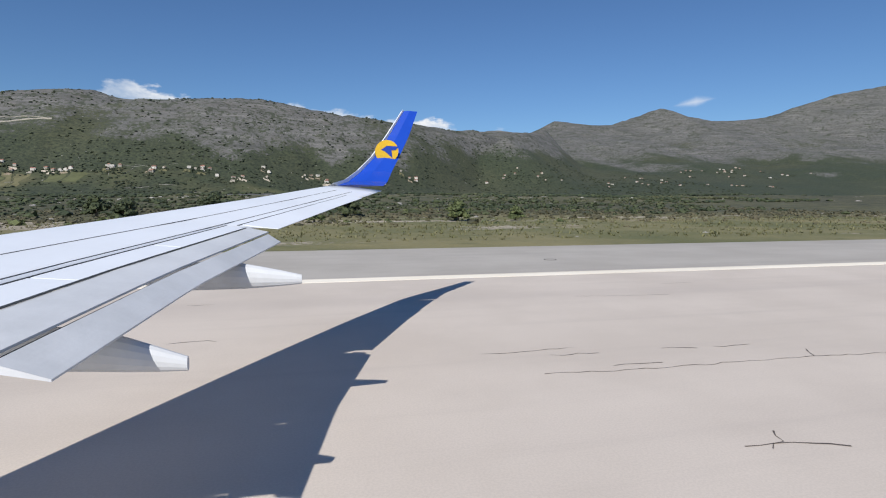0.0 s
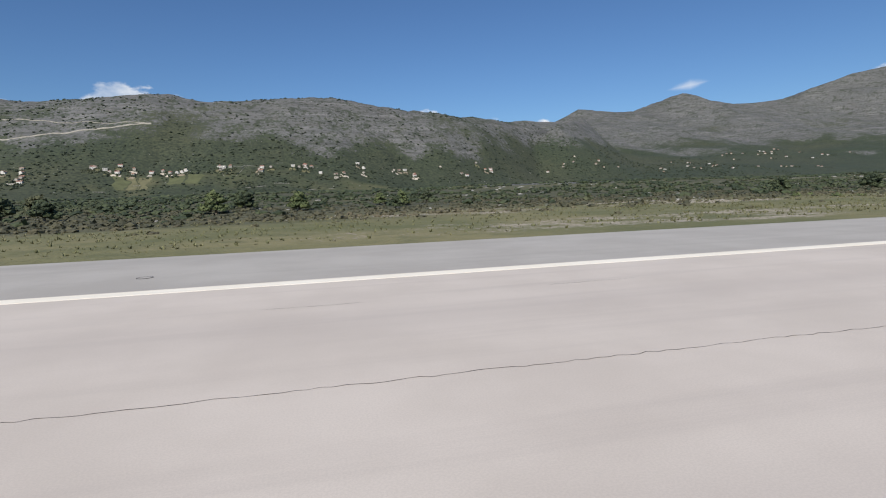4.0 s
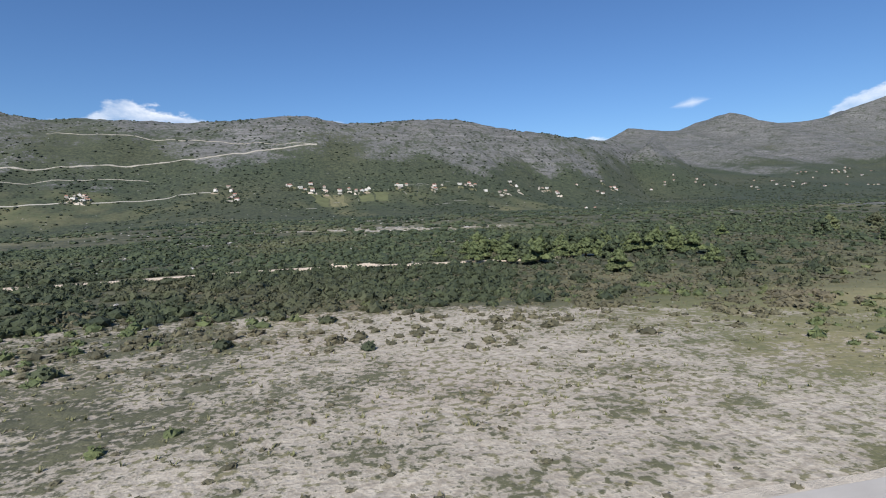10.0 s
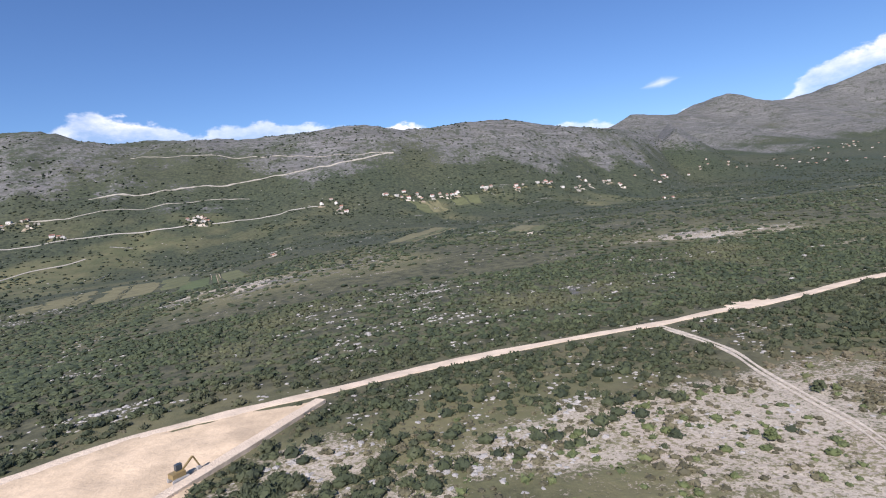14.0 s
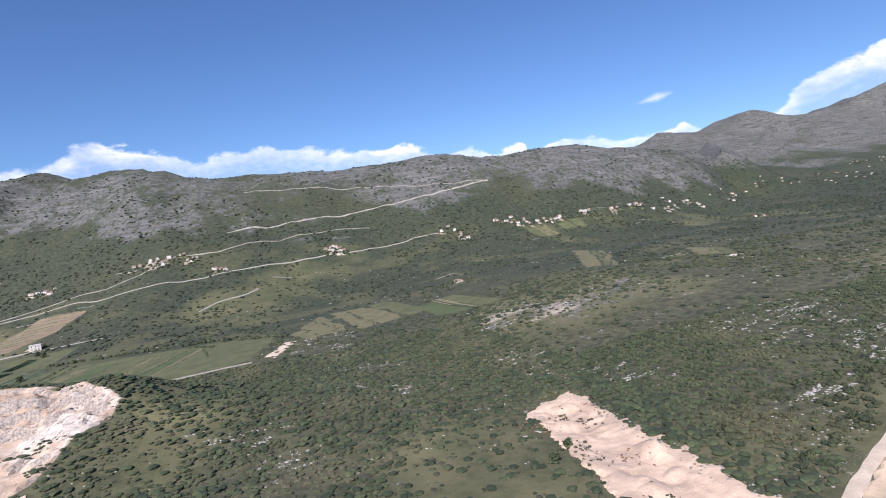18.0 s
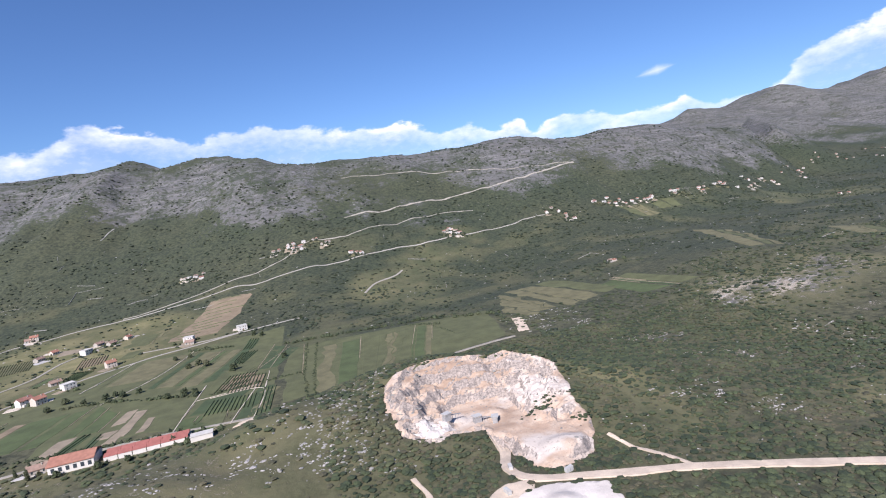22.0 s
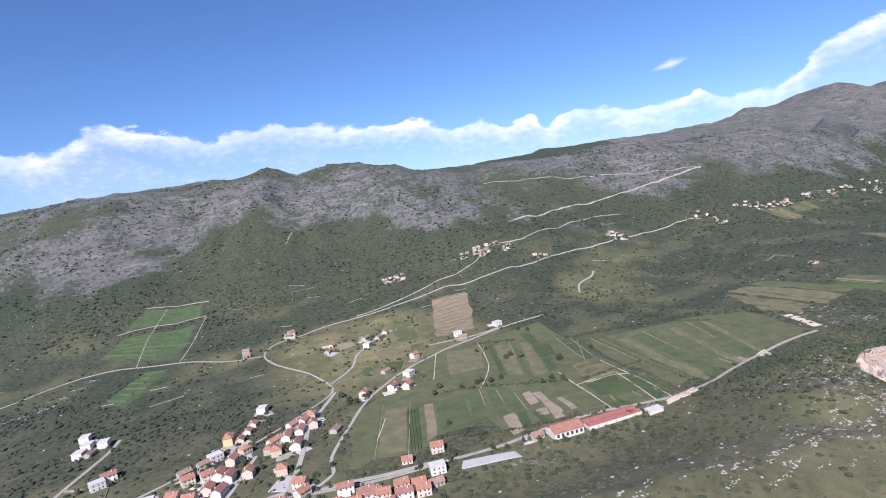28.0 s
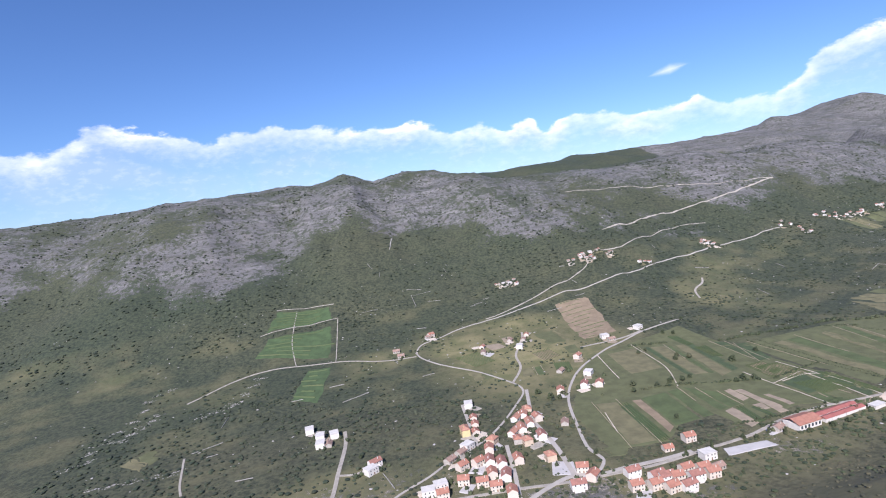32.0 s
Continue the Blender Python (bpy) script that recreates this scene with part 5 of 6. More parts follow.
part("boom", solid([(0.5, -0.2, 0.8), (0.5, -0.02, 0.8), (1.7, -0.02, 1.7), (1.7, -0.2, 1.7), (0.5, -0.2, 1.0), (0.5, -0.02, 1.0), (1.6, -0.02, 1.85), (1.6, -0.2, 1.85)],
                   [(0, 1, 2, 3), (7, 6, 5, 4), (4, 5, 1, 0), (5, 6, 2, 1), (6, 7, 3, 2), (7, 4, 0, 3)]), OCHRE, digger)
part("arm", solid([(1.6, -0.18, 1.75), (1.6, -0.04, 1.75), (2.2, -0.04, 0.5), (2.2, -0.18, 0.5), (1.75, -0.18, 1.8), (1.75, -0.04, 1.8), (2.32, -0.04, 0.55), (2.32, -0.18, 0.55)],
                  [(0, 1, 2, 3), (7, 6, 5, 4), (4, 5, 1, 0), (5, 6, 2, 1), (6, 7, 3, 2), (7, 4, 0, 3)]), OCHRE, digger)
part("bucket", box(bmesh.new(), 2.0, 2.4, -0.3, 0.08, 0.05, 0.45), STEEL, digger)


# ---- plants and stones ----
def taken_map():
    """Where nothing may grow: a raster of one metre over the plain."""
    m = np.zeros((1360, 660), bool)
    x, y = np.meshgrid(np.arange(-1160, 200) + 0.5, np.arange(20, 680) + 0.5, indexing="ij")
    for poly, pad in ((BIG_QUARRY, -1.5), (EARTHWORKS, -1.0), (ROAD_PAD, -0.5)):
        m |= rim(poly, x, y) > -pad
    for c in [list(q[2:]) for q in PLOTS] + [list(q) for q in MEADOWS]:
        m |= inside(c, x, y)
    for line, width in ROAD_LINES:
        for px, py in line[::1]:
            r = int(width / 2 + 1.0)
            i, j = int(px + 1160), int(py - 20)
            m[max(0, i - r):max(0, i + r + 1), max(0, j - r):max(0, j + r + 1)] = True
    for px, py in SITES:
        i, j = int(px + 1160), int(py - 20)
        m[max(0, i - 4):max(0, i + 5), max(0, j - 4):max(0, j + 5)] = True
    m[x - x + y < 0] = True
    for c in ([(-830, 213), (-795, 211), (-797, 219), (-826, 222)], WHITE_YARD, PINK_YARD):
        m |= inside(c, x, y)
    return m


TAKEN = taken_map()


def free(x, y):
    i, j = np.clip((x + 1160).astype(int), 0, 1359), np.clip((y - 20).astype(int), 0, 659)
    return ~(TAKEN[i, j] & (x > -1160) & (x < 200) & (y > 20) & (y < 680))


def ico(sub):
    bm = bmesh.new()
    bmesh.ops.create_icosphere(bm, subdivisions=sub, radius=1.0)
    v = np.array([q.co[:] for q in bm.verts])
    f = np.array([[q.index for q in p.verts] for p in bm.faces])
    bm.free()
    return v, f


def clump(sub, leaves, gen, flat=0.75, lumps=0.35, size=0.3):
    """One bush: a lumpy heart and ragged leaf sprays that break its outline."""
    v, f = ico(sub)
    v = v * (1 + lumps * (gen.random((len(v), 1)) - 0.55))
    v[:, 2] = np.where(v[:, 2] < 0, v[:, 2] * 0.35, v[:, 2]) * flat + 0.22
    vs, fs, n = [v], [f], len(v)
    for _ in range(leaves):
        d = gen.normal(size=3)
        d[2] = abs(d[2])
        d /= np.linalg.norm(d)
        c = d * gen.uniform(0.8, 1.22) * (1, 1, flat) + (0, 0, 0.2)
        a, b = gen.normal(size=3), gen.normal(size=3)
        s = size * gen.uniform(0.6, 1.3)
        vs.append(np.array([c + a / np.linalg.norm(a) * s, c + b / np.linalg.norm(b) * s, c - (a + b) / np.linalg.norm(a + b) * s]))
        fs.append([[n, n + 1, n + 2]])
        n += 3
    return np.concatenate(vs), np.concatenate(fs)


def scatter(name, pts, models, mat, label, category, gen, lo, hi, tall=(0.75, 1.25), sink=0.05, on=None):
    """Many alike plants or stones as one mesh."""
    pts = np.asarray(pts, float)
    which = gen.integers(0, len(models), len(pts))
    vs, fs, n = [], [], 0
    for k, (v, f) in enumerate(models):
        p = pts[which == k]
        if not len(p):
            continue
        a, s = gen.uniform(0, 6.283, len(p)), lo + (hi - lo) * gen.random(len(p)) ** 1.6
        if p.shape[1] > 2:
            s = s * p[:, 2]
        h = s * gen.uniform(*tall, len(p))
        x = v[:, 0] * np.cos(a)[:, None] - v[:, 1] * np.sin(a)[:, None]
        y = v[:, 0] * np.sin(a)[:, None] + v[:, 1] * np.cos(a)[:, None]
        q = np.stack([p[:, :1] + x * s[:, None], p[:, 1:2] + y * s[:, None], (on or land)(p[:, 0], p[:, 1])[:, None] - sink + v[:, 2] * h[:, None]], -1)
        vs.append(q.reshape(-1, 3))
        fs.append((f[None] + (np.arange(len(p)) * len(v))[:, None, None] + n).reshape(-1, 3))
        n += q.size // 3
    ob = mesh_ob(name, np.concatenate(vs), np.concatenate(fs), mat)
    return tagged(ob, label, category, kind="stuff")


gen = np.random.default_rng(7)
NEAR = [clump(1, 26, gen) for _ in range(5)]
MID = [clump(1, 11, gen, size=0.45) for _ in range(5)]
LOW = [clump(1, 4, gen, size=0.5) for _ in range(5)]
FAR = [clump(1, 0, gen, size=0.45, lumps=0.5) for _ in range(5)]
STONES = [(lambda v, f: (v * (0.6 + 0.6 * gen.random((len(v), 1))) * (1, 0.8, 0.55), f))(*ico(1)) for _ in range(4)]


def sow(n, x0, x1, y0, y1, share):
    """Random places, kept with the chance share(x, y)."""
    x, y = gen.uniform(x0, x1, n), gen.uniform(y0, y1, n)
    keep = (gen.random(n) < share(x, y)) & free(x, y)
    return np.c_[x[keep], y[keep]]


def thicket(x, y):
    """How thick the scrub stands near the airfield."""
    n1, n2 = fbm(x / 55, y / 55, 3, 201), fbm(x / 14, y / 14, 2, 205)
    start = 50 + 5 * n2 - 7 * smooth(-100, -150, x) + 18 * smooth(-80, -20, x)
    dense = smooth(start, start + 8, y) * (0.62 + 0.5 * n1 + 0.3 * n2)
    open_strip = smooth(4, -4, y + 5 * n2 - np.interp(x, [-420, -300, -275, -262, -250, -232], [62, 56, 55, 52, 48, 38])) * smooth(-226, -240, x) * smooth(-400, -355, x)
    dense = dense * (1 - 0.97 * open_strip) + 0.012 * open_strip
    lawn = smooth(30, 16, np.hypot(x + 512, (y - 100) / 1.4)) + 0.75 * smooth(36, 16, np.hypot((x + 581) / 0.5, (y - 172) / 1.9))
    stony = smooth(-345, -375, x) * smooth(-480, -462, x) * smooth(92, 80, y) * smooth(-0.25, 0.3, fbm(x / 15, y / 10, 3, 341))
    return np.clip(dense * (1 - 0.6 * stony) * (1 - 0.55 * ledge_share(x, y)) * (1 - 0.92 * np.clip(lawn, 0, 1)) * (0.45 + 0.55 * smooth(-60, -140, x)), 0, 1)


east = lambda x: smooth(-264, -248, x)
bushes = sow(17500, -470, -200, 30, 96, lambda x, y: thicket(x, y) * (1 - 0.85 * east(x)))
scatter("maquis_bushes", bushes, NEAR, DARK_MAQUIS, "dense dark green maquis bushes on stony ground", "bushes", gen, 0.3, 1.05, (0.75, 1.25))
beyond = sow(17000, -470, -200, 94, 165, lambda x, y: thicket(x, y) * (1 - 0.35 * east(x)))
scatter("maquis_bushes", beyond, LOW, MAQUIS, "dark maquis bushes beyond the dirt road", "bushes", gen, 0.35, 1.15, (0.5, 0.95))
behind = sow(12000, -230, 130, 60, 170, lambda x, y: thicket(x, y) * smooth(62, 120, y + 20 * fbm(x / 30, y / 30, 2, 207)))
scatter("maquis_bushes", behind, LOW, MAQUIS, "dark green bushes behind the airfield's heath", "bushes", gen, 0.4, 1.2, (0.5, 0.95))
heath = sow(15500, -255, 130, 40, 110, lambda x, y: np.clip(thicket(x, y) + 0.1 * smooth(44, 56, y), 0, 1) * (0.4 + 0.6 * east(x)))
scatter("heath_shrubs", heath, LOW, HEATH, "low brown-green heath shrubs beyond the mown grass", "shrubs", gen, 0.25, 0.75, (0.45, 0.85))
slopes = sow(24000, -760, 200, 150, 330, lambda x, y: np.clip(0.5 + 0.9 * fbm(x / 60, y / 60, 3, 211) + 0.5 * fbm(x / 16, y / 16, 2, 213), 0, 1) * (1 - 0.6 * ledge_share(x, y)))
scatter("maquis_bushes", slopes, FAR, MAQUIS, "dark green scrub over the plain behind the airfield", "bushes", gen, 0.5, 1.6, (0.5, 0.95))
west = sow(24000, -1150, -460, 40, 240, lambda x, y: np.clip(thicket(x, y) * 1.0 + 0.15, 0, 1) * np.clip(0.75 + 0.6 * fbm(x / 40, y / 40, 3, 221), 0, 1) * (0.5 + 0.5 * smooth(24, 66, nearest(LOW_RIDGE, x, y)[0])))
heathy = (nearest(LOW_RIDGE, west[:, 0], west[:, 1])[0] < 72) & (gen.random(len(west)) < 0.86)
scatter("maquis_bushes", west[~heathy], FAR, MAQUIS, "scrub on the low rocky ridge by the quarry", "bushes", gen, 0.45, 1.45, (0.55, 1.0))
scatter("heath_shrubs", west[heathy], FAR, HEATH, "brown heath on the low rocky ridge", "shrubs", gen, 0.4, 1.2, (0.4, 0.8))
thorn = sow(34000, -680, -462, 50, 262, lambda x, y: np.clip(0.76 + 0.8 * fbm(x / 26, y / 26, 3, 311), 0.05, 1) * (1 - 0.5 * ledge_share(x, y)) * (1 - 0.8 * np.clip(smooth(30, 14, np.hypot(x + 512, (y - 100) / 1.4)) + 0.6 * smooth(36, 16, np.hypot((x + 581) / 0.5, (y - 172) / 1.9)), 0, 1)))
mixed = gen.random(len(thorn)) < 0.35
scatter("maquis_bushes", thorn[~mixed], FAR, MAQUIS, "dark green bushes round the quarry", "bushes", gen, 0.38, 1.25, (0.55, 1.0))
scatter("heath_shrubs", thorn[mixed], FAR, HEATH, "brown-green heath round the quarry", "shrubs", gen, 0.3, 0.9, (0.4, 0.8))
woods = sow(42000, -1200, 300, 240, 680, lambda x, y: np.clip(0.36 + 0.7 * fbm(x / 70, y / 70, 3, 231) + 0.7 * fbm(x / 20, y / 20, 2, 235) + 0.3 * smooth(-900, -940, x) * smooth(480, 440, y), 0, 1) * (1 - 0.55 * smooth(1.15, 0.75, np.hypot((x + 835) / 95, (y - 425) / 110))) * (1 - 0.2 * smooth(0.05, 0.38, fbm(x / 42, y / 26, 4, 151))))
scatter("valley_scrub", woods, FAR, WOOD_LEAVES, "scattered trees and scrub across the valley floor", "scrub", gen, 0.5, 1.7)
hill = sow(30000, -1500, 700, 560, 1040, lambda x, y: np.clip(0.4 + 0.6 * fbm(x / 60, y / 90, 3, 241) + 0.9 * fbm(x / 22, y / 26, 2, 245) - 0.2 * smooth(60, 160, height(x, y)), 0, 1))
scatter("hillside_scrub", hill, FAR, WOOD_LEAVES, "dark scrub dotted over grey limestone slopes", "scrub", gen, 0.5, 2.1)
shrubs = sow(36000, -470, 120, 8, 80, lambda x, y: np.clip(0.85 * smooth(-225, -262, x) * np.where(x < -262, 1.0, smooth(24, 30, y)) + 0.12 * smooth(28, 60, y) + 0.7 * smooth(34, 44, y) * smooth(60, 54, y) * smooth(-250, -270, x) + 0.3 * smooth(48, 62, y) * smooth(-100, -40, x), 0, 1) * np.clip(0.6 + 0.8 * fbm(x / 12, y / 12, 3, 251), 0, 1))
scatter("dry_shrubs", np.c_[shrubs, 0.75 + 0.75 * smooth(30, 44, shrubs[:, 1])], LOW, SHRUB, "low grey-brown dry shrubs on pale gravel", "shrubs", gen, 0.07, 0.32, (0.6, 1.0))
brush = sow(6500, -430, -232, 33, 60, lambda x, y: np.clip(1.5 * fbm(x / 9, y / 7, 2, 321) + 0.15, 0, 1) * smooth(33, 46, y))
scatter("dry_shrubs", brush, MID, SHRUB, "grey-brown bushes at the edge of the gravel", "shrubs", gen, 0.2, 0.7, (0.6, 1.0))
fresh = sow(2600, -470, 120, 30, 120, lambda x, y: np.clip(1.6 * fbm(x / 18, y / 18, 2, 261) - 0.35, 0, 1))
scatter("green_shrubs", np.c_[fresh, 0.4 + 0.6 * smooth(46, 58, fresh[:, 1])], MID, FRESH, "bright yellow-green shrubs among stones", "shrubs", gen, 0.2, 0.75, (0.5, 0.9))
stones = sow(34000, -640, 120, 27, 330, lambda x, y: np.where(y < 90, np.clip(0.2 + 0.9 * fbm(x / 40, y / 40, 3, 271), 0.02, 1), 0.03 + 0.9 * smooth(0.2, 0.5, fbm(x / 46 + y / 60, y / 9, 3, 121))) * (0.35 + 0.65 * smooth(-200, -260, x)))
scatter("limestone_rocks", np.c_[stones, np.where(stones[:, 1] < 62, 0.4, 0.8)], STONES, BOULDER, "pale limestone rocks strewn between the bushes", "rocks", gen, 0.12, 0.65, (0.5, 1.0))
ledges = []
for cx, cy, a, b in LEDGES_WEST + LEDGES_EAST + LEDGES_RIDGE + LEDGES_SLOPE:
    for _ in range(5 + int(a * b / 14)):
        rx, ry, lean = cx + gen.uniform(-a, a), cy + gen.uniform(-b, b), gen.uniform(0.1, 0.5)
        run = gen.uniform(1.5, 5.0)
        ledges += [(rx + k, ry + lean * k + gen.normal() * 0.35, gen.uniform(0.6, 1.2)) for k in gen.uniform(-run, run, 14)]
ledges = np.array(ledges)
scatter("limestone_ledges", ledges[free(ledges[:, 0], ledges[:, 1])], STONES, BOULDER, "broken white limestone ledges in dark scrub", "rocks", gen, 0.15, 0.6, (0.6, 1.1))


def pit_floor(x, y):
    e = rim(BIG_QUARRY, x, y)
    return height(x, y) + big_pit(x, y, e)


island = np.array([(x + gen.normal() * 2.4, y + gen.normal() * 1.8) for x, y in ((-615, 144), (-613, 148), (-618, 143), (-608, 133)) for _ in range(22)])
scatter("maquis_bushes", island, FAR, MAQUIS, "dark bushes left standing inside the quarry", "bushes", gen, 0.3, 0.8, (0.5, 0.9), on=pit_floor)
weeds = np.array([(x + gen.normal() * 1.5, y + gen.normal() * 2.2) for x, y in [(-488, 116), (-486, 109), (-495, 93), (-495, 87), (-494, 68)] for _ in range(26)])
scatter("heath_shrubs", weeds, LOW, HEATH, "low green-brown weeds left inside the earthworks", "shrubs", gen, 0.15, 0.5, (0.4, 0.8), on=lambda x, y: height(x, y) + small_pit(x, y, rim(EARTHWORKS, x, y)))
clods = np.array([(x + gen.normal() * 1.3, y + gen.normal() * 2.4) for x, y in [(-496, 112), (-480, 117), (-488, 84)] for _ in range(60)])
scatter("spoil_stones", clods, STONES, RED_SOIL, "heaps of dark red-brown soil clods on the earthworks", "soil", gen, 0.15, 0.55, (0.3, 0.7), on=lambda x, y: height(x, y) + small_pit(x, y, rim(EARTHWORKS, x, y)))
rubble = np.array([(x, y) for x, y in zip(gen.uniform(-668, -596, 5200), gen.uniform(110, 184, 5200)) if gen.random() < (0.4 if x < -650 and y > 142 else 0.14 if y > 160 else 0.03)])
rubble = rubble[rim(BIG_QUARRY, rubble[:, 0], rubble[:, 1]) > 0.5]
boulders = np.array([(x, y) for x, y in zip(gen.normal(-672, 9, 1500), gen.uniform(125, 190, 1500)) if gen.random() < 0.6])
boulders = boulders[rim(BIG_QUARRY, boulders[:, 0], boulders[:, 1]) < 0.5]
scatter("limestone_rocks", boulders, STONES, DRYSTONE, "grey limestone rocks in the scrub above the quarry", "rocks", gen, 0.15, 0.8, (0.5, 1.0))
scatter("quarry_rubble", rubble, STONES, DRYSTONE, "broken grey limestone blocks on the quarry slopes", "rubble", gen, 0.15, 0.75, (0.5, 1.0), on=pit_floor)
outcrops = np.array([(x + gen.normal() * 1.3, y + gen.normal() * 2.2) for x, y in zip(gen.uniform(-470, -330, 80), gen.uniform(44, 86, 80)) for _ in range(16)])
scatter("limestone_rocks", outcrops[free(outcrops[:, 0], outcrops[:, 1])], STONES, BOULDER, "pale limestone outcrops between the bushes", "rocks", gen, 0.15, 0.5, (0.5, 1.0))
crags = sow(16000, -1300, 300, 90, 1000, lambda x, y: np.clip(0.15 + 0.9 * fbm(x / 50, y / 50, 3, 281), 0, 1))
scatter("limestone_crags", crags, STONES, BOULDER, "pale limestone outcrops on ridge and slopes", "rocks", gen, 0.3, 1.3, (0.3, 0.7))


def tuft():
    """A few bent blades of dry grass."""
    v, f = [], []
    for k in range(6):
        a, r, lean = gen.uniform(0, 6.283), gen.uniform(0.2, 0.8), gen.uniform(0.3, 0.9)
        c, s = math.cos(a), math.sin(a)
        v += [(c * r * 0.4 - s * 0.22, s * r * 0.4 + c * 0.22, 0), (c * r * 0.4 + s * 0.22, s * r * 0.4 - c * 0.22, 0), (c * r * (1 + lean), s * r * (1 + lean), gen.uniform(0.6, 1.2))]
        f.append((3 * k, 3 * k + 1, 3 * k + 2))
    return np.array(v), np.array(f)


tufts = sow(36000, -300, 130, 23.6, 62, lambda x, y: np.clip(0.55 + 0.9 * fbm(x / 7, y / 7, 3, 291), 0.05, 1) * (y > 24.2 + 3.6 * smooth(-130, -60, x)))
scatter("grass_tufts", tufts, [tuft() for _ in range(5)], STRAW, "dry olive grass tufts beside the runway", "grass", gen, 0.08, 0.24, (0.5, 1.2), 0.01)


hidden = np.array([(x + gen.normal() * 5, y - abs(gen.normal()) * 6 - 2, 1.0) for x, y in SITES if y > 560 for _ in range(7)])
scatter("hamlet_trees", hidden, MID, WOOD_LEAVES, "dark trees standing among hamlet houses", "trees", gen, 0.7, 1.7, (0.9, 1.5))


gardens = np.array([(x + gen.normal() * 6, y + gen.normal() * 6, 1.0) for x, y in SITES if y < 560 for _ in range(5)])
scatter("village_trees", gardens, MID, MAQUIS, "dark garden trees between the village houses", "trees", gen, 0.7, 1.7, (1.1, 1.7))
# tree rows and ragged hedges between the fields
ORCHARD = [((-686, 353), (-688, 280), 0.55), ((-688, 280), (-686, 233), 0.55), ((-680, 351), (-683, 278), 0.5), ((-683, 278), (-683, 235), 0.5), ((-620, 346), (-602, 330), 0.7), ((-610, 340), (-600, 300), 0.4)]
HEDGES = [((-700, 366), (-600, 352), 1.5), ((-812, 311), (-740, 284), 1.1), ((-735, 280), (-690, 288), 0.8), ((-765, 395), (-735, 386), 1.2), ((-800, 240), (-745, 233), 0.8), ((-600, 352), (-560, 330), 1.4), ((-790, 232), (-720, 222), 0.7)]
for lines, name, label in ((ORCHARD, "orchard_rows", "rows of small dark fruit trees between fields"), (HEDGES, "field_hedges", "dark ragged hedges along field edges")):
    row = np.array([(a[0] + (b[0] - a[0]) * t + gen.normal() * 0.7 * r, a[1] + (b[1] - a[1]) * t + gen.normal() * 0.9 * r, r * gen.uniform(0.6, 1.3)) for a, b, r in lines for t in np.arange(0, 1, 1.7 * r / math.dist(a, b) * (1.6 if r < 0.6 else 0.8))])
    scatter(name, row, MID, MAQUIS, label, "trees", gen, 0.8, 1.2, (0.9, 1.4))
spoil = np.array([(x, y) for x, y in zip(gen.uniform(-494, -474, 1400), gen.uniform(46, 128, 1400))])
edge_gap = rim(EARTHWORKS, spoil[:, 0], spoil[:, 1])
spoil = spoil[(edge_gap > -1.5) & (edge_gap < 3.0)]
scatter("spoil_stones", spoil, STONES, DRYSTONE, "grey stones and clods along the earthworks", "rubble", gen, 0.1, 0.45, (0.5, 1.0), on=lambda x, y: height(x, y) + small_pit(x, y, rim(EARTHWORKS, x, y)))


def tree(kind, label):
    """A small tree: tapered trunk, limbs, and a crown of many clumps."""
    ob = tagged(empty("tree"), label, "tree", "single trees")
    tall = kind == "cypress"
    h = 3.4 if tall else 1.3
    bm = bmesh.new()
    bmesh.ops.create_cone(bm, segments=7, radius1=0.16, radius2=0.07, depth=h, cap_ends=True, matrix=Matrix.Translation((0, 0, h / 2 - 0.15)))
    part("trunk", bm, TRUNK, ob)
    for k in range(0 if tall else 4):
        bm = bmesh.new()
        a = k * 1.6 + 0.4
        m = Matrix.Translation((0.3 * math.cos(a), 0.3 * math.sin(a), h + 0.05)) @ Euler((0.7 * -math.sin(a), 0.7 * math.cos(a), 0)).to_matrix().to_4x4()
        bmesh.ops.create_cone(bm, segments=5, radius1=0.06, radius2=0.025, depth=0.9, cap_ends=True, matrix=m)
        part("limb", bm, TRUNK, ob)
    vs, fs, n = [], [], 0
    for k in range(16 if tall else 30):
        v, f = clump(1, 16, gen, 0.9, 0.4, 0.42)
        if tall:
            z = 0.5 + 3.4 * k / 16
            c, r = gen.normal(size=2) * 0.1, 0.55 * (1 - (k / 17) ** 2) + 0.08
        else:
            a, low = gen.uniform(0, 6.283), gen.random()
            reach = gen.uniform(0.35, 1.15) * (1.0 - 0.55 * low**2)
            c, z, r = np.array((math.cos(a), math.sin(a))) * reach, 0.35 + 1.75 * low, gen.uniform(0.32, 0.58)
        vs.append(v * r + (c[0], c[1], z - 0.2))
        fs.append(f + n)
        n += len(v)
    crown = mesh_ob("crown", np.concatenate(vs), np.concatenate(fs), FRESH if kind == "fresh" else MAQUIS, ob)
    return ob


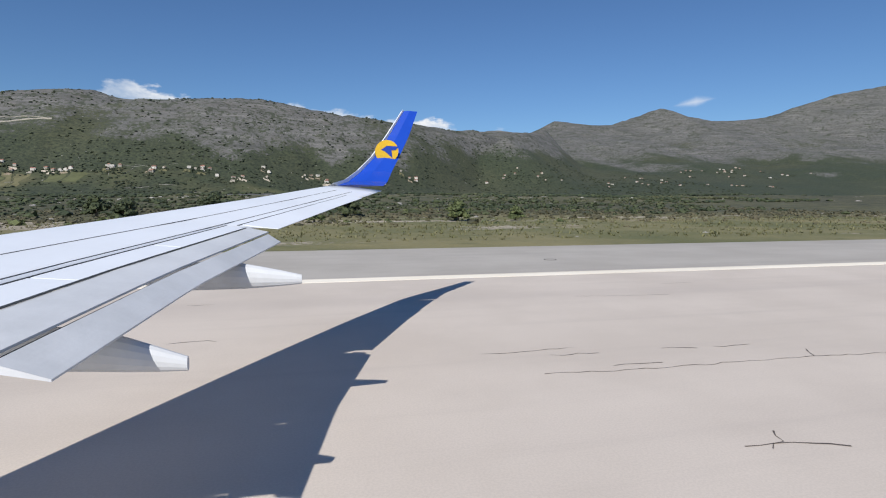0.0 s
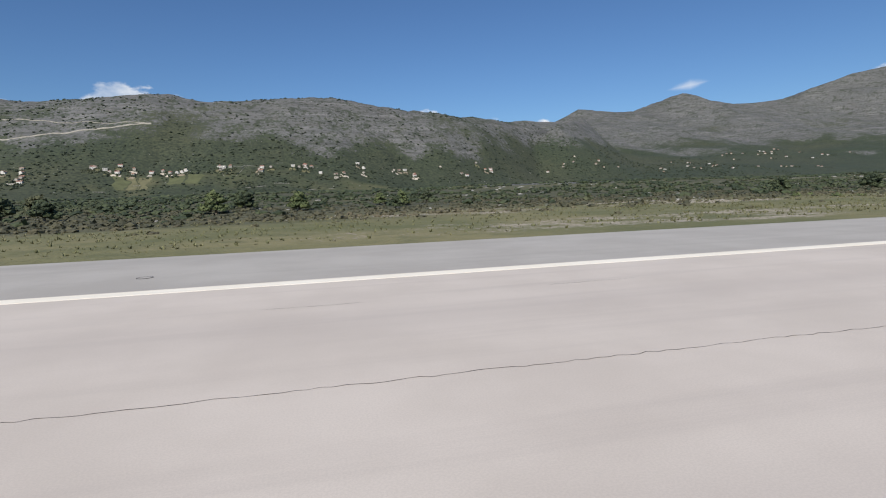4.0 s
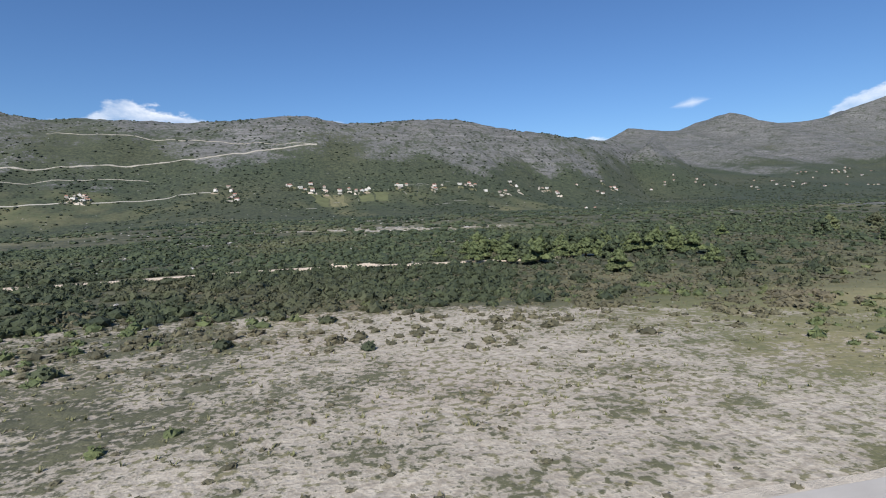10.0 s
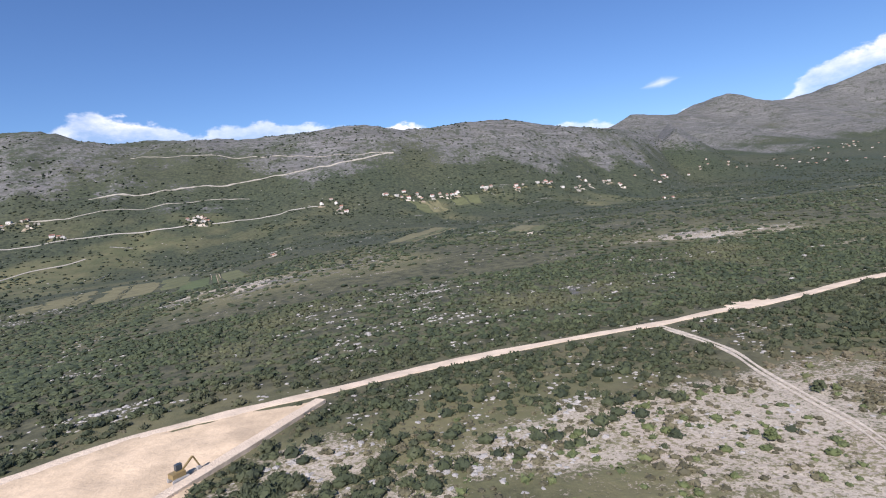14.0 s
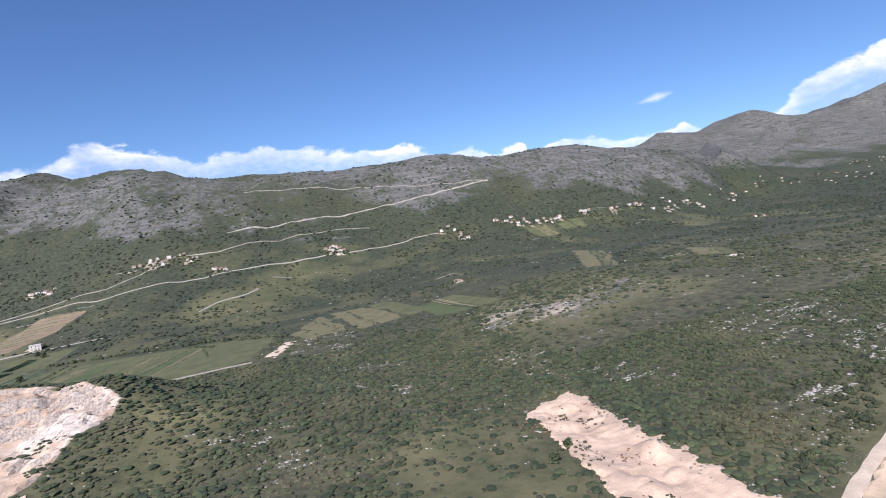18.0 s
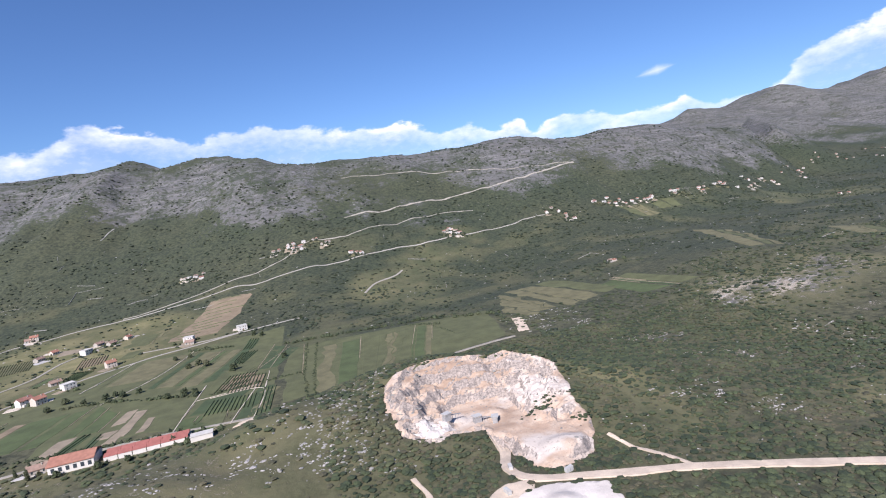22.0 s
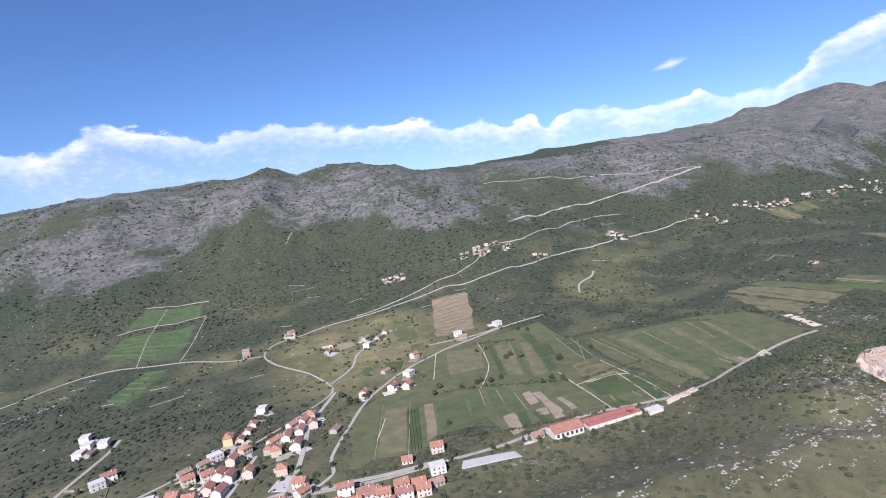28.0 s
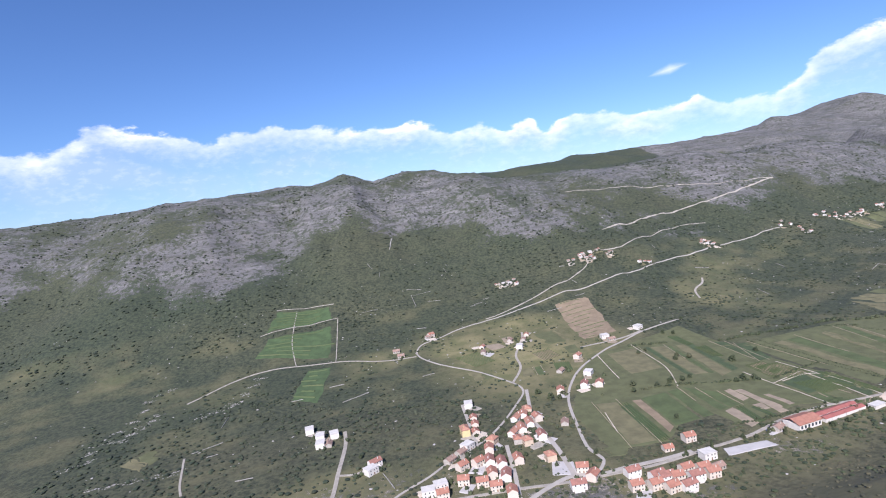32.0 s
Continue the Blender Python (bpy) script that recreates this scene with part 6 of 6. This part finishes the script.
FOREST = {"round": tree("round", "round dark green tree with a short trunk"), "cypress": tree("cypress", "slim dark cypress beside the houses"), "fresh": tree("fresh", "bushy yellow-green tree in the scrub")}
CLUMPS = sow(1500, -420, -225, 26, 56, lambda x, y: np.clip(1.3 * fbm(x / 20, y / 20, 2, 301) + 0.1, 0, 1))
scatter("green_shrubs", CLUMPS, MID, FRESH, "yellow-green shrub clumps on pale gravel", "shrubs", gen, 0.2, 0.7, (0.7, 1.1))
STANDS = [("round", -189.5, 56, 1.25), ("round", -176, 66, 1.0), ("round", 30, 74, 1.5), ("round", 12, 80, 1.4), ("round", -4, 84, 1.3), ("round", -166, 58, 0.9), ("fresh", 26, 56, 0.8), ("fresh", 41, 56, 0.95), ("fresh", 47.5, 56, 0.7), ("round", 8.6, 56, 1.0), ("fresh", -222, 71, 1.1), ("fresh", -239, 68, 1.3), ("round", -221, 66, 1.2), ("fresh", -366, 42, 0.55), ("round", -352, 49, 0.6), ("round", -820, 262, 1.2), ("round", -728, 322, 2.0), ("round", -700, 330, 1.5), ("round", -748, 290, 1.6), ("round", -742, 287, 1.5), ("round", -755, 288, 1.3), ("round", -752, 352, 1.6), ("round", -746, 345, 1.7), ("round", -757, 347, 1.5)]
STANDS += [("round", -770, 375, 1.3), ("round", -762, 378, 1.2), ("round", -800, 308, 1.4), ("round", -790, 309, 1.5), ("round", -781, 307, 1.5), ("round", -774, 309, 1.3), ("round", -812, 318, 1.6), ("round", -817, 309, 1.4), ("round", -786, 312, 1.2), ("cypress", -789, 226, 1.2), ("cypress", -793, 224, 1.0), ("cypress", -787, 219, 1.3), ("cypress", -829, 222, 1.2), ("cypress", -826, 226, 1.0), ("round", -808, 225, 1.1), ("round", -802, 222, 1.0), ("cypress", -843, 224, 1.1), ("round", -776, 215, 1.2), ("round", -762, 214, 1.3), ("round", -752, 214, 1.1), ("round", -868, 330, 1.8), ("round", -864, 325, 1.6), ("round", -872, 342, 1.7), ("round", -858, 332, 1.5)]
STANDS += [("round", -893, 276, 1.2), ("round", -914, 298, 1.1), ("round", -900, 290, 1.0), ("round", -930, 292, 1.0), ("cypress", -910, 284, 0.9), ("round", -944, 274, 1.2), ("round", -914, 262, 1.1), ("round", -901, 252, 1.3), ("round", -936, 264, 1.0), ("round", -881, 246, 1.1), ("round", -889, 240, 1.0), ("round", -1000, 308, 1.1), ("round", -496, 96, 0.9), ("round", -502, 90, 1.0), ("round", -493, 86, 0.9), ("round", -690, 428, 1.3), ("round", -718, 402, 1.4), ("round", -724, 408, 1.4)]
for _ in range(46):
    a, r = gen.uniform(0, 6.283), gen.random() ** 0.5
    STANDS.append((("fresh", "fresh", "round")[int(gen.integers(3))], -231 + 24 * r * math.cos(a) + gen.normal() * 2, 93 + 15 * r * math.sin(a), gen.uniform(0.9, 1.9)))
for _ in range(22):
    STANDS.append((("fresh", "round")[int(gen.integers(2))], gen.uniform(-190, -60), gen.uniform(84, 116), gen.uniform(0.8, 1.7)))
started = set()
for kind, x, y, s in STANDS:
    m = pose(x, y, float(land(x, y)), 0, 0, gen.uniform(0, 360))
    if kind in started:
        ob = copy_thing(FOREST[kind], m)
    else:
        started.add(kind)
        ob = FOREST[kind]
        ob.matrix_world = m
    ob.scale = (s, s, s * 0.95)


# ---- runway details ----
rng = random.Random(11)


def crack(x, y, length, drift, wide):
    """A ragged tar-dark crack in the concrete, a few centimetres wide."""
    n = max(5, int(length / 0.13))
    v, at = [], y
    for k in range(n + 1):
        at += rng.uniform(-0.03, 0.03) + drift * length / n
        h = 0.55 * wide * rng.uniform(0.35, 1.0) * min(1, k / 2, (n - k) / 2 + 0.1)
        v += [(x + k * length / n, at - h, 0.004), (x + k * length / n, at + h, 0.004)]
    return mesh_ob("crack", v, [(2 * k, 2 * k + 2, 2 * k + 3, 2 * k + 1) for k in range(n)], CRACK, runway)


def broken_line(points, wide):
    """A ragged crack along corner points."""
    v, pts = [], [np.array(q) for q in points]
    for a, b in zip(pts, pts[1:]):
        n = max(2, int(np.linalg.norm(b - a) / 0.14))
        d = (b - a) / max(np.linalg.norm(b - a), 1e-6)
        side = np.array([-d[1], d[0]])
        for k in range(n + (b is pts[-1])):
            q = a + (b - a) * k / n + side * rng.uniform(-0.035, 0.035)
            h = 0.5 * wide * rng.uniform(0.3, 1.0)
            v += [(*(q - side * h), 0.004), (*(q + side * h), 0.004)]
    n = len(v) // 2 - 1
    return mesh_ob("crack", v, [(2 * k, 2 * k + 2, 2 * k + 3, 2 * k + 1) for k in range(n)], CRACK, runway)


for x in range(-270, 90, 6):
    crack(x + rng.uniform(-2, 2), rng.choice((rng.uniform(10.4, 12.8), rng.uniform(6.8, 9), rng.uniform(11, 12.5))), rng.choice((0.6, 0.9, 1.3, 2.0)) * rng.uniform(0.7, 1.2), rng.uniform(-0.02, 0.03), rng.choice((0.010, 0.014, 0.018)))
# the joint between two concrete lanes, and the worst cracks beside it
broken_line([(-100, 6.5), (-60.1, 6.5), (-58.2, 6.4), (-55.6, 6.3), (-51.8, 6.4), (-30, 6.4), (-27.6, 6.3), (-23.9, 6.3), (-9.9, 6.3), (-5.6, 6.2), (-2.1, 6.1)], 0.016)
broken_line([(29.5, 6.0), (30.4, 5.9), (32.8, 5.9), (38, 5.7), (50, 5.6)], 0.018)
FINE_CRACKS = [[(30.5, 6.1), (31.2, 6.1)], [(29.9, 6.7), (30.6, 6.7)], [(31.6, 6.7), (32.1, 6.6)], [(32.4, 6.6), (33.0, 6.6)], [(32.3, 10.9), (34.5, 10.6)], [(33.6, 6.2), (33.4, 5.9)], [(24.6, 8.5), (25.0, 8.6), (25.3, 8.5)],
               [(-28.8, 7.0), (-28.5, 7.1)], [(-28.4, 7.0), (-27.9, 7.0)], [(-27.8, 6.9), (-27.4, 6.9)], [(-22.4, 11.6), (-22.0, 11.2)], [(-21.6, 10.3), (-20.9, 10.4)], [(-20.5, 10.1), (-18.8, 10.4), (-17.1, 10.3)],
               [(-53.3, 11.1), (-51.2, 11.0)], [(-50.2, 11.0), (-48.4, 11.0)], [(-57.2, 9.2), (-56.8, 9.2)], [(-62.3, 11.4), (-59.5, 10.9)]]
FINE_CRACKS += [[(-147.5, 11.0), (-146.0, 10.6), (-144.5, 10.5)], [(-145.7, 11.2), (-145.0, 11.1)], [(-141.1, 11.9), (-139.5, 12.0), (-137.1, 12.0)], [(-140.9, 9.0), (-140.4, 8.9)], [(-140.8, 8.3), (-140.1, 8.2)],
                [(-143.2, 7.6), (-142.5, 7.5)], [(-146.1, 8.4), (-145.2, 8.3)], [(-143.9, 7.3), (-143.0, 7.3)], [(-146.8, 8.0), (-146.4, 8.0)], [(-173.7, 12.0), (-173.0, 12.0), (-172.2, 12.0)], [(-172.3, 11.9), (-171.7, 11.9)],
                [(-171.4, 11.9), (-170.6, 11.9)], [(-168.8, 11.4), (-168.7, 11.2), (-167.1, 11.2)], [(-12.7, 11.4), (-8.4, 10.9), (-5.1, 11.6), (-0.1, 11.7)], [(-8.6, 8.4), (-7.6, 8.5)], [(-7.8, 7.8), (-6.6, 7.7), (-6.4, 6.8), (-6.4, 6.2)], [(-11.9, 8.1), (-11.0, 8.1)]]
for line in FINE_CRACKS:
    broken_line(line, rng.choice((0.014, 0.018, 0.022)))
for line in ([(30.4, 3.8), (30.7, 3.8), (31.0, 3.7), (31.3, 3.6)], [(30.9, 4.0), (30.8, 3.8), (30.6, 3.7)], [(-26.6, 7.5), (-26.4, 7.4), (-26.3, 7.2), (-25.9, 7.1)], [(-60.6, 4.2), (-59.5, 4.2)], [(-59.7, 4.4), (-58.9, 4.4), (-58.3, 4.3), (-58.1, 4.4)],
             [(-58.4, 4.2), (-57.9, 4.1), (-57.7, 4.3)], [(-58.0, 4.3), (-57.9, 4.4), (-57.3, 4.3), (-55.6, 4.3), (-54.9, 4.3)], [(-53.7, 5.3), (-53.2, 5.1)],
             [(-144.6, 8.4), (-143.8, 8.4), (-143.0, 8.2), (-142.1, 8.2), (-141.1, 8.2)], [(-142.4, 7.3), (-141.0, 7.2), (-139.7, 7.2), (-138.5, 7.1)], [(-140.2, 6.4), (-140.1, 6.3), (-139.7, 6.3)]):
    broken_line(line, 0.026)


def disc_mesh(bm, r0, r1, z0, z1, n=24):
    ring = [[bm.verts.new((r * math.cos(6.2832 * k / n), r * math.sin(6.2832 * k / n), z)) for k in range(n)] for r, z in ((r0, z0), (r0, z1), (r1, z1), (r1, z0))]
    for a, b in zip(ring, ring[1:]):
        for k in range(n):
            bm.faces.new((a[k], a[(k + 1) % n], b[(k + 1) % n], b[k]))
    return bm


IRON = simple("dark cast iron", (0.10, 0.095, 0.09), 0.6, 0.3, 0.4)
for k, (x, y) in enumerate(((34.9, 18.1), (-147.7, 17.6), (-202.8, 17.4), (-161.8, 17.4), (-92, 17.4), (-19.0, 18.6), (-3.9, 18.4))):
    if k == 0:
        cover_ob = tagged(empty("drain_cover", x, y, 0.0), "round iron drain cover set in grey asphalt", "drain cover", "drain covers along the runway")
        part("rim", disc_mesh(bmesh.new(), 0.20, 0.225, -0.05, 0.010), IRON, cover_ob)
        bm = bmesh.new()
        bmesh.ops.create_cone(bm, segments=24, radius1=0.197, radius2=0.197, depth=0.05, cap_ends=True, matrix=Matrix.Translation((0, 0, -0.019)))
        part("lid", bm, SHOULDER, cover_ob)
    else:
        copy_thing(cover_ob, pose(x, y, 0.0))
LAMP_WHITE = simple("white lamp housing", (0.7, 0.69, 0.66), 0.5, 0.1, 0.3)
for k, (x, y) in enumerate(((-203.0, 15.7), (-162.0, 15.5), (-19.4, 16.4), (-95, 15.6), (-4.4, 16.0))):
    if k == 0:
        lamp = tagged(empty("edge_light", x, y, 0.0), "small white flush runway edge light", "runway light", "runway edge lights")
        bm = bmesh.new()
        bmesh.ops.create_cone(bm, segments=14, radius1=0.075, radius2=0.055, depth=0.06, cap_ends=True, matrix=Matrix.Translation((0, 0, 0.035)))
        part("housing", bm, LAMP_WHITE, lamp)
        bm = bmesh.new()
        bmesh.ops.create_uvsphere(bm, u_segments=10, v_segments=6, radius=0.035, matrix=Matrix.Translation((0, 0, 0.062)))
        part("lens", bm, PANE, lamp)
    else:
        copy_thing(lamp, pose(x, y, 0.0))
PALE_PATCH = paving_material("pale cement repair", (0.64, 0.58, 0.52), (0.70, 0.64, 0.58), (0.55, 0.5, 0.45))
for x, y, a, b in ((-203.0, 13.9, 0.42, 0.30), (14.4, 3.7, 0.55, 0.28)):
    n = 18
    v = [(x, y, 0.0075)] + [(x + a * (0.8 + 0.3 * rng.random()) * math.cos(6.2832 * k / n), y + b * (0.8 + 0.3 * rng.random()) * math.sin(6.2832 * k / n), 0.0045) for k in range(n)]
    mesh_ob("repair_patch", v, [(0, k + 1, (k + 1) % n + 1) for k in range(n)], PALE_PATCH, runway)
# the sky's blue reflection is mixed into this worn white paint's base colour
MARKING = paving_material("worn white marking paint tinted with sky reflection", (0.50, 0.545, 0.62), (0.57, 0.615, 0.69), (0.70, 0.72, 0.76))
for x0, x1, y0, y1 in ((-6.0, 14.5, 5.15, 9.35), (-48.6, -39.9, 5.25, 6.45), (-48.0, -39.4, 7.8, 9.15)):
    v = [(x, y, 0.0032) for x in np.linspace(x0, x1, 12) for y in (y0, y1)]
    mesh_ob("painted_marking", v, [(2 * k, 2 * k + 2, 2 * k + 3, 2 * k + 1) for k in range(11)], MARKING, runway)


# ---- the airliner's wing, as it stands over the runway at the start ----
SKIN = simple("pale grey wing paint", (0.74, 0.77, 0.82), 0.35, 0.06, 1.5, depth=0.001)
FLAP = simple("worn grey flap paint", (0.56, 0.575, 0.60), 0.4, 0.12, 0.5, depth=0.001)
GAP = simple("dark gap between wing panels", (0.03, 0.035, 0.04), 0.8, 0.2, 0.3)
BLUE = simple("glossy blue winglet paint", (0.012, 0.06, 0.42), 0.25, 0.08, 0.6, depth=0.0005)
YELLOW = simple("yellow emblem paint", (0.85, 0.52, 0.03), 0.35, 0.05, 0.3, depth=0.0005)
WHITE = simple("white winglet edge", (0.8, 0.81, 0.83), 0.35, 0.04, 0.4, depth=0.0005)

STATIONS = [(1.9, 22.95, 25.66, 1.57, 1.50), (2.2, 23.1, 25.72, 1.60, 1.53), (3.8, 24.0, 25.98, 1.765, 1.67), (5.5, 24.98, 26.42, 1.95, 1.83), (7.2, 26.0, 27.12, 2.15, 2.06), (8.75, 27.02, 27.86, 2.37, 2.29)]


def wing_at(y):
    """Leading x, trailing x, leading z, trailing z at a span."""
    s = np.array(STATIONS)
    return [float(np.interp(y, s[:, 0], s[:, k])) for k in range(1, 5)]


def skin_point(y, u, side=1):
    """A point of the wing's skin: u from leading (0) to trailing (1) edge; side 1 above, -1 below."""
    x0, x1, z0, z1 = wing_at(y)
    c = x1 - x0
    t = 0.11 * c * 2.6 * (0.2969 * math.sqrt(max(u, 0)) - 0.126 * u - 0.3516 * u**2 + 0.2843 * u**3 - 0.1036 * u**4)
    return (x0 + c * u, y, z0 + (z1 - z0) * u - 0.02 + side * t * (0.85 if side > 0 else 1.0))


def panel(name, y0, y1, u0, u1, mat, parent, lift=0.0, under=0.03, ny=10, nu=8, drop=0.0):
    """A closed skin panel between two spans and two chord shares."""
    top, low = [], []
    for i in range(ny + 1):
        y = y0 + (y1 - y0) * i / ny
        for j in range(nu + 1):
            u = u0 + (u1 - u0) * j / nu
            x, _, z = skin_point(y, u, 1)
            z += lift - drop * j / nu
            top.append((x, y, z))
            low.append((x, y, z - under * (1 - 0.75 * j / nu)))
    n, w = len(top), nu + 1
    f = grid_faces(ny + 1, nu + 1)
    faces = f.tolist() + (f[:, ::-1] + n).tolist()
    for i in range(ny):
        a, b = i * w, (i + 1) * w
        faces += [(a, a + n, b + n, b), (a + nu, b + nu, b + nu + n, a + nu + n)]
    for j in range(nu):
        faces += [(j, j + 1, j + 1 + n, j + n), (ny * w + j + 1, ny * w + j, ny * w + j + n, ny * w + j + 1 + n)]
    bm = solid(top + low, [])
    v = list(bm.verts)
    for q in faces:
        bm.faces.new([v[k] for k in q[::-1]])
    bmesh.ops.recalc_face_normals(bm, faces=bm.faces[:])
    return part(name, bm, mat, parent)


wing = tagged(empty("airliner_wing", 24.0, 0.9, 0.0), "pale grey airliner wing with lowered flaps and blue winglet", "aircraft wing")
back = Matrix.Translation((-24.0, -0.9, 0.0))


def under_wing(ob):
    ob.data.transform(back)
    return ob


# main box: closed aerofoil up to the spoilers
ring_n, rows = 13, []
for y in np.linspace(1.9, 8.75, 24):
    cut = 0.70 if y < 5.5 else 0.97
    us = [cut * (k / ring_n) ** 1.7 for k in range(ring_n + 1)]
    rows.append([skin_point(y, u, 1) for u in us[::-1]] + [skin_point(y, u, -1) for u in us[1:]])
bm = bmesh.new()
vr = [[bm.verts.new(q) for q in r] for r in rows]
for a, b in zip(vr, vr[1:]):
    for k in range(len(a)):
        bm.faces.new((a[k], b[k], b[(k + 1) % len(a)], a[(k + 1) % len(a)]))
bm.faces.new(vr[0])
bm.faces.new(vr[-1][::-1])
bmesh.ops.recalc_face_normals(bm, faces=bm.faces[:])
main_box = under_wing(part("wing_box", bm, SKIN, wing))
for q in main_box.data.polygons:
    q.use_smooth = len(q.vertices) == 4
for k, (a, b) in enumerate(((1.95, 2.3), (2.32, 3.4), (3.42, 4.45), (4.47, 5.48))):
    under_wing(panel("spoiler", a, b, 0.705, 0.825, SKIN, wing, 0.004))
under_wing(panel("flap_cove", 2.2, 5.5, 0.825, 0.86, GAP, wing, -0.03, 0.02))
under_wing(panel("main_flap", 2.3, 5.52, 0.832, 0.962, FLAP, wing, 0.0, 0.05, drop=0.015))
under_wing(panel("flap_gap", 2.3, 5.5, 0.962, 0.972, GAP, wing, -0.04, 0.02))
under_wing(panel("aft_flap", 2.3, 5.48, 0.972, 1.05, FLAP, wing, -0.03, 0.04, drop=0.06))
under_wing(panel("aileron", 5.6, 7.9, 0.76, 1.0, SKIN, wing, 0.006, 0.02))
under_wing(panel("aileron_gap", 5.56, 7.94, 0.742, 0.758, GAP, wing, 0.003, 0.01))
under_wing(panel("skin_joint", 1.9, 8.3, 0.415, 0.421, GAP, wing, 0.0025, 0.006))
under_wing(panel("skin_joint", 1.9, 8.3, 0.655, 0.662, GAP, wing, 0.0025, 0.006))
under_wing(panel("skin_joint", 1.9, 5.5, 0.698, 0.706, GAP, wing, 0.006, 0.01))
under_wing(panel("skin_joint", 1.9, 5.5, 0.822, 0.833, GAP, wing, 0.005, 0.01))


def fairing(y, length, tail_drop):
    """A flap track fairing: a long tapered canoe under the flap."""
    x0, x1, z0, z1 = wing_at(y)
    bm, rings = bmesh.new(), []
    for k in range(9):
        s = k / 8
        x = x1 - 0.75 + s * (length + 0.75)
        late = max(0.0, (s - 0.55) / 0.45)
        r = 0.115 * min(1.0, 0.35 + 2.6 * s) * (1 - 0.66 * late**1.3)
        z = z1 - 0.24 - tail_drop * late
        rings.append([bm.verts.new((x, y + r * 0.62 * math.cos(a), z + r * math.sin(a))) for a in np.linspace(0, 2 * math.pi, 14, endpoint=False)])
    for a, b in zip(rings, rings[1:]):
        for k in range(14):
            bm.faces.new((a[k], a[(k + 1) % 14], b[(k + 1) % 14], b[k]))
    bm.faces.new(rings[0][::-1])
    bm.faces.new(rings[-1])
    bmesh.ops.recalc_face_normals(bm, faces=bm.faces[:])
    return under_wing(part("flap_fairing", bm, FLAP, wing))


fairing(3.0, 0.34, 0.11)
fairing(4.6, 0.53, 0.05)

# winglet: the tip sweeps up and out
WL = [(8.75, 27.02, 27.86, 2.35), (8.98, 27.22, 27.95, 2.42), (9.18, 27.46, 28.05, 2.60), (9.34, 27.72, 28.2, 2.86), (9.5, 28.0, 28.4, 3.25), (9.66, 28.3, 28.58, 3.70)]


def blade(x_share0, x_share1, thick, lift=0.0, skip=0):
    bm, rings = bmesh.new(), []
    for y, x0, x1, z in WL[skip:]:
        c = x1 - x0
        a, b = x0 + c * x_share0, x0 + c * x_share1
        t = thick * c
        ny, nz = -0.92, 0.38
        rings.append([bm.verts.new(q) for q in ((a, y + lift * ny, z + lift * nz), ((a + b) / 2, y + (lift + t) * ny, z + (lift + t) * nz), (b, y + lift * ny, z + lift * nz), ((a + b) / 2, y + (lift - t) * ny, z + (lift - t) * nz))])
    for p, q in zip(rings, rings[1:]):
        for k in range(4):
            bm.faces.new((p[k], p[(k + 1) % 4], q[(k + 1) % 4], q[k]))
    bm.faces.new(rings[0][::-1])
    bm.faces.new(rings[-1])
    bmesh.ops.recalc_face_normals(bm, faces=bm.faces[:])
    return bm


winglet = under_wing(part("winglet", blade(0.0, 1.0, 0.05), BLUE, wing, "glossy blue upswept winglet"))
strip = part("leading_edge", blade(-0.02, 0.13, 0.12, 0.006), WHITE, winglet, "white leading edge of the winglet")
under_wing(strip)
bm = bmesh.new()
spot = Vector((27.98, 9.31, 2.93))
face = Matrix.Translation(spot + Vector((0, -0.045, 0.02))) @ Euler((radians(112), 0, 0)).to_matrix().to_4x4()
bmesh.ops.create_circle(bm, cap_ends=True, segments=28, radius=0.2, matrix=face)
emblem = under_wing(part("emblem", bm, YELLOW, winglet, "yellow round emblem with a blue shape"))
bm = bmesh.new()
v = [bm.verts.new((face @ Matrix.Translation((0, 0, 0.004))) @ Vector((x, z, 0))) for x, z in ((-0.1, 0.03), (0.0, 0.1), (0.21, 0.09), (0.15, 0.03), (0.08, 0.02), (0.1, -0.12), (0.03, -0.05), (-0.03, 0.0))]
bm.faces.new(v)
under_wing(part("emblem_shape", bm, BLUE, winglet, "plain blue shape on the emblem"))
# main landing gear that carries the wing
bm = bmesh.new()
bmesh.ops.create_cone(bm, segments=12, radius1=0.09, radius2=0.11, depth=1.25, cap_ends=True, matrix=Matrix.Translation((24.6, 2.4, 0.93)))
under_wing(part("gear_strut", bm, STEEL, wing, "steel landing gear leg"))
RUBBER = simple("black tyre rubber", (0.03, 0.03, 0.03), 0.8, 0.2, 0.3)
for dy in (-0.2, 0.2):
    bm = bmesh.new()
    bmesh.ops.create_cone(bm, segments=24, radius1=0.32, radius2=0.32, depth=0.2, cap_ends=True, matrix=Matrix.Translation((24.6, 2.4 + dy, 0.32)) @ Euler((radians(90), 0, 0)).to_matrix().to_4x4())
    bmesh.ops.bevel(bm, geom=[e for e in bm.edges if len(e.link_faces) == 2 and max(len(f.verts) for f in e.link_faces) > 4], offset=0.05, segments=3, affect="EDGES")
    under_wing(part("wheel", bm, RUBBER, wing, "black aircraft tyre"))
